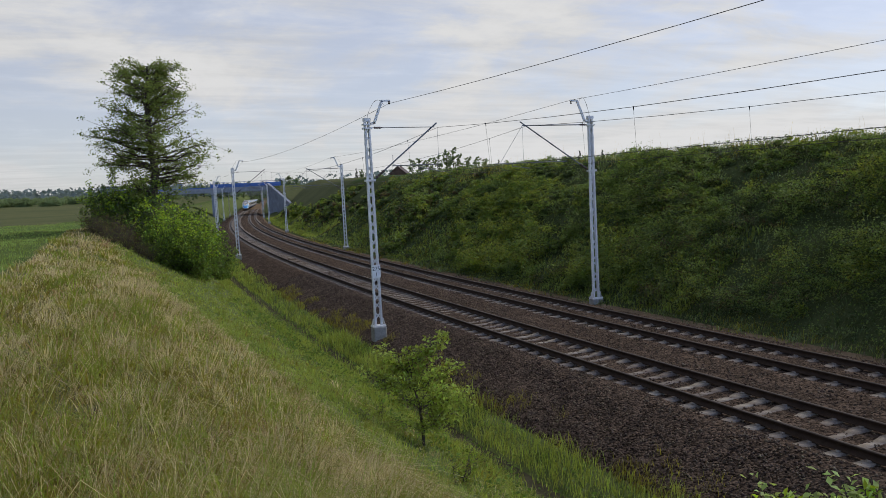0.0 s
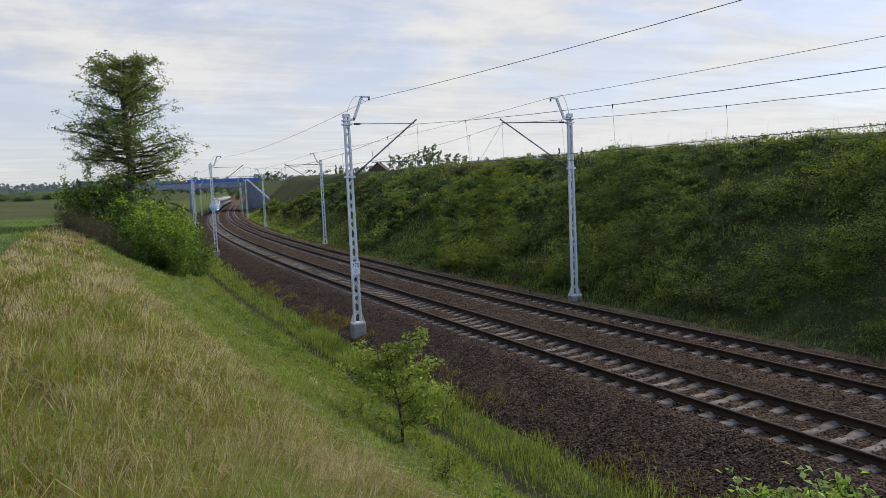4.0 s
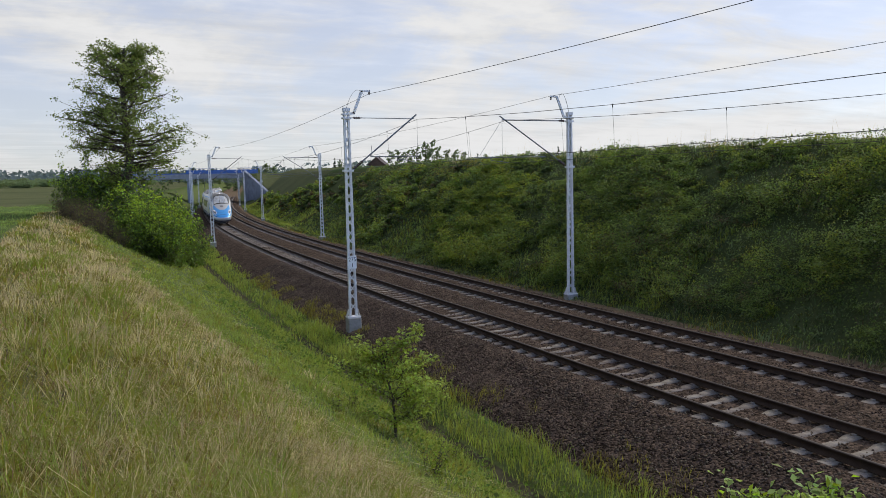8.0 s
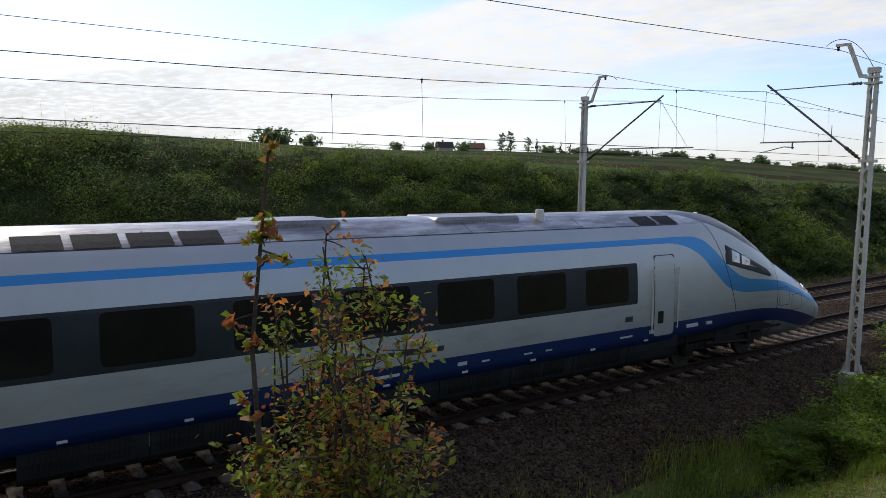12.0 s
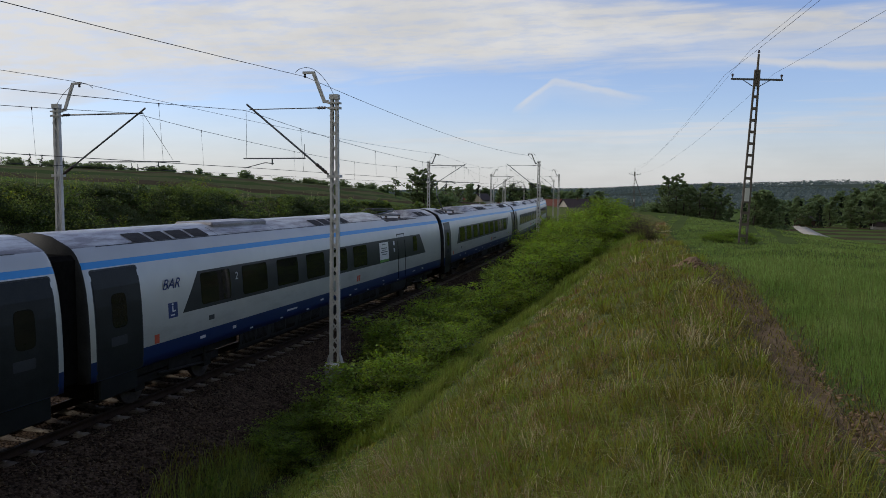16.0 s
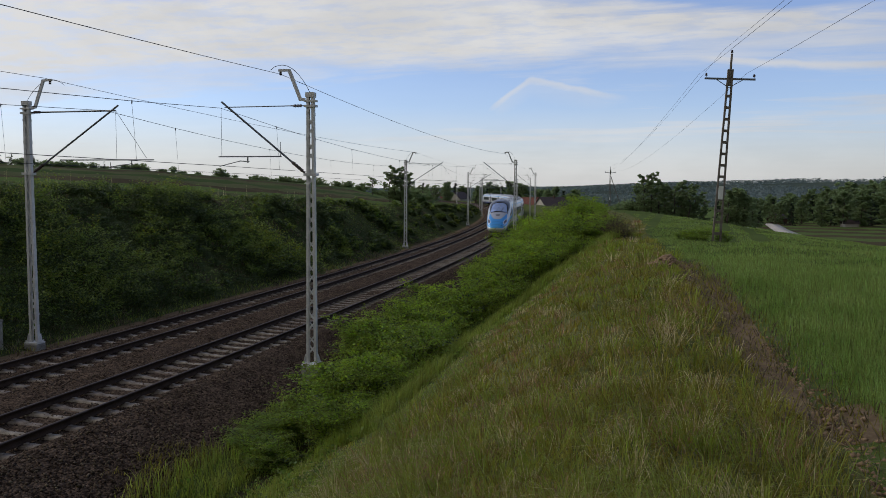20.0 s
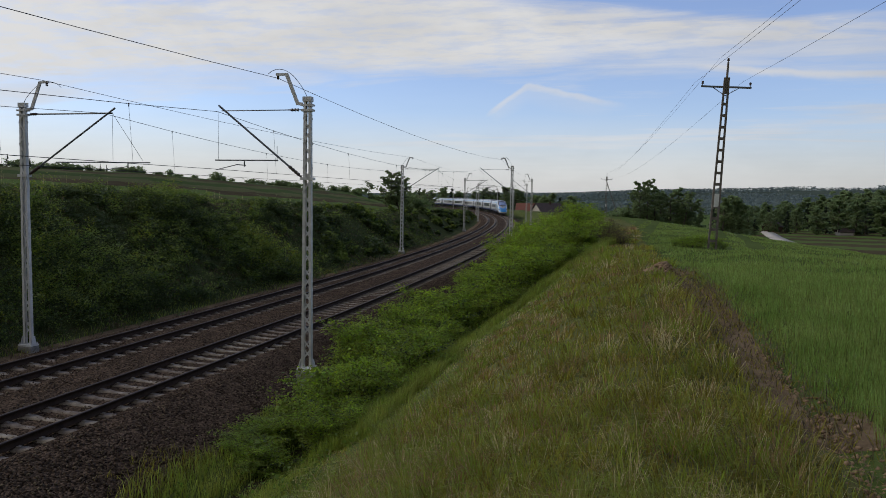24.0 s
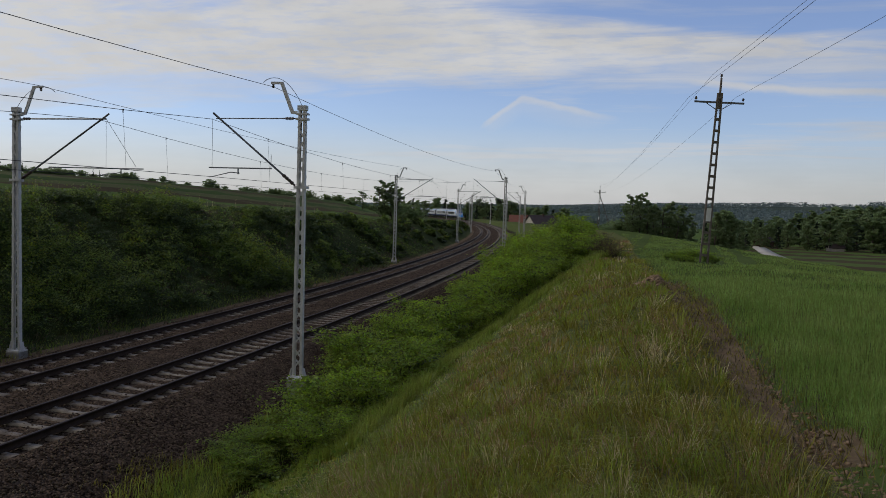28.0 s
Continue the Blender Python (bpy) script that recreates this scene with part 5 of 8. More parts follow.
    # windscreen, wipers, top lamp
    one("windscreen_gasket", M["rubber"], car, lambda b: top_panel(b, 2.62, 4.3, 1.06, 0.84, 0.007, END_LEN))
    ws = one("windscreen", M["windscreen"], car, lambda b: top_panel(b, 2.72, 4.2, 0.98, 0.78, 0.014, END_LEN))
    def wipers(b):
        for y0, y1 in ((-0.28, -0.05), (0.28, 0.5)):
            pa, pb = (2.58, y0), (3.4, y1)
            rod(b, (TIP - STRETCH * pa[0] + 0.03, pa[1], height_at(*pa) + 0.04), (TIP - STRETCH * pb[0] + 0.03, pb[1], height_at(*pb) + 0.05), 0.014, 5)
    one("wiper", M["rubber"], ws, wipers)
    one("top_lamp_glass", M["lamp_off"], car, lambda b: top_panel(b, 4.72, 5.1, 0.4, 0.34, 0.012, END_LEN, nd=3))
    one("top_lamp", M["lamp_white"] if front else M["lamp_off"], car, lambda b: top_panel(b, 4.84, 4.98, 0.07, 0.07, 0.03, END_LEN, nd=2, nl=2))
    one("bonnet_grille", M["grille"], car, lambda b: [top_panel(b, 1.75 + 0.09 * k, 1.80 + 0.09 * k, 0.2, 0.2, 0.008, END_LEN, nd=1, nl=2) for k in range(4)])
    one("coupler_flap", M["seam"], car, lambda b: [box(b, TIP - 1.1, TIP - 0.5, -0.35, 0.35, 0.2, 0.38, None, 0.04)])
    bogie(car, L2 - 4.9)
    bogie(car, L2 - 23.9)
    gangway(car, -L2 + 0.2)
    shared_roof(car, -L2 + 1.0, L2 - 6.9, [(L2 - 21.3, 4), (-L2 + 2.6, 4), (L2 - 8.3, 2)], [(L2 - 17.6, 1.6, 0.06), (L2 - 13.9, 2.2, 0.03), ])
    one("roof_antenna", M["steel_mast"], car, lambda b: rod(b, (L2 - 11.1, -0.55, 3.9), (L2 - 11.1, -0.55, 4.16), 0.13, 10, 0.09))
    return car


def pantograph(car, x, way, up):
    """A pantograph in its roof well at x, its knee pointing along way; up: raised to the contact wire."""
    def base_frame(b):
        for sy in (-0.55, 0.55):
            rod(b, (x - 0.95, sy, 3.86), (x + 0.95, sy, 3.86), 0.03, 6)
        for sx in (-0.95, 0.0, 0.95):
            rod(b, (x + sx, -0.55, 3.86), (x + sx, 0.55, 3.86), 0.03, 6)
    pan = one("pantograph", M["steel_dark"], car, base_frame)
    for sx in (-0.9, 0.9):
        for sy in (-0.55, 0.55):
            def pot(b, sx=sx, sy=sy):
                for k in range(3):
                    rod(b, (x + sx, sy, 3.64 + 0.07 * k), (x + sx, sy, 3.70 + 0.07 * k), 0.075, 8, 0.045)
            one("insulator", M["insulator"], pan, pot)
    knee = Vector((x + way * (0.95 if up else 1.5), 0, 4.75 if up else 4.02))
    head = Vector((x - way * (0.15 if up else 0.3), 0, 5.55 if up else 4.1))
    one("lower_arm", M["steel_dark"], pan, lambda b: rod(b, (x - way * 0.5, 0, 3.9), knee, 0.04, 7))
    one("upper_arm", M["steel_dark"], pan, lambda b: [rod(b, knee, head + Vector((0, sy, 0)), 0.022, 6) for sy in (-0.35, 0.35)])
    def bow(b):
        for dx in (-0.14, 0.14):
            bar(b, (head.x + dx, -0.6, head.z + 0.06), (head.x + dx, 0.6, head.z + 0.06), 0.05, 0.04)
            for sy in (-1, 1):
                rod(b, (head.x + dx, sy * 0.6, head.z + 0.06), (head.x + dx, sy * 0.85, head.z - 0.08), 0.015, 5)
        rod(b, (head.x - 0.14, -0.35, head.z + 0.03), (head.x + 0.14, -0.35, head.z + 0.03), 0.015, 5)
        rod(b, (head.x - 0.14, 0.35, head.z + 0.03), (head.x + 0.14, 0.35, head.z + 0.03), 0.015, 5)
    one("collector_head", M["steel_dark"], pan, bow)
    def kit(b):
        box(b, x - 1.75, x - 1.3, -0.5, 0.1, 3.66, 3.86, None, 0.03)
        rod(b, (x + 1.3, -0.4, 3.84), (x + 1.8, 0.3, 3.84), 0.05, 8)
        rod(b, (x - 1.6, 0.3, 3.66), (x - 1.6, 0.3, 3.95), 0.06, 8)
    one("roof_gear", M["insulator"], car, kit)


def mid_car(kind=""):
    """A middle car: plain, "bar" (buffet car with a roof well at its leading end) or "well" (roof well at its trailing end)."""
    L2 = MID_LEN / 2
    label = {"": "silver train car with dark windows, blue stripe and navy sill", "bar": "silver train buffet car with a white notice on its dark band", "well": "silver train car with a raised pantograph in its roof"}[kind]
    car = thing("train_car", (0, 0, 0), label, "train car", "cars of the train")
    la, z = ring(8)
    flat = np.minimum(z, 3.64)
    well = {"": None, "bar": (L2 - 7.6, L2 - 3.4), "well": (-L2 + 2.9, -L2 + 7.1)}[kind]
    ends = [(0.27, 0.05), (0.28, 0.955), (0.33, 0.988), (0.46, 1.0)]
    mids = [(x, z) for x in (6, 0, -6)]
    if well:
        lo, hi = well
        mids = [q for q in mids if not lo - 0.2 < q[0] < hi + 0.2] + [(hi + 0.35, z), (hi, flat), (lo, flat), (lo - 0.35, z)]
        mids.sort(key=lambda q: -q[0])
    st = [(L2 - e, la * k, z if k > 0.95 else (z - 2.4) * k + 2.4) for e, k in ends] + [(x, la, zz) for x, zz in mids] + [(-L2 + e, la * k, z if k > 0.95 else (z - 2.4) * k + 2.4) for e, k in ends[::-1]]
    V, F = loft(st)
    tip = np.abs(V[F][:, :, 0]).min(1) > L2 - 0.45
    part("body", quick("car_body", V, F[:, ::-1], [M["body_mid"], M["skirt"]], True, tip.astype(int)), None, car)
    if well:
        one("roof_well", M["bogie"], car, lambda b: box(b, well[0] + 0.03, well[1] - 0.03, -1.0, 1.0, 3.6, 3.66))
        pantograph(car, (well[0] + well[1]) / 2, 1 if kind == "bar" else -1, kind == "well")
    for side in (-1, 1):
        if kind == "bar":
            flank_details(car, side, -L2 + 3.4, L2 - 3.1, 0.75, -0.85, 6, -8 * 0.985 - 0.35, 1.97, False)
            one("window", M["pane"], car, lambda b: side_panel(b, L2 - 5.0, L2 - 4.4, 2.16, 2.86, 0.009, side, r=0.09))
            nb = one("notice", M["plate"], car, lambda b: side_panel(b, 3.7, 4.75, 2.0, 2.82, 0.012, side, rows=2))
            one("notice_edge", M["notice_green"], nb, lambda b: side_panel(b, 3.7, 4.75, 2.0, 2.1, 0.016, side, rows=1))
            marks("notice_lettering", M["logo_grey"], nb, [(4.22 - w, 4.22 + w, zz, zz + 0.03) for w, zz in ((0.2, 2.72), (0.34, 2.56), (0.24, 2.48), (0.38, 2.4), (0.3, 2.3))], 0.017, side)
            for x0, x1, z0, z1 in ((5.95, 5.99, 1.12, 3.06), (6.9, 6.94, 1.12, 3.06), (5.95, 6.94, 3.04, 3.08)):
                one("hatch_joint", M["rubber"], car, lambda b: side_panel(b, x0, x1, z0, z1, 0.011, side, rows=4))
            marks("band_sign", M["white_mark"], car, [(5.4, 5.56, 2.62, 2.8), (5.4, 5.56, 2.32, 2.5)], 0.010, side)
            sign = part("car_sign", text_mesh("BAR", 0.36, 0.002, 0.25), M["navy_mark"], car)
            sign.matrix_local = pose(-L2 + 3.0, side * (lat_at(8, 2.72) + 0.022), 2.72, 90 + 4.5, 0, 0 if side < 0 else 180)
            sq = one("access_sign", M["navy_mark"], car, lambda b: side_panel(b, -L2 + 2.85, -L2 + 3.2, 1.92, 2.28, 0.006, side, rows=1))
            marks("access_symbol", M["white_mark"], sq, [(-L2 + 2.99, -L2 + 3.03, 2.06, 2.2), (-L2 + 2.99, -L2 + 3.12, 2.06, 2.09), (-L2 + 2.98, -L2 + 3.04, 2.215, 2.26), (-L2 + 2.92, -L2 + 3.08, 1.97, 2.0)], 0.010, side)
        else:
            flank_details(car, side, -L2 + 3.4, L2 - 4.6, 0.75, 0.95, 9, -8 * 0.985 - 0.35, 1.97, False)
        for e in (-1, 1):
            if kind == "bar" and e == 1:
                continue
            dark_door(car, side, e * (L2 - 1.2))
            one("door_control_box", M["logo_red"], car, lambda b: side_panel(b, e * (L2 - 2.4) - 0.08, e * (L2 - 2.4) + 0.08, 1.42, 1.62, 0.01, side, rows=1))
            one("builder_mark", M["logo_grey"], car, lambda b: side_panel(b, e * (L2 - 4.6) - 0.12, e * (L2 - 4.6) + 0.12, 1.62, 1.74, 0.005, side, rows=1))
        skirts(car, side, [(-L2 + 6.0, L2 - 6.0)])
        marks("operator_mark", M["logo_red"], car, [(1.2 + 0.17 * k, 1.32 + 0.17 * k, 1.5, 1.72) for k in range(2)], 0.006, side, 0.25)
        if kind != "bar":
            marks("operator_lettering", M["logo_grey"], car, [(1.95, 2.3, 1.56, 1.66), (2.4, 3.4, 1.56, 1.66)], 0.005, side, 0.2)
        marks("small_lettering", M["white_mark"], car, [(x, x + w * 0.75, 1.2, 1.2 + h * 0.6) for x, w, h in ((-9, 0.3, 0.12), (-7.5, 0.22, 0.13), (-4.4, 0.9, 0.09), (-2, 0.3, 0.1), (1, 0.3, 0.06), (4, 0.25, 0.06), (8, 0.5, 0.07), (9.4, 0.3, 0.12))], 0.006, side)
        num = part("class_number", text_mesh("2", 0.3), M["white_mark"], car)
        num.matrix_local = pose(-L2 + 5.86, side * (lat_at(8, 2.6) + 0.012), 2.62, 90, 0, 0 if side < 0 else 180)
    bogie(car, L2 - 3.6)
    bogie(car, -L2 + 3.6)
    for e in (-1, 1):
        gangway(car, e * (L2 - 0.15))
    grilles = {"": [(-L2 + 2.2, 4), (L2 - 5.4, 4), (-1.5, 4)], "bar": [(-L2 + 2.2, 4), (L2 - 2.9, 2), (-1.5, 4)], "well": [(-L2 + 1.0, 2), (L2 - 5.4, 4), (-1.5, 4)]}[kind]
    shared_roof(car, -L2 + 1.0, L2 - 1.0, grilles, [q for q in ((-7.2, 3.0, 0.08), (3.4, 2.4, 0.05), (9.8, 1.4, 0.12)) if kind != "well" or q[0] > 0], well)
    return car


FRONT, TAIL = end_car(True), end_car(False)
PLAIN = mid_car()
MIDS = [PLAIN, copy_thing(PLAIN, Matrix()), mid_car("well"), mid_car("bar"), copy_thing(PLAIN, Matrix())]


# ---- plants ----
def leafy(name, c1, c2, rnd=0.35, leaf=0.45):
    return surface(name, c1, c2, 0.9, 0.6, 0.0, 0, 9, random=rnd, leaf=leaf, island=True)


M["leaf_green"] = leafy("green_leaves", (0.075, 0.122, 0.022), (0.138, 0.19, 0.04))
M["leaf_hedge"] = leafy("hedge_leaves", (0.125, 0.178, 0.03), (0.22, 0.27, 0.055), 0.45, 0.55)
M["leaf_alder"] = leafy("alder_leaves", (0.115, 0.155, 0.038), (0.19, 0.222, 0.062), 0.3, 0.5)
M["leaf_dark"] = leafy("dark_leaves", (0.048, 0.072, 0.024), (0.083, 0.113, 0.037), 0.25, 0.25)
M["leaf_fresh"] = leafy("fresh_leaves", (0.17, 0.27, 0.03), (0.29, 0.37, 0.06), 0.3, 0.55)
M["leaf_pale"] = leafy("pale_green_leaves", (0.26, 0.34, 0.095), (0.40, 0.46, 0.18), 0.35, 0.5)
M["leaf_young"] = leafy("young_tree_leaves", (0.205, 0.275, 0.05), (0.335, 0.385, 0.095), 0.4, 0.55)
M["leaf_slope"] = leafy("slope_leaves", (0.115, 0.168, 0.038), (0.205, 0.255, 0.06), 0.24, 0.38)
M["leaf_rust"] = leafy("rusty_young_leaves", (0.38, 0.14, 0.06), (0.31, 0.16, 0.055), 0.4, 0.55)
M["leaf_olive"] = leafy("yellow_green_leaves", (0.14, 0.18, 0.03), (0.23, 0.25, 0.045), 0.4, 0.5)
M["leaf_brown"] = leafy("brown_twiggy_leaves", (0.095, 0.07, 0.035), (0.14, 0.115, 0.05), 0.3)
# paler leaf colour for far trees, imitating the haze in between
M["leaf_far"] = leafy("haze_paled_leaves", (0.14, 0.19, 0.085), (0.225, 0.275, 0.13), 0.3, 0.55)
M["needles"] = leafy("dark_needles", (0.025, 0.042, 0.022), (0.045, 0.065, 0.034), 0.3, 0.15)
# greyed and blued: the haze of distance is put into this leaf colour
M["leaf_hazy"] = leafy("haze_tinted_leaves", (0.115, 0.15, 0.14), (0.165, 0.2, 0.18), 0.22, 0.4)
M["bark"] = surface("bark", (0.05, 0.04, 0.032), (0.12, 0.1, 0.08), 6, 0.9, 0.6, 0, 40)
M["grass_green"] = leafy("green_grass", (0.15, 0.195, 0.028), (0.26, 0.28, 0.05), 0.35, 0.45)
M["grass_fresh"] = leafy("fresh_green_grass", (0.165, 0.22, 0.04), (0.29, 0.315, 0.075), 0.35, 0.45)
M["clod"] = surface("soil_lumps", (0.19, 0.125, 0.075), (0.32, 0.225, 0.145), 3, 0.95, 0.0, 0, 30)
M["grass_deep"] = leafy("deep_green_grass", (0.1, 0.132, 0.05), (0.19, 0.22, 0.092), 0.5, 0.4)
M["grass_dead"] = leafy("dead_grass", (0.10, 0.08, 0.045), (0.17, 0.135, 0.08), 0.35, 0.3)
M["grass_olive"] = leafy("olive_grass", (0.15, 0.14, 0.025), (0.25, 0.215, 0.045), 0.4, 0.45)
M["straw"] = leafy("dry_grass", (0.40, 0.325, 0.16), (0.58, 0.48, 0.27), 0.3, 0.4)
M["russet"] = leafy("reddish_grass_heads", (0.24, 0.14, 0.07), (0.36, 0.23, 0.12), 0.3, 0.4)
M["crop_blade"] = leafy("crop_blades", (0.135, 0.2, 0.042), (0.265, 0.32, 0.095), 0.45, 0.45)


def unit(v):
    return v / np.maximum(np.linalg.norm(v, axis=-1, keepdims=True), 1e-9)


def leaf_quads(c, size, r, flat=0.35):
    """Small folded leaves at places c, each of its own size and turn."""
    n = len(c)
    a = unit(r.normal(size=(n, 3)) * [1, 1, 0.6])
    up = unit(r.normal(size=(n, 3)) * (1 - flat) + [0, 0, flat * 1.6])
    b = unit(np.cross(up, a))
    nrm = np.cross(a, b)
    l, w = size[:, None], size[:, None] * r.uniform(0.45, 0.75, (n, 1))
    V = np.stack([c - a * l * 0.5, c + b * w * 0.5 + nrm * l * 0.08, c + a * l * 0.5 - nrm * l * 0.06, c - b * w * 0.5 + nrm * l * 0.08], 1)
    return V.reshape(-1, 3), np.arange(4 * n).reshape(-1, 4)


def branching(base, tip, r0, n, r, wob=0.12):
    t = np.linspace(0, 1, n)[:, None]
    p = np.asarray(base) + (np.asarray(tip) - np.asarray(base)) * t
    ln = np.linalg.norm(np.subtract(tip, base))
    p[1:-1] += r.normal(size=(n - 2, 3)) * wob * ln * 0.25
    return p, r0 * (1 - 0.8 * t[:, 0])


def bush_meshes(h, spread, stems, clumps, per, size, seed, mat, mat2=None, share=0.0, low=0.25, twiggy=True):
    """Stems and crown of a bush about h high: clumps of leaves along many stems."""
    r = np.random.RandomState(seed)
    wood, cs = [], []
    for k in range(stems):
        a, lean = r.uniform(0, 6.283), r.uniform(0.1, 1.0)**0.7
        tip = np.array([np.cos(a) * spread * lean, np.sin(a) * spread * lean, h * r.uniform(0.6, 1.0) * (1 - 0.35 * lean**2)])
        p, rad = branching((r.normal() * 0.06, r.normal() * 0.06, -0.1), tip, 0.004 + 0.007 * h, 6, r)
        wood.append(tube_path(p, rad, 5))
        for q in range(clumps):
            f = r.uniform(low, 1.0)
            i = min(int(f * 5), 4)
            c = p[i] + (p[i + 1] - p[i]) * (f * 5 - i)
            tw = c + r.normal(size=3) * spread * 0.28 * [1, 1, 0.7]
            if twiggy:
                pp, rr = branching(c, tw, 0.006, 3, r)
                wood.append(tube_path(pp, rr + 0.002, 3))
            cs.append(tw + unit(r.normal(size=(per, 3))) * r.uniform(0.1, 1, (per, 1)) * spread * 0.24)
    c = np.concatenate(cs)
    c[:, 2] = np.maximum(c[:, 2], 0.03)
    V, F = merge(wood)
    me_w = quick("woody_frame", V, F, M["bark"], True)
    LV, LF = leaf_quads(c, r.uniform(0.6, 1.25, len(c)) * size, r)
    idx = (r.rand(len(LF)) < share).astype(int) if mat2 else None
    if mat2:   # young tips at the top take the second colour
        zc = c[:, 2] / h
        idx = (r.rand(len(LF)) < share * np.clip(zc * 1.6 - 0.2, 0, 1.6)).astype(int)
    me_l = quick("leaves", LV, LF, [mat] + ([mat2] if mat2 else []), False, idx)
    return me_w, me_l


def spray_bush(h, spread, stems, sprays, per, size, seed, mat, light, dark):
    """Stems and crown of a bush of arching shoots, with flat sprays of leaves in tiers and gaps between them."""
    r = np.random.RandomState(seed)
    wood, cs, tone = [], [], []
    for k in range(stems):
        a, lean = 6.283 * (k + r.uniform(-0.4, 0.4)) / stems, r.uniform(0.15, 1.0)
        rise = h * r.uniform(0.65, 1.05) * (1 - 0.3 * lean**2)
        t = np.linspace(0, 1, 7)[:, None]
        out = np.array([np.cos(a), np.sin(a), 0.0]) * spread * lean
        p = out * t**1.6 + np.array([0, 0, rise]) * (1 - (1 - t)**1.7) + r.normal(size=(7, 3)) * 0.03 * h * t
        p[0, 2] = -0.1
        wood.append(tube_path(p, (0.004 + 0.006 * h) * (1 - 0.75 * t[:, 0]), 4))
        for q in range(sprays):
            f = r.uniform(0.12, 1.0)
            i = min(int(f * 6), 5)
            c = p[i] + (p[i + 1] - p[i]) * (f * 6 - i)
            b = a + r.normal() * 1.1
            ln = spread * r.uniform(0.2, 0.5)
            tip = c + np.array([np.cos(b) * ln, np.sin(b) * ln, r.uniform(-0.02, 0.16) * h])
            u = r.rand(per, 1)**0.7
            cs.append(c + (tip - c) * u + r.normal(size=(per, 3)) * [0.15, 0.15, 0.05] * spread * (0.5 + 0.5 * u))
            # upper sprays take the lighter colour, imitating highlights on the bush top
            g = c[2] / h + r.normal() * 0.3
            tone.append(np.full(per, 1 if g > 0.88 else 2 if r.rand() < 0.1 else 0))
    c, tone = np.concatenate(cs), np.concatenate(tone)
    c[:, 2] = np.maximum(c[:, 2], 0.03)
    V, F = merge(wood)
    LV, LF = leaf_quads(c, r.uniform(0.6, 1.25, len(c)) * size, r, 0.6)
    return quick("woody_frame", V, F, M["bark"], True), quick("leaves", LV, LF, [mat, light, dark], False, tone)


def tree_meshes(h, crown_w, first, seed, mat, limbs=46, twigs=7, per=26, size=0.16, shape="round", clump=0.055, flat=0.6, twiggy=True):
    """Trunk with limbs, and a crown of leaf clumps with gaps."""
    r = np.random.RandomState(seed)
    trunk, rad = branching((0, 0, -0.4), (r.normal() * 0.25, r.normal() * 0.25, h * 0.97), (0.028 if shape == "layered" else 0.018) * h + min(0.03, 0.004 * h), 10, r, 0.05)
    wood = [tube_path(trunk, rad, 9)]
    cs = []
    for k in range(limbs):
        f = first + (0.98 - first) * (k + r.rand()) / limbs
        i = min(int(f * 9), 8)
        b = trunk[i] + (trunk[i + 1] - trunk[i]) * (f * 9 - i)
        g = (f - first) / (1 - first)
        if shape == "cone":
            reach = crown_w / 2 * (1 - g) * r.uniform(0.75, 1.05) + 0.1
        elif shape == "layered":
            reach = crown_w / 2 * float(np.interp(g, [0, 0.12, 0.4, 0.62, 0.8, 0.92, 1.0], [0.72, 0.96, 1.0, 0.84, 0.66, 0.46, 0.2])) * (r.uniform(0.3, 0.75) if k % 3 == 0 else r.uniform(0.74, 1.0))
        else:
            reach = crown_w / 2 * (0.25 + 0.75 * math.sin(math.pi * min(1, 0.24 + g * 0.74))**0.8) * r.uniform(0.55, 1.05) * 0.95
        a = r.uniform(0, 6.283)
        rise = reach * (r.uniform(0.05, 0.5) + 0.5 * g) if shape == "round" else -reach * 0.15 if shape == "cone" else reach * (r.uniform(-0.05, 0.25) + 0.35 * g)
        tip = b + np.array([np.cos(a) * reach, np.sin(a) * reach, rise])
        p, rr = branching(b, tip, 0.006 * h * (1 - 0.6 * g) + min(0.012, 0.0015 * h), 5, r)
        wood.append(tube_path(p, rr, 5))
        for q in range(twigs):
            t = r.uniform(0.3 if shape == "round" else 0.38, 1.0)
            i = min(int(t * 4), 3)
            c = p[i] + (p[i + 1] - p[i]) * (t * 4 - i)
            tw = c + np.clip(r.normal(size=3), -1.5, 1.5) * [0.5, 0.5, 0.35 if shape == "round" else 0.32] * reach * 0.38
            if twiggy:
                pp, rr = branching(c, tw, min(0.012, 0.0015 * h), 3, r)
                wood.append(tube_path(pp, rr + min(0.003, 0.0006 * h), 3))
            cs.append(tw + unit(r.normal(size=(per, 3))) * r.uniform(0.1, 1.0, (per, 1)) * [1, 1, flat] * crown_w * clump)
    c = np.concatenate(cs)
    V, F = merge(wood)
    LV, LF = leaf_quads(c, r.uniform(0.6, 1.3, len(c)) * size, r)
    return quick("trunk", V, F, M["bark"], True), quick("crown", LV, LF, mat)


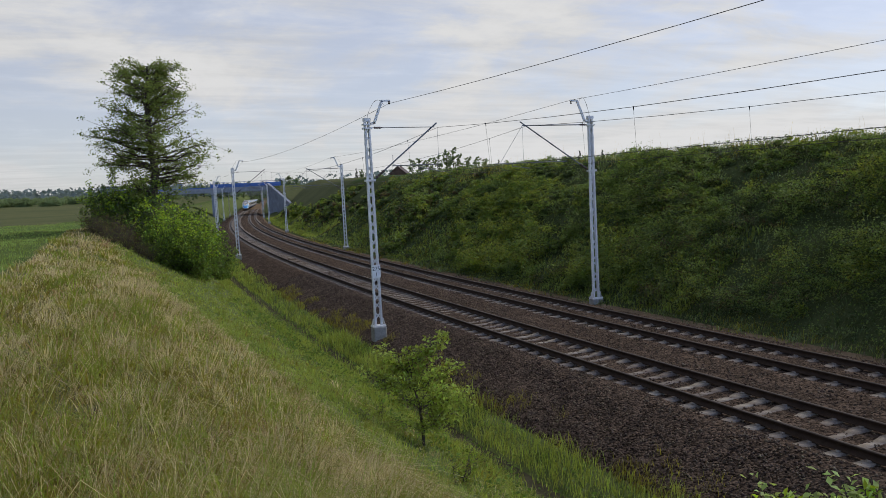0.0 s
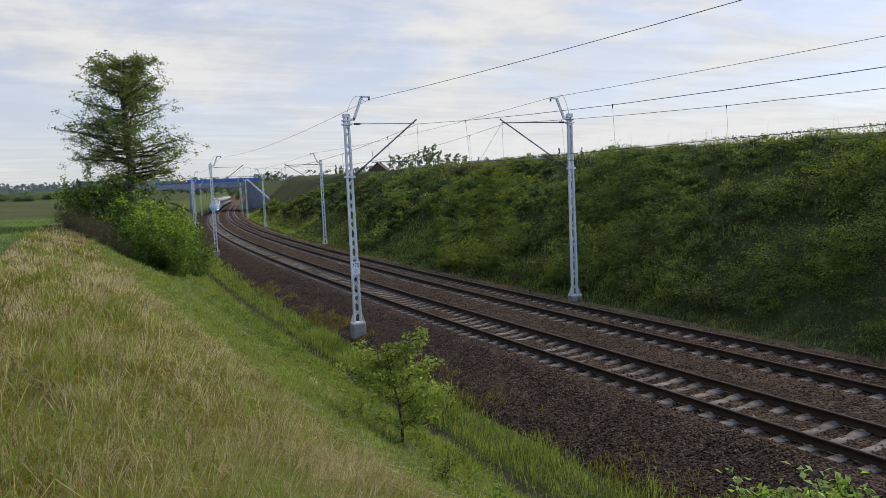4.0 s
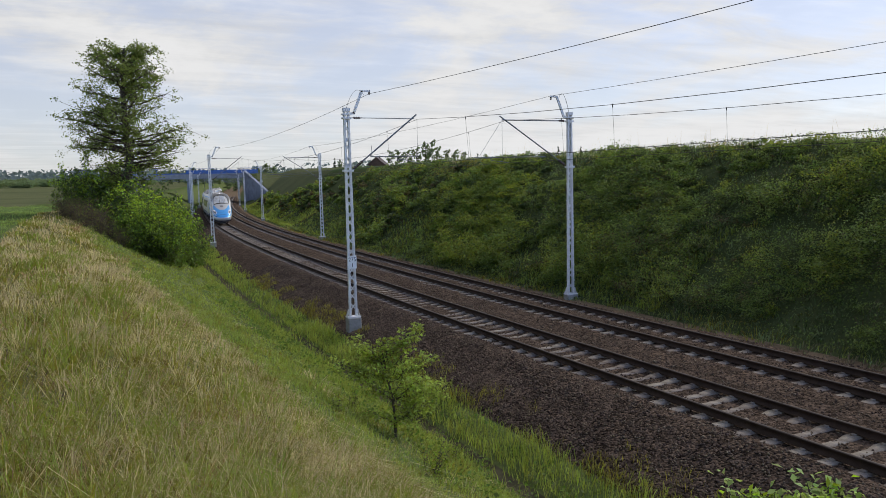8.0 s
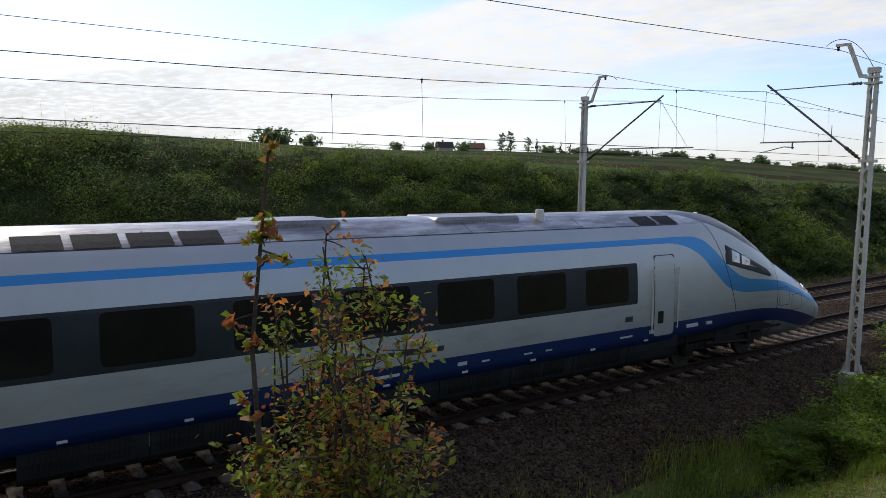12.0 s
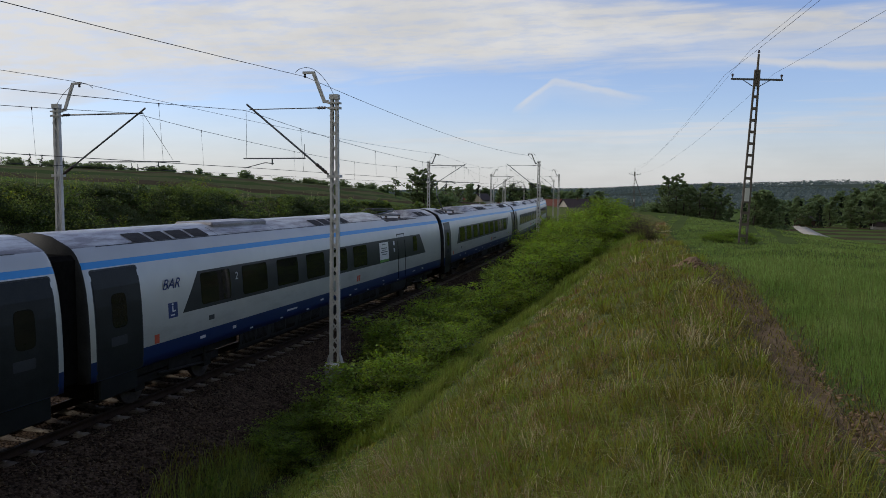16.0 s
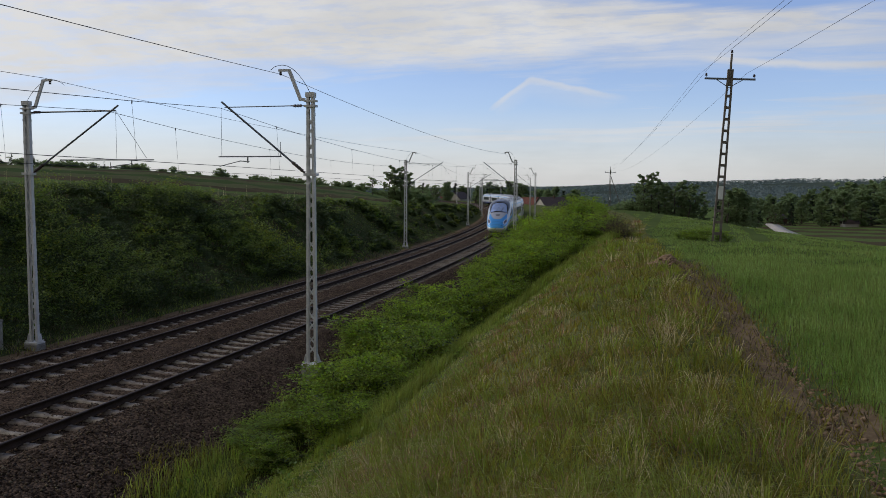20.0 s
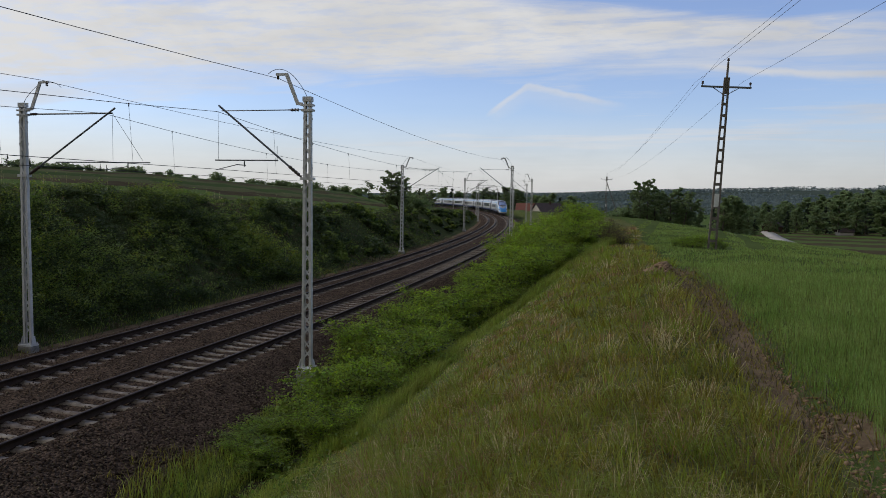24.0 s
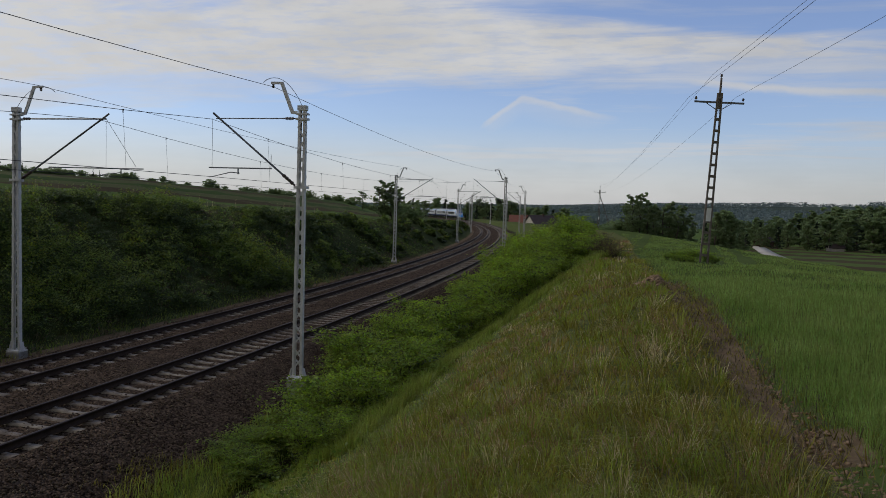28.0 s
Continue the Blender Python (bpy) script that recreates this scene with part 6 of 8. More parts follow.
def sapling_meshes(seed):
    """A young tree, leaning stem and a few long limbs, each with flat sprays of leaves."""
    r = np.random.RandomState(seed)
    stem = np.array([(0.0, 0, -0.2), (0.0, 0, 0.3), (-0.03, 0.02, 0.7), (-0.1, 0.03, 1.05), (-0.16, 0.05, 1.35), (-0.2, 0.04, 1.6)])
    wood, cs, tone = [tube_path(stem, np.array([0.032, 0.028, 0.024, 0.02, 0.015, 0.01]), 7)], [], []
    limbs = ((3, 0.42, -0.1, 2.08, 1.3), (4, 0.3, 0.25, 1.9, 1.0), (4, -0.58, 0.05, 1.9, 0.9), (3, -1.0, -0.12, 1.5, 1.5), (4, -0.6, 0.4, 1.55, 1.3), (3, 0.74, 0.1, 1.5, 1.2), (2, 0.78, -0.2, 1.0, 1.1), (2, 0.3, 0.62, 1.3, 1.1),
             (2, 0.45, -0.6, 1.25, 1.1), (3, -0.3, -0.6, 1.5, 1.0), (1, 0.6, 0.1, 0.6, 1.5), (1, 0.35, -0.4, 0.75, 1.5), (2, -0.55, 0.2, 1.1, 0.8), (1, -0.42, 0.0, 0.52, 0.3), (4, -0.1, 0.1, 1.85, 0.8), (2, 0.5, 0.35, 0.85, 1.0))
    for i, x, y, z, lush in limbs:
        p, rad = branching(stem[i], (x, y, z), 0.011, 6, r, 0.1)
        wood.append(tube_path(p, rad, 5))
        for q in range(int(25 * lush)):
            f = r.uniform(0.25, 1.0)
            k = min(int(f * 5), 4)
            c = p[k] + (p[k + 1] - p[k]) * (f * 5 - k)
            tw = c + r.normal(size=3) * [0.13, 0.13, 0.07] * (1.15 - 0.4 * f)
            pp, rr = branching(c, tw, 0.004, 3, r)
            wood.append(tube_path(pp, rr + 0.0015, 3))
            cs.append(tw + np.clip(r.normal(size=(12, 3)), -1.6, 1.6) * [0.07, 0.07, 0.035])
            tone.append(np.full(12, 1 if r.rand() < 0.1 + 0.2 * (z > 1.4) else 0))
    c = np.concatenate(cs)
    V, F = merge(wood)
    LV, LF = leaf_quads(c, r.uniform(0.6, 1.3, len(c)) * 0.068, r, 0.5)
    return quick("trunk", V, F, M["bark"], True), quick("crown", LV, LF, [M["leaf_young"], M["leaf_olive"]], False, np.concatenate(tone))


def dome_meshes(h, spread, stems, clumps, per, size, seed, mat, mat2, uneven=0.14, deep=0.55):
    """Stems and a closed crown of a broad bush: leaves on twigs near an uneven domed outside."""
    r = np.random.RandomState(seed)
    wood, cs, tone = [], [], []
    for k in range(stems):
        a, lean = r.uniform(0, 6.283), r.rand()**0.5
        tip = np.array([np.cos(a) * spread * lean, np.sin(a) * spread * lean, h * r.uniform(1 - uneven, 1.0) * (1 - 0.4 * lean**3)])
        p, rad = branching((r.normal() * 0.08, r.normal() * 0.08, -0.1), tip, 0.004 + 0.005 * h, 7, r, 0.08)
        wood.append(tube_path(p, rad, 4))
        for q in range(clumps):
            f = 1.0 - deep * r.rand()**1.3
            i = min(int(f * 6), 5)
            c = p[i] + (p[i + 1] - p[i]) * (f * 6 - i)
            tw = c + r.normal(size=3) * [0.09, 0.09, 0.06]
            pp, rr = branching(c, tw, 0.004, 3, r)
            wood.append(tube_path(pp, rr + 0.0015, 3))
            u = r.rand(per, 1)
            cs.append(c + (tw - c) * u * 1.3 + r.normal(size=(per, 3)) * [0.045, 0.045, 0.03])
            tone.append(np.full(per, 1 if r.rand() < 0.3 else 0))
    c = np.concatenate(cs)
    V, F = merge(wood)
    LV, LF = leaf_quads(c, r.uniform(0.6, 1.3, len(c)) * size, r, 0.55)
    return quick("woody_frame", V, F, M["bark"], True), quick("leaves", LV, LF, [mat, mat2], False, np.concatenate(tone))


def plant(name, at, meshes, names, label, category, group="", rz=0.0, scale=1.0):
    ob = thing(name, (0, 0, 0), label, category, group)
    for n, me in zip(names, meshes):
        part(n, me, None, ob)
    ob.matrix_world = pose(*at, 0, 0, rz) @ Matrix.Diagonal((*((scale,) * 3 if isinstance(scale, (int, float)) else scale), 1))
    return ob


def at_bearing(az, dist, sink=0.0):
    """A place on the ground at a bearing (degrees left of +y) and distance from the eye."""
    x, y = -math.sin(radians(az)) * dist, math.cos(radians(az)) * dist
    return x, y, float(land_xy(x, y)) - sink


RNG = np.random.RandomState(11)

# the tall alder and the thicket at its foot
ax, ay, az_ = at_bearing(85.3, 55.0)
plant("alder_tree", (ax, ay, az_), tree_meshes(14.6 - az_, 8.0, 0.33, 3, M["leaf_alder"], 104, 15, 22, 0.14, "layered", 0.056, 0.7), ("trunk", "crown"),
      "tall alder with an open green crown on the bank", "tree", rz=40)
BUSH = [spray_bush(1.9, 1.0, 11, 9, 28, 0.085, 20 + k, M["leaf_hedge"], M["leaf_fresh"], M["leaf_dark"]) for k in range(4)]
THICK = [bush_meshes(3.4, 1.7, 13, 14, 24, 0.17, 40 + k, M["leaf_green"], (M["leaf_fresh"], M["leaf_dark"], M["leaf_fresh"])[k], 0.5, 0.1) for k in range(3)]
BROWN = bush_meshes(2.4, 1.1, 22, 7, 9, 0.085, 50, M["leaf_brown"], M["leaf_olive"], 0.25)
for bz, dist, sc, kind in ((82.9, 46.5, 0.86, 0), (83.2, 45.5, 0.85, 2), (83.6, 46, 0.95, 0), (84.1, 47, 0.95, 2), (82.4, 49, 1.05, 2), (83.1, 49.5, 1.2, 0), (83.8, 50, 1.15, 2), (84.9, 49, 1.0, 0), (84.2, 53.5, 1.25, 1), (85.2, 53, 1.25, 1), (86.2, 54, 1.25, 0),
                           (81.6, 54, 1.0, 1), (82.8, 55, 1.25, 1), (85.9, 57, 1.3, 1), (87.0, 55, 1.2, 2), (88.0, 55, 1.05, 1), (88.7, 57, 0.9, 2), (80.9, 60, 0.7, 0)):
    plant("bush", at_bearing(bz, dist, 0.1), THICK[kind], ("woody_frame", "crown"), "dense green bush at the foot of the alder", "bush", "thicket under the alder", rz=float(RNG.uniform(0, 360)), scale=(sc * 0.95, sc * 0.95, sc * 1.12))
for bz, dist, sc in ((89.3, 53, 0.85), (88.7, 50, 0.75), (88.0, 48, 0.7), (87.2, 46.5, 0.7), (86.4, 45.5, 0.6), (85.8, 45, 0.5), (87.6, 51, 0.9), (86.8, 49, 0.8)):
    plant("brown_bush", at_bearing(bz, dist, 0.1), BROWN, ("woody_frame", "crown"), "brownish twiggy bush with few leaves on the bank", "bush", "thicket under the alder", rz=float(RNG.uniform(0, 360)), scale=sc)

# young tree by the ditch
sx, sy, sz = at_bearing(66.5, 14.3)
plant("sapling", (sx, sy, sz), sapling_meshes(12), ("trunk", "crown"), "young green tree with forked tops beside the ditch", "tree", rz=66.5, scale=1.08)
SHOOT = bush_meshes(1.0, 0.35, 6, 8, 9, 0.055, 53, M["leaf_olive"], M["leaf_fresh"], 0.5, 0.2)
for bz, dist, sc in ((63.5, 11.6, 0.85), (69.8, 15.2, 0.6), (62.0, 14.8, 0.55), (71.0, 13.0, 0.5)):
    plant("seedling", at_bearing(bz, dist, 0.03), SHOOT, ("woody_frame", "leaves"), "small yellow-green seedling in the grass", "plant", "seedlings by the ditch", rz=bz * 11, scale=sc)

# near bushes below the viewer
for k, (wx, wy, wh, wide, stems) in enumerate(((-2.76, 4.0, 2.3, 0.36, 44), (-3.36, 4.05, 1.98, 0.36, 34), (-3.02, 3.92, 2.08, 0.34, 34), (-2.5, 3.95, 2.22, 0.26, 24), (-2.2, 4.1, 2.24, 0.24, 22), (-2.06, 4.12, 2.5, 0.12, 7))):
    plant("leafy_bush", (wx, wy, float(land_xy(wx, wy)) - 0.05), dome_meshes(wh, wide, stems, 14, 15, 0.058, 61 + k, M["leaf_pale"], M["leaf_fresh"]), ("woody_frame", "crown"),
          "light green leafy bush on the bank slope", "bush", "bushes on the bank slope", rz=30.0 * k)
FEATHER = bush_meshes(2.4, 0.12, 6, 44, 12, 0.034, 64, M["leaf_fresh"], M["leaf_olive"], 0.4, 0.5)
for wx, wy, wh in ((-3.34, 4.08, 2.22), (-3.26, 4.1, 2.14), (-3.08, 4.0, 2.27), (-3.02, 4.05, 2.15), (-2.9, 4.05, 2.3), (-2.7, 4.05, 2.6), (-3.55, 4.15, 1.95)):
    plant("tall_weed", (wx, wy, float(land_xy(wx, wy)) - 0.05), FEATHER, ("woody_frame", "crown"), "tall feathery green weed among bushes", "plant", "weeds on the bank", rz=wh * 100, scale=wh / 2.4)
plant("rusty_shrub", (1.74, 3.5, float(land_xy(1.74, 3.5)) - 0.05), dome_meshes(3.5, 0.62, 56, 24, 9, 0.047, 66, M["leaf_olive"], M["leaf_rust"], 0.38, 0.75), ("woody_frame", "crown"),
      "slender shrub with yellow-green and rusty red young leaves", "bush")
plant("rusty_shoot", (1.27, 3.33, float(land_xy(1.27, 3.33)) - 0.05), bush_meshes(4.45, 0.2, 2, 30, 9, 0.066, 71, M["leaf_olive"], M["leaf_rust"], 0.6, 0.45), ("woody_frame", "crown"),
      "tall thin shoot with rusty red leaf tips", "bush")

# hedge of bushes on the foot of the bank, climbing it farther on
HEDGE_AZ = [-91, -87.8, -86.4, -85.0, -83.8, -82.0, -80.4, -79.5, -78.3, -75.3, -73.3, -71.0, -66.6, -64.7, -63.9, -62.4, -59.5]
HEDGE_EL = [-3.4, -2.8, -1.8, -0.8, -0.25, -0.42, -1.0, -2.0, -4.1, -6.0, -6.8, -8.4, -9.3, -11.3, -13.6, -14.9, -18.9]
for k in range(210):
    s = 14.0 + 61 * (k / 210.0)**1.2 + RNG.uniform(-0.5, 0.5)
    lo, hi = float(np.interp(s, [12, 16, 22, 32], [-4.3, -3.4, -3.3, -3.9])), float(np.interp(s, [12, 15.5, 18, 21, 24, 26.5, 30, 34, 38, 50, 76], [-6.6, -7.1, -7.1, -6.9, -6.6, -6.7, -8.2, -10.1, -10.8, -11.7, -12.5]))
    o = RNG.uniform(hi, lo)
    x, y, _ = on_line(s, o)
    z = float(land(s, o))
    if o > -4.6 and abs(s - 19.6) < 1.4:   # clear of the mast's foot
        continue
    el = float(np.interp(math.degrees(math.atan2(-float(x), float(y))), HEDGE_AZ, HEDGE_EL))
    room = EYE[2] + math.hypot(float(x), float(y)) * math.tan(radians(el)) - z
    most = float(np.interp(s, [12, 18, 26, 34, 44, 60], [1.3, 2.05, 2.1, 2.3, 3.2, 3.6]))
    tall = float(np.clip(room, 0.5, most) * RNG.uniform(0.5, 1.02)) / 1.75
    tall *= float(np.interp(o - hi, [0.0, 1.2], [0.7, 1.0]))
    wide = float(np.clip(tall * 1.15, 0.7, 1.4) * RNG.uniform(0.85, 1.2))
    plant("bush", (float(x), float(y), z - 0.05), BUSH[k % 4], ("woody_frame", "crown"), "leafy green bush in a hedge along the bank foot", "bush", "hedge along the bank", rz=float(RNG.uniform(0, 360)), scale=(wide, wide, tall))
for s, o, sc in ((18.7, -3.9, 0.36), (19.2, -4.3, 0.42), (19.7, -3.75, 0.3), (20.1, -4.2, 0.42), (20.7, -3.8, 0.38), (19.4, -3.55, 0.26), (18.4, -4.4, 0.4)):
    x, y, _ = on_line(s, o)
    plant("bush", (float(x), float(y), float(land(s, o)) - 0.02), BUSH[int(s * 10) % 4], ("woody_frame", "crown"), "low leafy sprouts round a mast foot", "bush", "hedge along the bank", rz=s * 77, scale=sc)
for bz, dist, sc in ((-86.2, 41, 0.7), (-87.0, 39, 0.6), (-86.6, 44, 0.75), (-87.6, 38, 0.5), (-85.4, 43, 0.9), (-84.8, 40, 0.75)):
    plant("brown_bush", at_bearing(bz, dist, 0.1), BROWN, ("woody_frame", "crown"), "brownish twiggy bush with few leaves on the bank", "bush", "hedge along the bank", rz=float(RNG.uniform(0, 360)), scale=sc)


# ---- grass ----
def blades(x, y, z, h, w, lean, r, wind=(0.35, 0.1)):
    """Bent tapering blades: two quads each."""
    n = len(x)
    a = r.uniform(0, 6.283, n)
    d = np.stack([np.cos(a) * lean + wind[0] * lean, np.sin(a) * lean + wind[1] * lean, np.zeros(n)], -1)
    fa = r.uniform(0, 6.283, n)
    side = np.stack([np.cos(fa), np.sin(fa), np.zeros(n)], -1) * (w / 2)[:, None]
    b = np.stack([x, y, z - 0.03], -1)
    m = b + d * (h * 0.35)[:, None] + np.array([0, 0, 1.0]) * (h * 0.6)[:, None]
    t = b + d * h[:, None] + np.array([0, 0, 1.0]) * (h * np.clip(1.0 - 0.45 * lean, 0.3, 1))[:, None]
    V = np.stack([b - side, b + side, m + side * 0.7, m - side * 0.7, t + side * 0.12, t - side * 0.12], 1).reshape(-1, 3)
    k = 6 * np.arange(n)[:, None]
    F = np.concatenate([k + [0, 1, 2, 3], k + [3, 2, 4, 5]], 0)
    # keep each blade's faces together
    F = np.stack([F[:n], F[n:]], 1).reshape(-1, 4)
    return V, F


def stuff(name, V, F, mat, label, category):
    tagged(part(name, quick(name, V, F, mat), None), label, category, kind="stuff")


def around_eye(n, r, rmin, rmax, sectors, power=1.0):
    """Places about the eye, thinning out with distance."""
    u = r.rand(n)
    d = rmin * (rmax / rmin)**(u**power)
    k = r.randint(0, len(sectors), n)
    a0, a1 = np.array([q[0] for q in sectors])[k], np.array([q[1] for q in sectors])[k]
    a = np.radians(a0 + (a1 - a0) * r.rand(n))
    return -np.sin(a) * d, np.cos(a) * d, d


VIEWS = [(30, 98), (-108, -40)]


def tussocks(n, r, reach, keep, sectors=VIEWS):
    """Centres of grass tufts on the near bank, thinning out with distance."""
    x, y, d = around_eye(n, r, 1.3, reach, sectors, 0.75)
    s, o = to_line(x, y)
    ok = (o < np.where((x > 0) & (s < 18), -4.3, -5.7)) & (o > crop_edge(s) + np.where((s > 0) & (s < 20), 0.55, 0.1)) & keep(x, y, s, o, r.rand(n))
    return x[ok], y[ok], d[ok]


def tuft_blades(x, y, d, r, per, hh, ww, spread):
    """Blades splaying out from each tuft, all leaning a little the same way."""
    n = len(x)
    i = np.repeat(np.arange(n), per)
    m = len(i)
    rad = r.uniform(*spread, n) * np.clip((d / 6)**0.35, 0.8, 2.0)
    a, q = r.uniform(0, 6.283, m), np.sqrt(r.rand(m))
    bx, by = x[i] + np.cos(a) * q * rad[i] * 0.55, y[i] + np.sin(a) * q * rad[i] * 0.55
    h = (r.uniform(*hh, n) * np.clip(0.85 + 0.5 * wave(x, y, 0.9, 31), 0.5, 1.4))[i] * r.uniform(0.55, 1.1, m)
    w = r.uniform(*ww, m) * np.clip((d[i] / 5)**0.8, 0.7, 7) * 0.88
    lean = q * r.uniform(0.5, 1.6, m) + 0.2
    sway = r.normal(size=(n, 2))[i] * 0.25 + [0.32, 0.12]
    dx, dy = np.cos(a) * lean + sway[:, 0], np.sin(a) * lean + sway[:, 1]
    b = np.stack([bx, by, land_xy(bx, by) - 0.03], -1)
    fa = r.uniform(0, 6.283, m)
    side = np.stack([np.cos(fa), np.sin(fa), np.zeros(m)], -1) * (w / 2)[:, None]
    drop = np.clip(1.0 - 0.45 * np.hypot(dx, dy), 0.3, 1)
    dv = np.stack([dx, dy, np.zeros(m)], -1) * h[:, None]
    up = np.array([0, 0, 1.0])
    mid, tip = b + dv * 0.33 + up * (h * 0.62)[:, None], b + dv * 0.95 + up * (h * drop)[:, None]
    V = np.stack([b - side, b + side, mid + side * 0.75, mid - side * 0.75, tip + side * 0.1, tip - side * 0.1], 1).reshape(-1, 3)
    k = 6 * np.arange(m)[:, None]
    return V, np.stack([k + [0, 1, 2, 3], k + [3, 2, 4, 5]], 1).reshape(-1, 4)


def tram(x, y):
    """Wheel tracks through the crop: two pairs of bare lines."""
    out = np.zeros(len(x), bool)
    for (x0, y0), (x1, y1) in (((36, -3.0), (84, -6.4)), ((36, -4.6), (84, -8.2)), ((50, 2.1), (98, 1.5)), ((50, 0.7), (98, -0.1))):
        t = (x - x0) / (x1 - x0)
        out |= (np.abs(y - (y0 + (y1 - y0) * t)) < 0.42) & (t > 0) & (t < 1.05)
    return out


def build_grass():
    patch = lambda x, y: wave(x, y, 0.5, 33) + 0.6 * wave(x, y, 1.7, 34)  # noqa: E731
    ridge = lambda o, a, b: np.interp(o, [a - 1.2, a, b, b + 1.2], [0, 1, 1, 0])  # noqa: E731
    dry = lambda x, y, s, o: np.clip((sward_edge(s) + 0.45 * wave(x, y, 0.8, 35) - o) / 0.7, -1, 1)  # noqa: E731
    kinds = (
        # name, material, label, tufts, blades each, heights, widths, spread, where
        ("bank_grass", "grass_green", "tall green grass in tufts on the bank", 5200, 24, (0.24, 0.54), (0.005, 0.010), (0.10, 0.26), lambda x, y, s, o, q: (dry(x, y, s, o) > 0) & (q < np.where(x < 0, np.where((patch(x, y) < 0.1) | (o < sward_edge(s) - 1.7), 0.95, 0.25), 0.85)), 22),
        ("olive_bank_grass", "grass_olive", "olive green grass in tufts on the bank", 4200, 24, (0.24, 0.52), (0.005, 0.0095), (0.10, 0.26), lambda x, y, s, o, q: (dry(x, y, s, o) > -0.3) & (q < np.where(patch(x, y) > -0.3, 0.9, 0.45)), 26),
        ("dry_bank_grass", "straw", "dry straw-coloured grass in tufts on the bank", 9000, 26, (0.24, 0.52), (0.0034, 0.0064), (0.12, 0.3), lambda x, y, s, o, q: (dry(x, y, s, o) > -0.6) & (q < np.where(x < 0, np.where(patch(x, y) > -0.2, 1.0, 0.5) * np.interp(sward_edge(s) - o, [-0.5, 0.2, 1.5, 2.7], [0.5, 1.0, 0.78, 0.36]), 0.1)), 23),
        ("russet_bank_grass", "russet", "reddish dry grass in tufts on the bank", 5000, 24, (0.22, 0.44), (0.004, 0.007), (0.10, 0.24), lambda x, y, s, o, q: (dry(x, y, s, o) > -0.5) & (q < np.where(x > 0, np.interp(sward_edge(s) - o, [-0.5, 0.0, 1.5, 3.0], [0.6, 1.0, 0.75, 0.3]), 0.1)), 24),
        ("dead_bank_grass", "grass_dead", "dead brown grass matted on the bank", 2600, 22, (0.12, 0.26), (0.006, 0.010), (0.14, 0.3), lambda x, y, s, o, q: (dry(x, y, s, o) > -0.2) & (q < np.where(patch(x, y) > 0.0, 0.6, 0.12) * np.where(x > 0, 0.7, 1.0)), 25),
        ("lush_bank_grass", "grass_fresh", "lush yellow-green tussocks on the bank", 2200, 26, (0.3, 0.58), (0.005, 0.009), (0.16, 0.34), lambda x, y, s, o, q: (dry(x, y, s, o) > 0.2) & (q < np.where((patch(x, y) < -0.35) | (wave(x, y, 0.7, 48) > 0.75), 1.0, 0.08) * np.where(x > 0, 1.0, 0.5)), 20),
        ("foot_grass", "grass_fresh", "fresh green grass on the lower bank", 7600, 20, (0.14, 0.34), (0.006, 0.011), (0.12, 0.3), lambda x, y, s, o, q: (dry(x, y, s, o) < 0.25) & ((patch(x, y) < 0.5) | (q < 0.4)), 27),
        ("foot_grass_olive", "grass_olive", "olive grass on the lower bank", 3200, 18, (0.12, 0.3), (0.006, 0.010), (0.12, 0.28), lambda x, y, s, o, q: (dry(x, y, s, o) < 0.2) & ((patch(x, y) > -0.1) | (q < 0.4)), 28),
        ("foot_straw", "straw", "pale dry stalks among the green of the lower bank", 4200, 14, (0.14, 0.34), (0.004, 0.007), (0.12, 0.3), lambda x, y, s, o, q: (dry(x, y, s, o) < 0.1) & (q < np.where(patch(x, y) > 0.0, 1.0, 0.35) * np.interp(o - sward_edge(s), [0, 1.5, 4], [1.0, 0.7, 0.25]) * np.where((s > -17) & (s < -3), 1.0, 0.55)), 29),
    )
    for name, mat, label, n, per, hh, ww, spread, keep, seed in kinds:
        r = np.random.RandomState(seed)
        x, y, d = tussocks(n, r, 62, keep)
        stuff(name, *tuft_blades(x, y, d, r, per, hh, ww, spread), M[mat], label, "grass")
    # single long bents above the tufts
    r = np.random.RandomState(21)
    x, y, d = tussocks(5200, r, 30, lambda x, y, s, o, q: (o < sward_edge(s)) & (q < np.where(x > 0, 0.3, 1.0)))
    stuff("grass_bents", *tuft_blades(x, y, d, r, 4, (0.45, 0.7), (0.0028, 0.0045), (0.12, 0.3)), M["straw"], "long pale grass stalks over the bank", "grass")
    # the bank right below the viewer
    x, y, d = tussocks(900, r, 9, lambda x, y, s, o, q: q < 1.0, [(-40, 30)])
    stuff("green_bank_tufts", *tuft_blades(x, y, d, r, 22, (0.26, 0.5), (0.005, 0.010), (0.12, 0.3)), M["grass_green"], "green grass in tufts on the upper bank", "grass")
    # ground cover between the tufts
    n = 125000
    x, y, d = around_eye(n, r, 1.1, 70, VIEWS, 0.75)
    s, o = to_line(x, y)
    ok = (o < -5.6) & (o > crop_edge(s) + np.where((s > 0) & (s < 20), 0.34, 0.0))
    x, y, d, s, o = x[ok], y[ok], d[ok], s[ok], o[ok]
    low = o > sward_edge(s) + 0.3 * wave(x, y, 0.9, 18)
    for name, mat, k, label in (("short_grass", "grass_olive", ~low, "short olive grass between the tufts"), ("short_foot_grass", "grass_fresh", low, "short fresh grass on the lower bank")):
        m = int(k.sum())
        stuff(name, *blades(x[k], y[k], land(s[k], o[k]), r.uniform(0.08, 0.22, m), r.uniform(0.007, 0.013, m) * np.clip((d[k] / 5.0)**0.75, 0.7, 7), r.uniform(0.2, 1.0, m), r), M[mat], label, "grass")
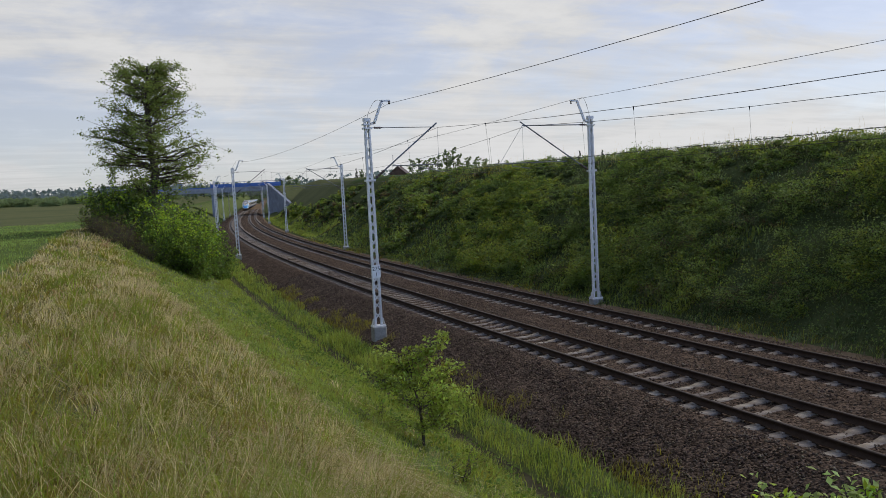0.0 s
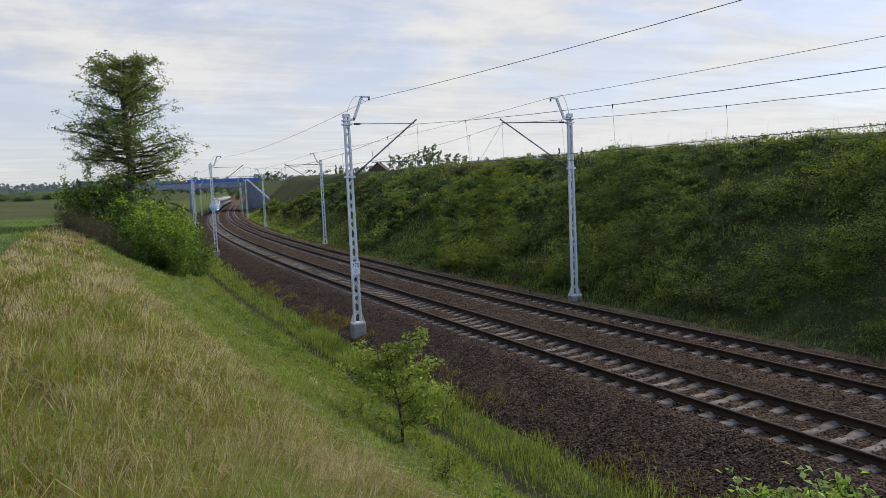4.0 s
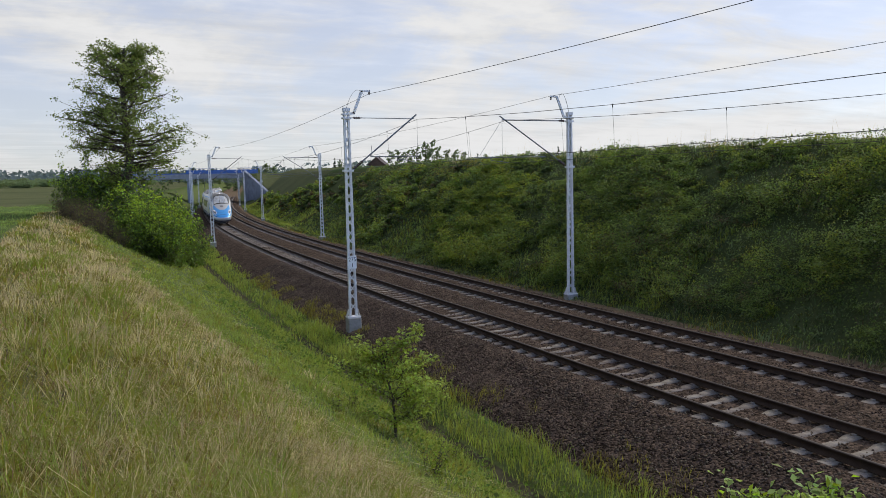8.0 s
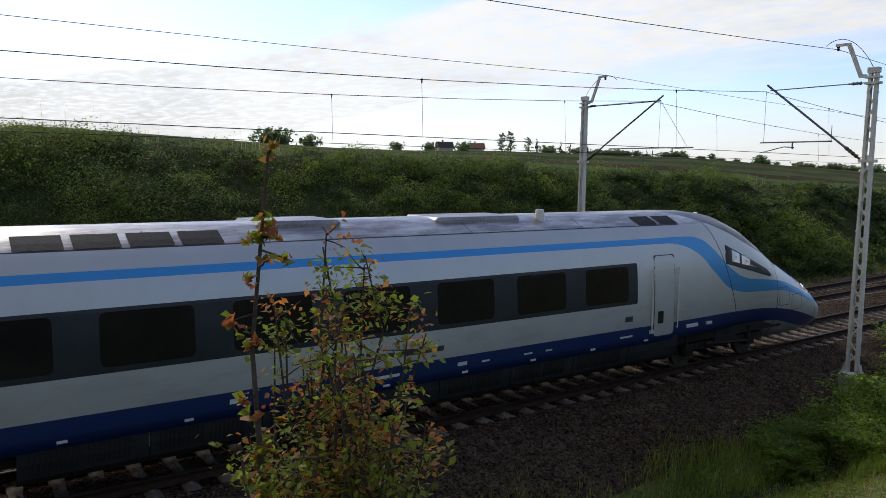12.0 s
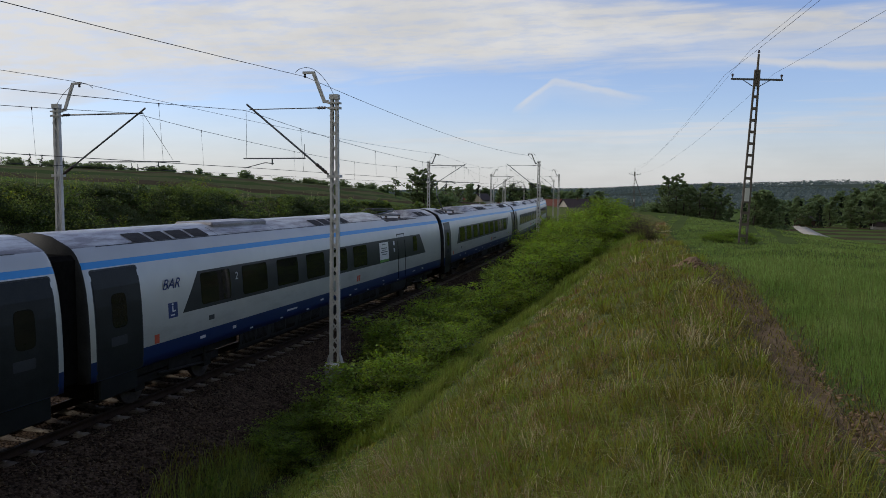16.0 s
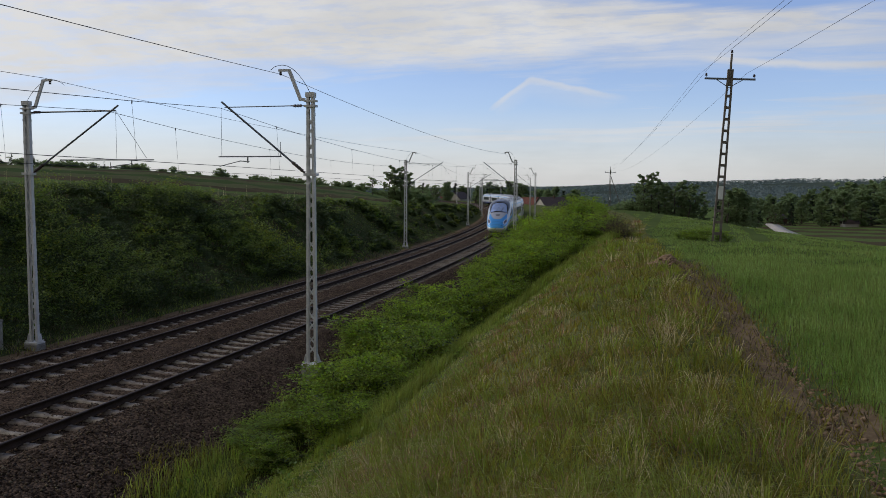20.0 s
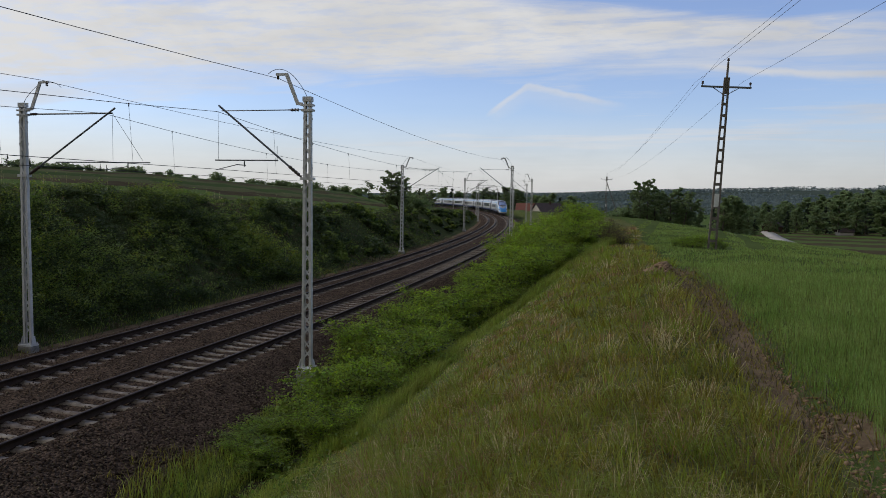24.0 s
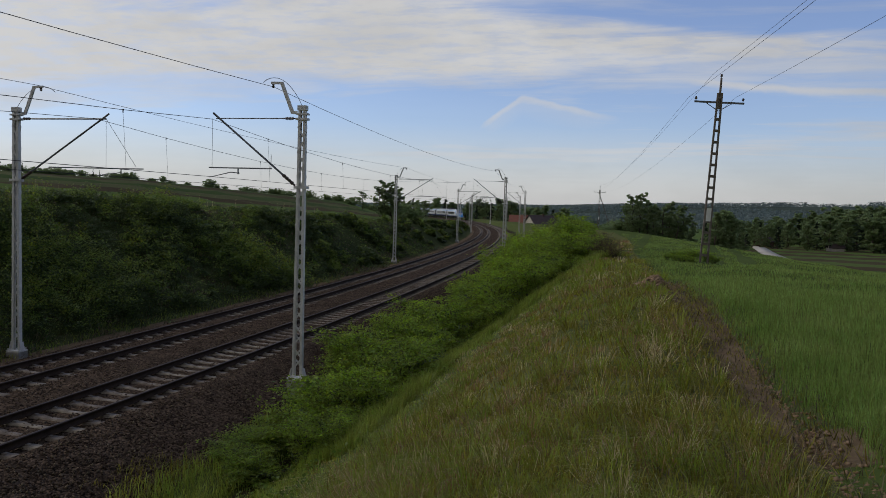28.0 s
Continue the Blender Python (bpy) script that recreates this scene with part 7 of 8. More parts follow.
    # the bank farther off
    for name, mat, n, hh, label in (("far_bank_straw", "straw", 24000, (0.12, 0.3), "dry grass farther along the bank"), ("far_bank_green", "grass_fresh", 26000, (0.1, 0.26), "green grass farther along the bank")):
        x, y, d = around_eye(n, r, 11, 80, [(68, 97), (68, 97), (-104, -80)], 0.8)
        s, o = to_line(x, y)
        ok = (o < -5.6) & (o > crop_edge(s) + 0.1) & np.where(mat == "straw", (x < 0) & (o < sward_edge(s) + 0.2), o > sward_edge(s) - 0.3)
        x, y, d, s, o = x[ok], y[ok], d[ok], s[ok], o[ok]
        stuff(name, *blades(x, y, land(s, o), r.uniform(*hh, len(x)), r.uniform(0.005, 0.009, len(x)) * np.clip((d / 5.0)**0.85, 0.7, 8), r.uniform(0.2, 1.0, len(x)), r), M[mat], label, "grass")
    # foot of the bank and verge
    n = 78000
    s, o = np.where(r.rand(n) < 0.5, r.uniform(-75, 45, n), r.uniform(-32, 20, n)), r.uniform(-6.6, -2.9, n)
    x, y, _ = on_line(s, o)
    keep = r.rand(n) < np.interp(np.abs(s), [0, 20, 75], [1.0, 0.9, 0.5])
    keep &= ~((o > -5.3) & (o < -4.8) & (r.rand(n) < 0.85))
    keep &= o < -3.35 + 0.34 * wave(x, y, 0.9, 36) + 0.3 * wave(x, y, 0.35, 46) - 0.5 * r.rand(n)
    s, o, x, y = s[keep], o[keep], x[keep], y[keep]
    w = r.uniform(0.010, 0.019, len(s)) * np.interp(np.hypot(x, y), [8, 70], [0.8, 3.0])
    h = r.uniform(0.16, 0.46, len(s)) * np.clip(0.85 + 0.6 * wave(x, y, 1.3, 37), 0.35, 1.5) * np.where(o > -4.9, 1.15, 0.8)
    stuff("verge_grass", *blades(x, y, np.maximum(land(s, o), np.interp(o, [-4.05, -3.4, -2.7], [-1.12, -0.78, -0.58])), h, w, r.uniform(0.1, 0.7, len(s)), r), M["grass_fresh"], "fresh green grass along the ditch", "grass")
    # long grass at the foot of the hedge
    n = 20000
    s = 13.5 + 27 * r.rand(n)**1.2
    o = np.interp(s, [13, 18, 24, 27, 30, 34, 38, 42], [-6.5, -6.9, -6.5, -6.8, -8.2, -10.0, -11.0, -11.7]) - 1.3 * r.rand(n) + 0.35
    x, y, _ = on_line(s, o)
    stuff("hedge_foot_grass", *blades(x, y, land(s, o), r.uniform(0.25, 0.6, n) * np.clip(0.9 + 0.4 * wave(x, y, 1.2, 49), 0.5, 1.3), r.uniform(0.010, 0.018, n) * np.interp(np.hypot(x, y), [12, 40], [0.9, 2.0]), r.uniform(0.1, 0.6, n), r), M["grass_fresh"], "long fresh grass along the foot of the hedge", "grass")
    # stray tufts creeping into the stones
    n = 1500
    s, o = r.uniform(-48, 14, n), -3.75 + 0.95 * r.rand(n)**2.2
    x, y, _ = on_line(s, o)
    k = wave(x, y, 0.7, 38) + 0.5 * wave(x, y, 2.1, 39) > -0.15
    s, o = s[k], o[k]
    i = np.repeat(np.arange(len(s)), 16)
    ss, oo = s[i] + r.normal(size=len(i)) * 0.14, o[i] + r.normal(size=len(i)) * 0.1
    x, y, _ = on_line(ss, oo)
    zz = np.maximum(land(ss, oo), np.interp(oo, [-4.05, -3.4, -2.7], [-1.12, -0.78, -0.58]))
    w = r.uniform(0.008, 0.014, len(i)) * np.interp(np.hypot(x, y), [8, 60], [0.8, 2.6])
    for name, mat, part_of in (("shoulder_tufts", "grass_olive", i % 3 > 0), ("dry_shoulder_tufts", "grass_dead", i % 3 == 0)):
        stuff(name, *blades(x[part_of], y[part_of], zz[part_of], r.uniform(0.08, 0.3, part_of.sum()), w[part_of], r.uniform(0.2, 0.9, part_of.sum()), r), M[mat], "stray grass tufts in the stones beside the track", "grass")
    # broad-leaved weeds in the verge
    n = 900
    s, o = r.uniform(-40, 30, n), r.uniform(-7.5, -4.1, n)
    x, y, _ = on_line(s, o)
    i = np.repeat(np.arange(n), 14)
    c = np.stack([x[i] + r.normal(size=len(i)) * 0.13, y[i] + r.normal(size=len(i)) * 0.13, land(s, o)[i] + r.uniform(0.04, 0.3, len(i))], -1)
    stuff("verge_weeds", *leaf_quads(c, r.uniform(0.05, 0.11, len(i)), r), M["leaf_green"], "broad-leaved green weeds along the ditch", "weeds")
    # crop
    n = 210000
    x, y, d = around_eye(n, r, 3.0, 90, [(-112, -88), (-112, -88), (-112, -88), (86, 98)], 0.9)
    s, o = to_line(x, y)
    ok = (o < crop_edge(s) - 0.1 + 0.15 * wave(x, y, 2.0, 8) - 0.25 * r.rand(n)**3) & ~tram(x, y) & (np.hypot(x - 35.6, y + 2.45) > 1.5)
    x, y, d, s, o = x[ok], y[ok], d[ok], s[ok], o[ok]
    w = r.uniform(0.0036, 0.0066, len(x)) * np.clip((d / 6)**0.75, 0.8, 6)
    h = r.uniform(0.17, 0.29, len(x)) * np.interp(d, [14, 30], [1.0, 0.55]) * np.clip(1.0 + 0.12 * wave(x, y, 1.4, 48), 0.7, 1.3) * np.interp(crop_edge(s) - o, [0.1, 0.6], [0.55, 1.0])
    stuff("crop_plants", *blades(x, y, land(s, o), h, w, r.uniform(0.03, 0.3, len(x)), r), M["crop_blade"], "dense green cereal crop in a field", "crop")
    # far slope of the cutting: tufts, each of one tone
    r = np.random.RandomState(51)
    n = 7500
    s, o = np.where(r.rand(n) < 0.55, -1, 1) * 95 * r.rand(n)**1.4, 6.7 + 12.2 * r.rand(n)**1.05
    x, y, _ = on_line(s, o)
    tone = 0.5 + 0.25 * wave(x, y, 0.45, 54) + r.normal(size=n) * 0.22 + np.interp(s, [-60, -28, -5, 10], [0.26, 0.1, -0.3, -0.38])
    dist = np.hypot(x, y)
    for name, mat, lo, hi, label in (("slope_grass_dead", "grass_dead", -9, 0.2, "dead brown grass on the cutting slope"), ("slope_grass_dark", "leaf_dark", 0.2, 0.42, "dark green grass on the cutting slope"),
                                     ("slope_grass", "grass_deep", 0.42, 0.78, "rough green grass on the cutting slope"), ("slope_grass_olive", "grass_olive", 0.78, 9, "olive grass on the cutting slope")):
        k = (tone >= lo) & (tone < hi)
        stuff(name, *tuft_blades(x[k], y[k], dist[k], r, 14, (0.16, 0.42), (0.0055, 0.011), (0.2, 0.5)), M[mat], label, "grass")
    # herbs all over the slope
    n = 95000
    s, o = np.where(r.rand(n) < 0.55, -1, 1) * 90 * r.rand(n)**1.7, 7.2 + 11.5 * r.rand(n)
    x, y, _ = on_line(s, o)
    c = np.stack([x, y, land(s, o) + r.uniform(0.06, 0.4, n)], -1)
    size = r.uniform(0.04, 0.10, n) * np.interp(np.hypot(x, y), [20, 100], [0.9, 2.6])
    # noise deals lit and shaded leaf colours over the herbs
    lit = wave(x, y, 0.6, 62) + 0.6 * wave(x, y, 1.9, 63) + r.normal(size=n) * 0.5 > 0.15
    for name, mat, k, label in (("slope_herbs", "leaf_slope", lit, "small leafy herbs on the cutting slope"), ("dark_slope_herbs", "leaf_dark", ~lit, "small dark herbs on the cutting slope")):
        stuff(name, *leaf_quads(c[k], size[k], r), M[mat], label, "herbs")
    # light green strip along the far trackside
    n = 9000
    s, o = r.uniform(-70, 70, n), 6.5 + 1.3 * r.rand(n)
    x, y, _ = on_line(s, o)
    k = o > 6.85 + 0.3 * wave(x, y, 0.8, 57)
    s, o, x, y = s[k], o[k], x[k], y[k]
    stuff("trackside_grass", *blades(x, y, land(s, o), r.uniform(0.1, 0.3, len(s)), r.uniform(0.012, 0.024, len(s)), r.uniform(0.1, 0.7, len(s)), r), M["grass_fresh"], "fresh grass strip beside the far track", "grass")
    # lighter grass low on the slope towards the bridge
    n = 16000
    s, o = -22 - 170 * r.rand(n)**1.3, 7.4 + 4.6 * r.rand(n)**1.3
    x, y, _ = on_line(s, o)
    k = wave(x, y, 0.35, 58) + 0.4 * wave(x, y, 1.1, 59) + r.normal(size=n) * 0.3 > -0.1
    s, o, x, y = s[k], o[k], x[k], y[k]
    stuff("lower_slope_grass", *blades(x, y, land(s, o), r.uniform(0.15, 0.5, len(s)), r.uniform(0.0011, 0.002, len(s)) * np.clip(np.hypot(x, y), 20, 180), r.uniform(0.1, 0.8, len(s)), r), M["grass_fresh"], "lighter grass low on the cutting slope", "grass")
    # dry stalks on the crest
    n = 1300
    s, o = r.uniform(-70, 75, n), r.uniform(16.5, 19.5, n)
    x, y, _ = on_line(s, o)
    stuff("crest_stalks", *blades(x, y, land(s, o), r.uniform(0.4, 1.2, n) * np.where(r.rand(n) < 0.25, 1.3, 0.7), r.uniform(0.008, 0.016, n), r.uniform(0.02, 0.25, n), r), M["straw"], "dry weed stalks on the crest of the cutting", "grass")


build_grass()


def build_slope_scrub():
    """Leafy scrub over the far slope: bushes of many leafy shoots, standing out of the grass."""
    r = np.random.RandomState(41)
    n, nl, nr = 7600, 1500, 1100
    s = np.concatenate([np.where(r.rand(n) < 0.55, -1, 1) * 72 * r.rand(n)**1.2, r.uniform(-230, -70, nl), r.uniform(70, 190, nr)])
    o = np.concatenate([r.uniform(7.7, 18.0, n), r.uniform(8, 18, nl), r.uniform(8, 13.5, nr)])
    x, y, _ = on_line(s, o)
    dens = wave(x, y, 0.5, 43) + 0.6 * wave(x, y, 1.3, 44) + r.normal(size=len(s)) * 0.45
    dens = dens - np.interp(o, [14.3, 16.5, 18], [0.0, 0.5, 0.9]) - np.where(s < -42, 0.25, 0.0) - np.where((s < -42) & (o < 11.5), 0.5, 0.0)
    dens = dens - np.interp(s, [30, 55, 110], [0.0, 0.35, 0.6])
    k = (dens > np.where(np.abs(s + 8) < 52, -0.42, 0.0)) & ~((s < -205) & (o < 13.5)) & ~((s < -60) & (o < 10.2)) & ~((s < -125) & (o > 12.6)) & ~(s < -175)
    s, o, x, y, dens = s[k], o[k], x[k], y[k], dens[k]
    z = land(s, o)
    dist = np.hypot(x, y)
    rad = np.clip(0.26 + 0.3 * dens + r.uniform(0, 0.3, len(s)), 0.25, 1.0) * np.interp(s, [-120, -70, 40, 80], [1.4, 1.0, 1.0, 0.75])
    big = (r.rand(len(s)) < 0.16) & (s < 45)
    rad = np.where(big, np.clip(rad * 1.7, 0.75, 1.3), rad)
    hgt = rad * r.uniform(1.0, 1.7, len(s)) * np.interp(o, [12.5, 15.5, 18.0], [1.0, 0.6, 0.35])
    # shoots of each bush, then the leaves of each shoot
    shoots = (5 + 14 * np.minimum(rad, 1.2)).astype(int)
    i = np.repeat(np.arange(len(s)), shoots)
    v = unit(r.normal(size=(len(i), 3)))
    q = r.uniform(0.55, 1.0, len(i))
    sx, sy, sz = x[i] + v[:, 0] * rad[i] * q, y[i] + v[:, 1] * rad[i] * q, z[i] + np.abs(v[:, 2]) * hgt[i] * q * 1.2 + 0.05
    per = np.where(dist[i] < 60, 20, 12)
    j = np.repeat(np.arange(len(i)), per)
    m = len(j)
    sr = (0.26 * rad[i] + 0.05)[j]
    g = r.normal(size=(m, 3)) * [0.75, 0.75, 0.4]
    c = np.stack([sx[j] + g[:, 0] * sr, sy[j] + g[:, 1] * sr, sz[j] + g[:, 2] * sr], -1)
    size = r.uniform(0.0015, 0.0031, m) * np.clip(dist[i][j], 20, 130) * np.where(dist[i][j] < 60, 1.0, 1.35)
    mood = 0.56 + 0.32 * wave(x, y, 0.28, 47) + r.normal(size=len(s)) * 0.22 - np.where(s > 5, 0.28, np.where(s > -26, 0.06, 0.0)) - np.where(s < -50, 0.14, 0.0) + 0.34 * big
    # high shoots lighter, low ones darker: light from above put into leaf colour
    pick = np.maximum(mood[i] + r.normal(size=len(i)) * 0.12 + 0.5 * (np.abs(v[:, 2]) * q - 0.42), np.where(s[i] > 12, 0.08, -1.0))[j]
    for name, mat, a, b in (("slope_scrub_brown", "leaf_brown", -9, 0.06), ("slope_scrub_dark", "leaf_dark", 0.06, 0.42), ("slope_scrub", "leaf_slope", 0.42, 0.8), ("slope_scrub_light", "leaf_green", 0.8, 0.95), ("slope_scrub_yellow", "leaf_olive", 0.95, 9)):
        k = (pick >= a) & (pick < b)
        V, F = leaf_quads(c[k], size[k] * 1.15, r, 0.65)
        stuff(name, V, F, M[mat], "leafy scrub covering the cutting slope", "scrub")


build_slope_scrub()


def clods():
    """Lumps of bare soil along the furrow at the edge of the crop, and the small heap at its end."""
    r = np.random.RandomState(61)
    n = 2600
    s = r.uniform(-1, 20.5, n)
    o = crop_edge(s) + 0.12 + r.normal(size=n) * 0.1
    heap = r.rand(n) < 0.12
    s, o = np.where(heap, 19.6 + r.normal(size=n) * 0.5, s), np.where(heap, -13.35 + r.normal(size=n) * 0.28, o)
    x, y, _ = on_line(s, o)
    lift = np.where(heap, 0.28 * np.exp(-((s - 19.6) / 0.5)**2 - ((o + 13.35) / 0.3)**2), 0.0)
    size = r.uniform(0.010, 0.032, n) * np.where(heap, 2.4, 1.0)
    base = np.array([[1, 0, 0], [-1, 0, 0], [0, 1, 0], [0, -1, 0], [0, 0, 0.7], [0, 0, -0.7]])
    tri = np.array([[0, 2, 4], [2, 1, 4], [1, 3, 4], [3, 0, 4], [2, 0, 5], [1, 2, 5], [3, 1, 5], [0, 3, 5]])
    P = base[None] * size[:, None, None] * r.uniform(0.6, 1.4, (n, 6, 1)) + np.stack([x, y, land(s, o) + lift + size * 0.2], -1)[:, None]
    stuff("soil_clods", P.reshape(-1, 3), (tri[None] + 6 * np.arange(n)[:, None, None]).reshape(-1, 3), M["clod"], "crumbly brown soil lumps along the crop edge", "soil")
    for name, mat, n, hh, label in (("furrow_sprouts", "grass_olive", 3600, (0.06, 0.2), "sparse sprouts in the furrow"), ("furrow_straw", "grass_dead", 2600, (0.08, 0.26), "dead grass leaning over the furrow")):
        s = r.uniform(-1.5, 21, n)
        o = crop_edge(s) + 0.12 + r.normal(size=n) * 0.22
        x, y, _ = on_line(s, o)
        d = np.hypot(x, y)
        stuff(name, *blades(x, y, land(s, o), r.uniform(*hh, n), r.uniform(0.006, 0.010, n) * np.clip((d / 5)**0.75, 0.7, 4), r.uniform(0.4, 1.3, n), r), M[mat], label, "grass")


clods()


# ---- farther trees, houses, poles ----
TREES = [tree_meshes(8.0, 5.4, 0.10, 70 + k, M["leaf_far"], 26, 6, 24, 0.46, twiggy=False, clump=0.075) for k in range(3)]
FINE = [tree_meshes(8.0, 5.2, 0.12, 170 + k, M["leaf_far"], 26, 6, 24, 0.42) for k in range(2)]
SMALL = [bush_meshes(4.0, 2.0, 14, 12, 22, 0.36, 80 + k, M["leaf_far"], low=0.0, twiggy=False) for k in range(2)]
FIR = tree_meshes(9.0, 4.6, 0.08, 77, M["needles"], 40, 4, 8, 0.55, "cone", twiggy=False)


def far_tree(az, dist, height, kind, lift=0.0, wide=1.0):
    x, y, z = at_bearing(az, dist)
    ob_rz = float(RNG.uniform(0, 360))
    if kind == "fir":
        k = height / 9.0
        plant("fir_tree", (x, y, z + lift - 0.3), FIR, ("trunk", "crown"), "dark conifer beyond the fields", "tree", "far trees", ob_rz, (k * wide, k * wide, k))
    elif kind == "bush":
        k = height / 4.0
        plant("far_bush", (x, y, z + lift - 0.16 * height), SMALL[int(RNG.randint(2))], ("woody_frame", "crown"), "rounded green bush beyond the cutting", "bush", "far trees", ob_rz, (k * wide, k * wide, k))
    else:
        k = height / 8.0
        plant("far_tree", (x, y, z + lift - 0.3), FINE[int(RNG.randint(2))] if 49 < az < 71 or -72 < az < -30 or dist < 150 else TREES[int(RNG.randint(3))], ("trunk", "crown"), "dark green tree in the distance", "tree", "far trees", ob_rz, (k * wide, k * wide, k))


def topped(az, dist, el, kind="tree", wide=1.0):
    """A tree whose top stands at an elevation (degrees) over the eye."""
    z = at_bearing(az, dist)[2]
    el -= 0.12 if az > 0 else 0.0
    if kind == "tree" and EYE[2] + dist * math.tan(radians(el)) - z < 4.2:
        kind, wide = "bush", wide * 1.4
    far_tree(az, dist, max(EYE[2] + dist * math.tan(radians(el)) - z + 0.3, 1.5), kind, 0.0, wide)


# skyline beyond the cutting: bearing, distance, elevation of the top
for az, dist, el, kind, w in ((70.5, 330, 2.0, "fir", 0.8), (70.1, 335, 1.75, "tree", 1.0), (68.6, 335, 1.5, "bush", 0.8), (66.2, 322, 2.4, "tree", 0.8), (65.6, 318, 2.4, "tree", 1.0), (65.0, 320, 2.4, "tree", 1.0), (64.3, 326, 2.6, "tree", 0.9),
                              (63.6, 330, 2.9, "tree", 0.8), (63.1, 325, 3.05, "tree", 0.7), (62.6, 320, 2.6, "tree", 0.9), (61.9, 318, 2.35, "tree", 1.1), (61.3, 315, 2.3, "tree", 1.1), (60.6, 318, 2.15, "tree", 1.1), (59.6, 320, 2.1, "fir", 0.9),
                              (58.9, 320, 1.95, "tree", 1.0), (55.7, 200, 2.3, "bush", 0.8), (54.6, 195, 2.15, "bush", 1.0), (53.5, 190, 2.45, "fir", 1.0), (52.6, 190, 2.5, "fir", 1.0), (51.8, 190, 2.4, "fir", 1.0), (51.0, 190, 2.45, "bush", 1.0), (50.2, 190, 2.5, "bush", 1.0), (49.6, 190, 2.6, "bush", 1.0),
                              (-20.9, 150, 3.6, "bush", 0.9), (-21.7, 151, 3.5, "bush", 1.0), (-23.9, 152, 3.0, "bush", 1.0), (-30.6, 240, 2.5, "bush", 1.0), (-33.0, 245, 2.5, "bush", 1.0), (-35.6, 250, 2.6, "bush", 1.0), (-38.6, 250, 2.9, "tree", 1.1), (-39.2, 252, 3.0, "tree", 1.1), (-40.6, 255, 2.6, "tree", 1.2),
                              (-41.2, 255, 2.6, "fir", 0.9), (-42.2, 258, 2.3, "tree", 1.2), (-43.0, 260, 2.35, "fir", 0.9), (-43.7, 262, 2.3, "fir", 0.9), (-44.3, 262, 2.2, "tree", 1.2), (-45.0, 260, 2.1, "fir", 0.8), (-45.6, 260, 2.0, "tree", 1.1), (-46.4, 260, 1.95, "tree", 1.3), (-47.2, 262, 1.9, "tree", 1.3), (-47.9, 262, 1.9, "tree", 1.2),
                              (-48.6, 260, 1.8, "bush", 1.2), (-49.3, 262, 1.85, "fir", 0.8), (-49.7, 262, 1.8, "fir", 0.8), (-50.6, 258, 1.8, "tree", 1.1), (-51.4, 260, 1.95, "tree", 1.1), (-52.0, 262, 1.6, "bush", 1.1), (-53.8, 255, 1.64, "bush", 1.0), (-57.0, 240, 1.6, "tree", 0.9), (-57.6, 243, 1.2, "bush", 1.0), (-59.5, 300, 1.15, "tree", 1.2),
                              (-60.3, 300, 1.05, "tree", 1.2), (-61.5, 305, 1.15, "tree", 1.0), (-62.1, 305, 1.1, "tree", 1.1), (-62.9, 310, 1.0, "tree", 1.2), (-64.3, 300, 1.0, "bush", 1.2), (-65.6, 280, 0.85, "bush", 1.1), (-66.5, 300, 0.75, "tree", 1.3), (-67.4, 260, 0.8, "bush", 1.2), (-68.3, 230, 0.95, "tree", 1.2),
                              (-69.6, 190, 1.3, "tree", 1.0), (-70.0, 190, 1.7, "tree", 1.0), (-70.5, 191, 1.65, "tree", 1.0), (-70.9, 191, 1.2, "tree", 1.1), (-71.8, 260, 0.7, "bush", 1.2)):
    topped(az, dist, el, kind, w)
# low hedges between them
for k in range(40):
    az = (-43.0 - 28 * k / 22.0 if k < 22 else 49.0 + 16.5 * (k - 22) / 18.0) + float(RNG.uniform(-0.4, 0.4))
    el = float(np.interp(az, [-71, -66, -57, -50, -43, 49, 53, 60, 68], [0.0, 0.35, 0.9, 1.2, 1.5, 2.1, 2.0, 1.75, 1.7])) + float(RNG.uniform(-0.3, 0.2))
    topped(az, 270.0 + 30 * float(RNG.rand()), el, "bush", float(RNG.uniform(1.5, 3.0)))
# trees round the village and along the far end of the line
for k in range(46):
    az = -71.0 - 13.5 * (k / 46.0) + float(RNG.uniform(-0.3, 0.3))
    topped(az, float(RNG.uniform(300, 480)), float(RNG.uniform(0.1, 0.75)) - (0.4 if az < -80 else 0.0), "tree" if k % 4 else "fir", 1.2)

for az, dist, el, w in ((-87.9, 130, -0.3, 1.0), (-88.3, 128, 0.6, 1.0), (-88.8, 126, 1.15, 0.95), (-89.3, 128, 1.4, 0.9), (-89.9, 130, 0.9, 1.1), (-90.3, 134, 0.5, 1.2), (-90.9, 130, 0.6, 1.2), (-91.4, 134, 0.7, 1.15), (-92.0, 132, 0.4, 1.2),
                        (-92.5, 135, 0.25, 1.1), (-93.0, 138, -0.5, 1.0), (-88.6, 138, -0.2, 1.4), (-91.2, 140, -0.1, 1.5), (-87.2, 160, -0.6, 1.0), (-94.6, 165, 0.2, 1.0), (-95.1, 168, 0.35, 1.0), (-95.7, 170, 0.1, 1.0), (-86.9, 170, -0.9, 1.0)):
    topped(az, dist, el, "tree", w)
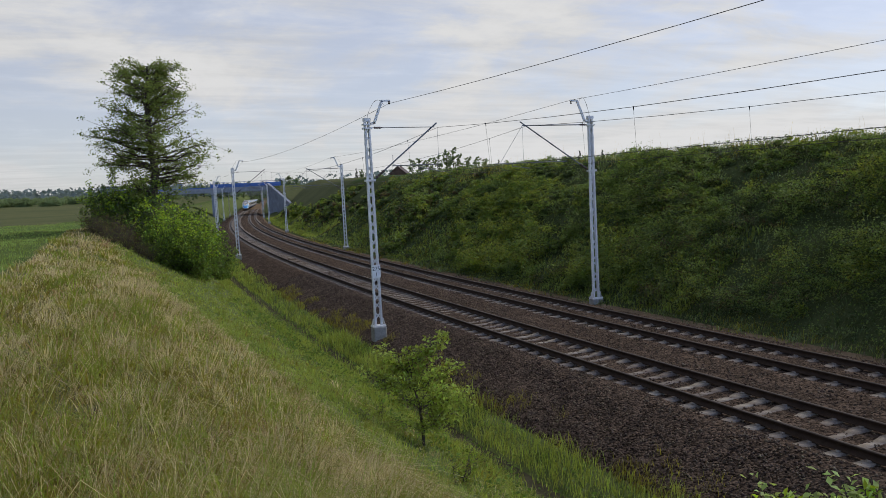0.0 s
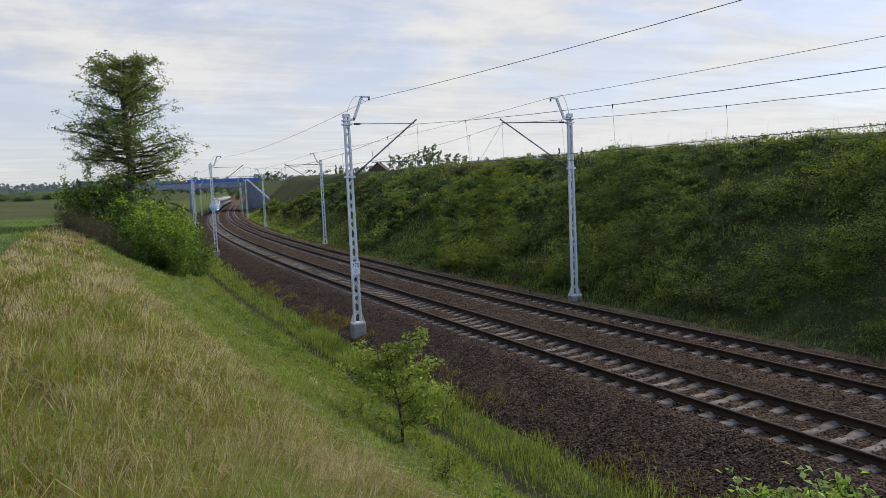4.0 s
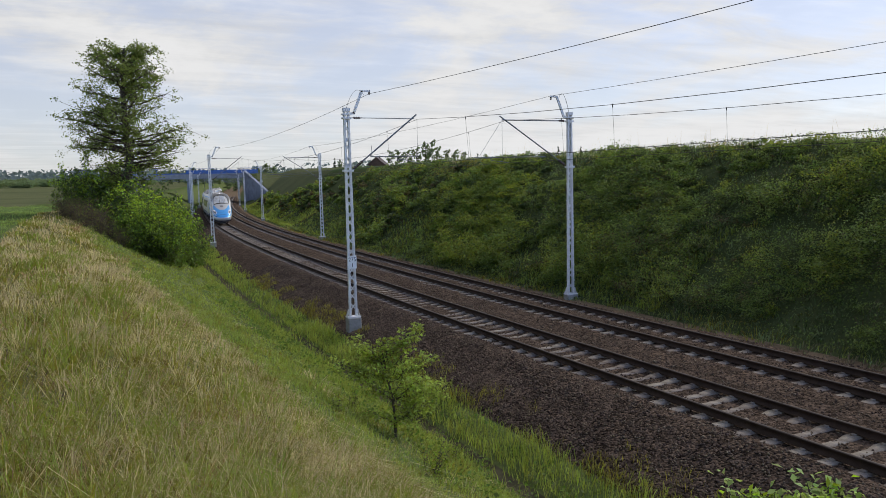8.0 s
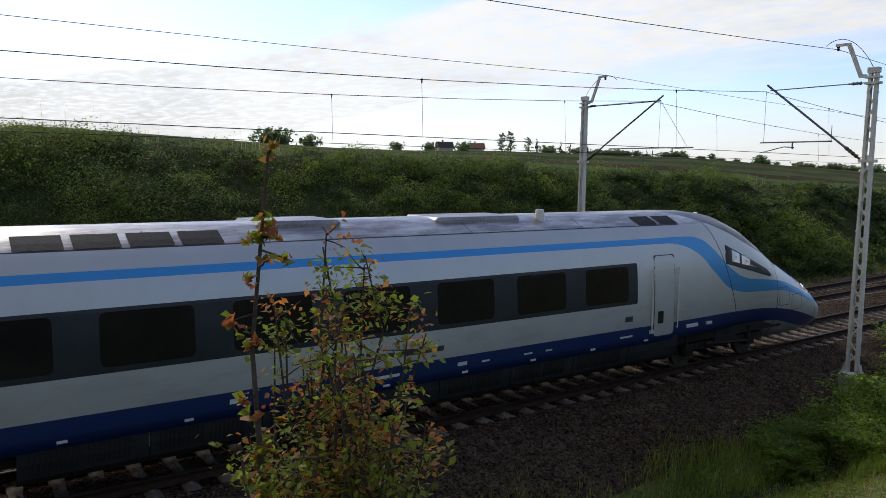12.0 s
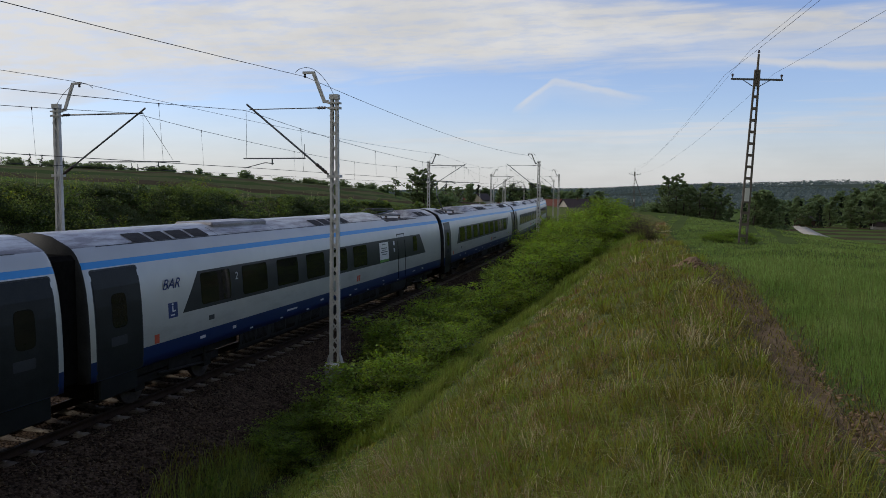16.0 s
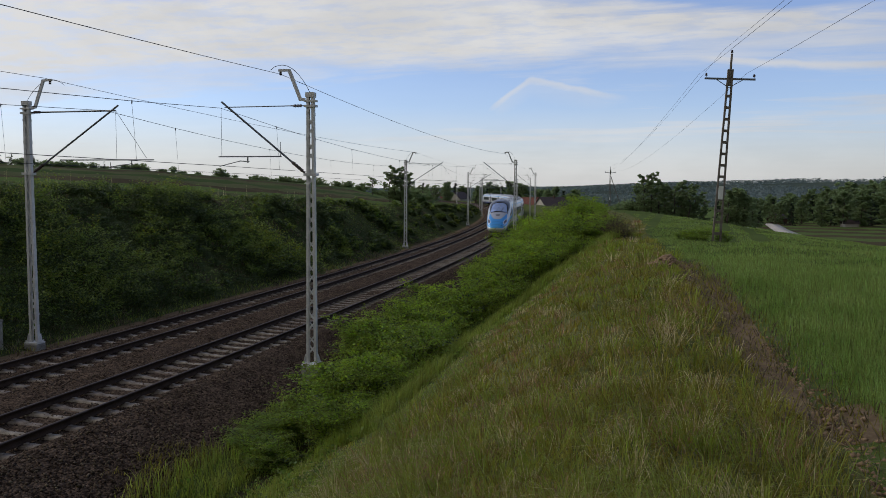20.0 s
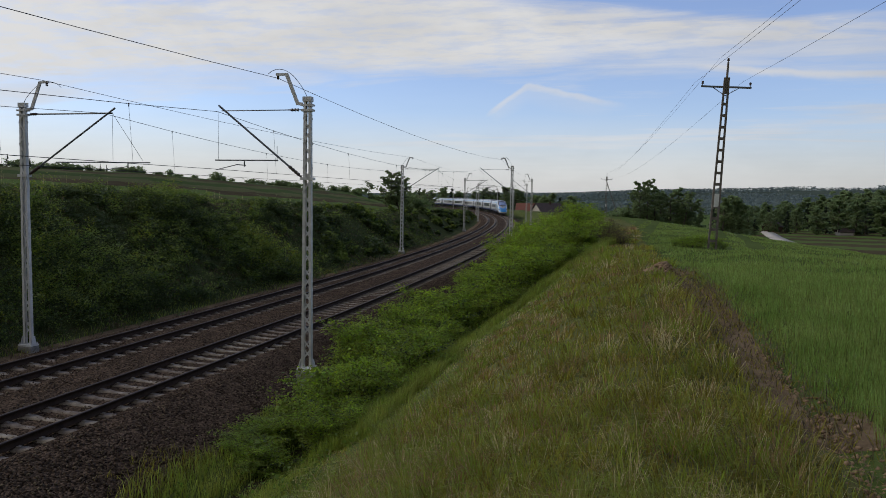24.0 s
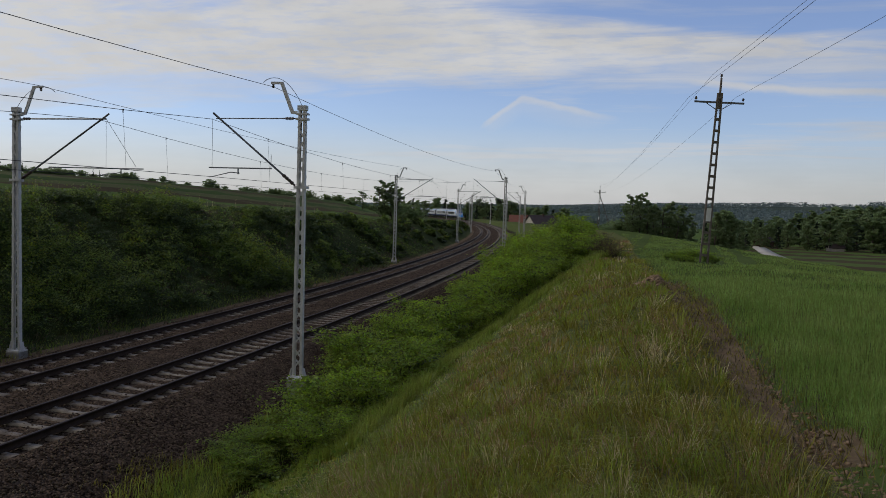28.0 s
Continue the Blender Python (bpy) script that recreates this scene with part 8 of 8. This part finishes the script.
for k in range(80):
    az = -94.2 - 15.5 * (k / 80.0) + float(RNG.uniform(-0.4, 0.4))
    row = k % 4
    top = float(np.interp(-az, [94, 95, 96.2, 98, 99.4, 101.5, 104.4, 110], [0.2, 0.3, -0.1, -0.05, 0.25, 0.75, 1.0, 1.1]))
    topped(az, (300 if az < -96.4 else 200) + 38 * row + float(RNG.uniform(-12, 12)), top - float(RNG.uniform(0, 0.35)) - 0.18 * (3 - row), "tree" if k % 6 else "fir", 1.2)
# wood on the skyline past the field with the alder
for k in range(64):
    far_tree(84.0 + 15.5 * (k / 64.0) + float(RNG.uniform(-0.3, 0.3)), float(RNG.uniform(420, 520)), float(RNG.uniform(4.6, 6.6)), "bush", 0.0, 1.5)
for k in range(16):
    far_tree(75.0 + 9.0 * (k / 16.0), float(RNG.uniform(420, 560)), float(RNG.uniform(7, 10)), "tree", 0.0, 1.2)


def far_woods():
    """Woods on the hills and along the horizon, as many leafy clumps."""
    r = np.random.RandomState(91)
    n = 9000
    a = np.radians(np.concatenate([r.uniform(-112, -66, n), r.uniform(60, 100, 1500)]))
    d = np.concatenate([r.uniform(700, 2700, n), r.uniform(650, 1500, 1500)])
    x, y = -np.sin(a) * d, np.cos(a) * d
    k = wave(x, y, 0.005, 93) + 0.4 * wave(x, y, 0.02, 94) > -0.12
    x, y, d = x[k], y[k], d[k]
    z = land_xy(x, y)
    reps = 13
    i = np.repeat(np.arange(len(x)), reps)
    c = np.stack([x[i] + r.normal(size=len(i)) * 5, y[i] + r.normal(size=len(i)) * 5, z[i] + r.uniform(1, 11, len(i))], -1)
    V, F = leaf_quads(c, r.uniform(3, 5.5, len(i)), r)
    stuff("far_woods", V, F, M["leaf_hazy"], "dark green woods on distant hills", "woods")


far_woods()

M["roof_dark"] = surface("dark_roof", (0.045, 0.032, 0.03), (0.08, 0.055, 0.05), 1, 0.8, 0.2)
M["roof_red"] = surface("red_roof", (0.16, 0.055, 0.035), (0.22, 0.08, 0.05), 1, 0.8, 0.2)
M["render_wall"] = surface("plaster_wall", (0.42, 0.38, 0.32), (0.55, 0.5, 0.44), 0.6, 0.9, 0.1)
M["brown_wall"] = surface("brown_wall", (0.09, 0.055, 0.04), (0.14, 0.09, 0.065), 0.6, 0.9, 0.1)


def house(az, dist, w, l, h, turn, roof, wall, label):
    x, y, z = at_bearing(az, dist)
    hs = thing("house", (0, 0, 0), label, "house", "far houses")
    bm = bmesh.new()
    box(bm, -w / 2, w / 2, -l / 2, l / 2, -1.5, h)
    v = [bm.verts.new(p) for p in ((-w / 2, -l / 2, h), (w / 2, -l / 2, h), (0, -l / 2, h + w * 0.42), (-w / 2, l / 2, h), (w / 2, l / 2, h), (0, l / 2, h + w * 0.42))]
    for f in ((0, 1, 2), (5, 4, 3), (0, 2, 5, 3), (1, 4, 5, 2)):
        bm.faces.new([v[i] for i in f])
    part("wall", bm, wall, hs)
    for sx in (-1, 1):
        bm = bmesh.new()
        bar(bm, (sx * (w / 2 + 0.4) * 0.5, -l / 2 - 0.4, h + w * 0.21 + 0.02), (sx * (w / 2 + 0.4) * 0.5, l / 2 + 0.4, h + w * 0.21 + 0.02), math.hypot(w / 2 + 0.4, w * 0.42 + 0.3), 0.18, (sx * 0.643, 0, 0.766))
        part("roof", bm, roof, hs)
    bm = bmesh.new()
    box(bm, 0.3, 0.8, 0.4, 0.9, h + w * 0.3, h + w * 0.42 + 0.9)
    part("chimney", bm, M["brown_wall"], hs)
    for fx in (-0.25, 0.25):
        for sy in (-1, 1):
            bm = bmesh.new()
            box(bm, fx * w - 0.45, fx * w + 0.45, sy * l / 2 - 0.04, sy * l / 2 + 0.04, 1.0, 2.2)
            part("window", bm, M["pane"], hs)
    hs.matrix_world = pose(x, y, z, 0, 0, turn)


house(67.2, 330, 7, 8.6, 3.8, 55, M["roof_dark"], M["brown_wall"], "small house with a dark steep roof")
house(59.6, 335, 6, 9, 2.0, 100, M["roof_dark"], M["render_wall"], "low house with a dark roof beyond the crest")
house(-34.2, 300, 4.5, 6, 1.6, 70, M["roof_dark"], M["render_wall"], "low house with a dark roof behind the fields")
house(-36.6, 310, 4.5, 6, 1.5, 40, M["roof_red"], M["render_wall"], "house with a red roof behind the fields")
for k, (az, dist) in enumerate(((-72.6, 420), (-73.8, 440), (-74.9, 410), (-76.2, 450), (-77.6, 430), (-80.6, 330), (-82.0, 300), (-83.2, 380))):
    house(az, dist, 8, 11, 3.0, 37.0 * k, M["roof_red"] if k % 2 else M["roof_dark"], M["render_wall"], "village house with a " + ("red" if k % 2 else "dark") + " roof")
house(-97.9, 318, 5, 7, 2.0, 60, M["roof_dark"], M["brown_wall"], "brown wooden cottage among dark trees")
house(-102.4, 292, 2.6, 5, 1.3, 20, M["roof_dark"], M["render_wall"], "small pale shed beside the fields")


def field_track():
    """A pale farm track running down into the valley."""
    p = np.array([at_bearing(a, d) for a, d in ((-97.5, 305), (-97.8, 272), (-98.1, 245), (-98.5, 215), (-98.9, 190), (-99.3, 165), (-99.8, 140))])
    t = np.gradient(p, axis=0)
    n = unit(np.stack([-t[:, 1], t[:, 0], 0 * t[:, 0]], -1))
    V = []
    for q, m in zip(p, n):
        for w in (-2.0, 2.0):
            e = q + m * w
            V.append((e[0], e[1], float(land_xy(e[0], e[1])) + 0.3))
    V = np.array(V)
    V = np.concatenate([V, V - [0, 0, 0.6]])
    k = len(V) // 2
    F = []
    for i in range(len(p) - 1):
        a = 2 * i
        F += [(a, a + 1, a + 3, a + 2), (k + a, a, a + 2, k + a + 2), (a + 1, k + a + 1, k + a + 3, a + 3)]
    tagged(part("farm_track", quick("farm_track", V, np.array(F), M["road"]), None), "pale gravel farm track between fields", "road", kind="structure")


field_track()

# short marker post beside the far track
mx, my, _ = on_line(19.25, 7.6)
post = thing("marker_post", (float(mx), float(my), float(land(19.25, 7.6))), "short weathered concrete marker post beside the track", "post")
bm = bmesh.new()
box(bm, -0.07, 0.07, -0.07, 0.07, -0.3, 0.95, None, 0.02)
part("shaft", bm, M["concrete"], post)
bm = bmesh.new()
box(bm, -0.085, 0.085, -0.085, 0.085, 0.95, 1.02, None, 0.015)
part("cap", bm, M["concrete"], post)

# ---- village power line ----
M["pole"] = surface("weathered_concrete_pole", (0.13, 0.11, 0.095), (0.24, 0.21, 0.18), 3, 0.9, 0.3, 0, 30)


def power_pole(at, height, turn, lean, strut=False):
    pl = thing("power_pole", (0, 0, 0), "openwork concrete power pole with a steel crossarm", "pole", "power poles")
    for sy in (-1, 1):
        bm = bmesh.new()
        bar(bm, (0, sy * 0.17, -0.6), (0, sy * 0.085, height - 0.8), 0.13, 0.075, (0, 1, 0))
        part("leg", bm, M["pole"], pl)
    n = 15
    for k in range(n):
        z = 0.35 + (height - 1.3) * k / (n - 1)
        hw = 0.17 - 0.085 * (z + 0.6) / (height - 0.2)
        bm = bmesh.new()
        box(bm, -0.055, 0.055, -hw, hw, z - 0.06, z + 0.06)
        part("rung", bm, M["pole"], pl)
    bm = bmesh.new()
    rod(bm, (0, 0, height - 1.4), (0, 0, height - 0.12), 0.06, 8, 0.045)
    part("pole_top", bm, M["pole"], pl)
    bm = bmesh.new()
    bar(bm, (0, -1.08, height - 1.22), (0, 1.08, height - 1.22), 0.07, 0.08)
    bar(bm, (0.05, -0.6, height - 1.22), (0.05, 0.0, height - 1.6), 0.03, 0.03)
    bar(bm, (0.05, 0.6, height - 1.22), (0.05, 0.0, height - 1.6), 0.03, 0.03)
    part("crossarm", bm, M["steel_dark"], pl)
    for y, z in ((-1.02, height - 1.18), (1.02, height - 1.18), (0, height - 0.14)):
        bm = bmesh.new()
        rod(bm, (0, y, z), (0, y, z + 0.1), 0.018, 6)
        for k in range(2):
            rod(bm, (0, y, z + 0.08 + 0.06 * k), (0, y, z + 0.135 + 0.06 * k), 0.065, 8, 0.03)
        part("insulator", bm, M["insulator"], pl)
    if strut:
        bm = bmesh.new()
        bar(bm, (0, -2.6, -0.5), (0, -0.1, height - 2.0), 0.13, 0.13, (1, 0, 0))
        part("strut", bm, M["pole"], pl)
    bm = bmesh.new()
    box(bm, -0.02, 0.02, -0.1, 0.1, 1.9, 2.5)
    ob = part("notice_plate", bm, M["plate"], pl)
    ob.location = (-0.09, 0, 0)
    pl.matrix_world = pose(*at, 0, 0, turn) @ pose(0, 0, 0, lean, 0, 0)
    return pl


P1, P2 = at_bearing(-93.95, 36.0), at_bearing(-86.3, 150.0)
P0 = (P1[0] - (P2[0] - P1[0]), P1[1] - (P2[1] - P1[1]), P1[2] + 0.6)
turn = math.degrees(math.atan2(P2[1] - P1[1], P2[0] - P1[0]))
power_pole(P1, 8.5, turn, 2.5)
power_pole(P2, 8.5, turn, 0.4, True)
power_pole((P0[0], P0[1], float(land_xy(P0[0], P0[1]))), 8.5, turn, 0)


def power_lines():
    side = Vector((-math.sin(radians(turn)), math.cos(radians(turn)), 0))
    for off, dz in ((-1.02, 7.5), (1.02, 7.5), (0.0, 8.55)):
        pts = []
        for a, b in ((P0, P1), (P1, P2)):
            for k in range(16):
                t = k / 15
                p = Vector(a).lerp(Vector(b), t) + side * off
                pts.append((p.x, p.y, p.z + dz - 1.1 * 4 * t * (1 - t)))
            pts.pop()
        V, F = tube_path(pts, 0.006, 5)
        tagged(part("power_line", quick("power_line", V, F, M["wire"]), None), "thin dark power line between concrete poles", "power line", "power lines")


power_lines()
for az, dist, sc in ((-91.4, 36.0, 0.4), (-92.0, 36.3, 0.5), (-92.6, 36.0, 0.55), (-93.2, 36.4, 0.6), (-94.2, 36.5, 0.55), (-94.7, 36.2, 0.4), (-93.0, 35.0, 0.35), (-92.3, 35.3, 0.4)):
    plant("bush", at_bearing(az, dist, 0.12), BUSH[1], ("woody_frame", "crown"), "low dark green weeds around the pole foot", "bush", "weeds at the pole", rz=az * 7, scale=(sc, sc, sc * 0.62))


# ---- what moves ----
NOSE = [(0, -316.5), (1, -289), (2, -261), (3, -232.8), (4, -204.3), (5, -175.6), (6, -147.3), (7, -121.3), (8, -95.6), (9, -68.0), (10, -38.9), (11, -8.25), (12, 22.1), (13, 52.75),
        (14, 83.4), (15, 114.0), (16, 144.65), (17, 175.25), (18, 206.05), (19, 236.8), (20, 267.0), (21, 297.6), (22, 327), (23, 356.4), (24, 385.2), (25, 411.5), (26, 438), (27, 464), (28, 490)]


def rides(front_s, back_s, xf):
    """The pose of a car whose two bogies stand at these places of the line; xf: its front bogie in its own space."""
    xa, ya, _ = on_line(front_s)
    xb, yb, _ = on_line(back_s)
    th = math.atan2(ya - yb, xa - xb)
    return pose(float(xa) - xf * math.cos(th), float(ya) - xf * math.sin(th), 0, 0, 0, math.degrees(th))


def motions():
    ts = [0.5 * k for k in range(57)]
    nose = [float(np.interp(t, [a for a, _ in NOSE], [b for _, b in NOSE])) for t in ts]
    walk(FRONT, [(t, rides(s - 4.9, s - 23.9, END_LEN / 2 - 4.9)) for t, s in zip(ts, nose)])
    for k, car in enumerate(MIDS):
        f = END_LEN + MID_LEN * k + 3.6
        walk(car, [(t, rides(s - f, s - f - 19.0, MID_LEN / 2 - 3.6)) for t, s in zip(ts, nose)])
    e = 2 * END_LEN + 5 * MID_LEN
    walk(TAIL, [(t, rides(s - e + 4.9, s - e + 23.9, END_LEN / 2 - 4.9)) for t, s in zip(ts, nose)])


motions()
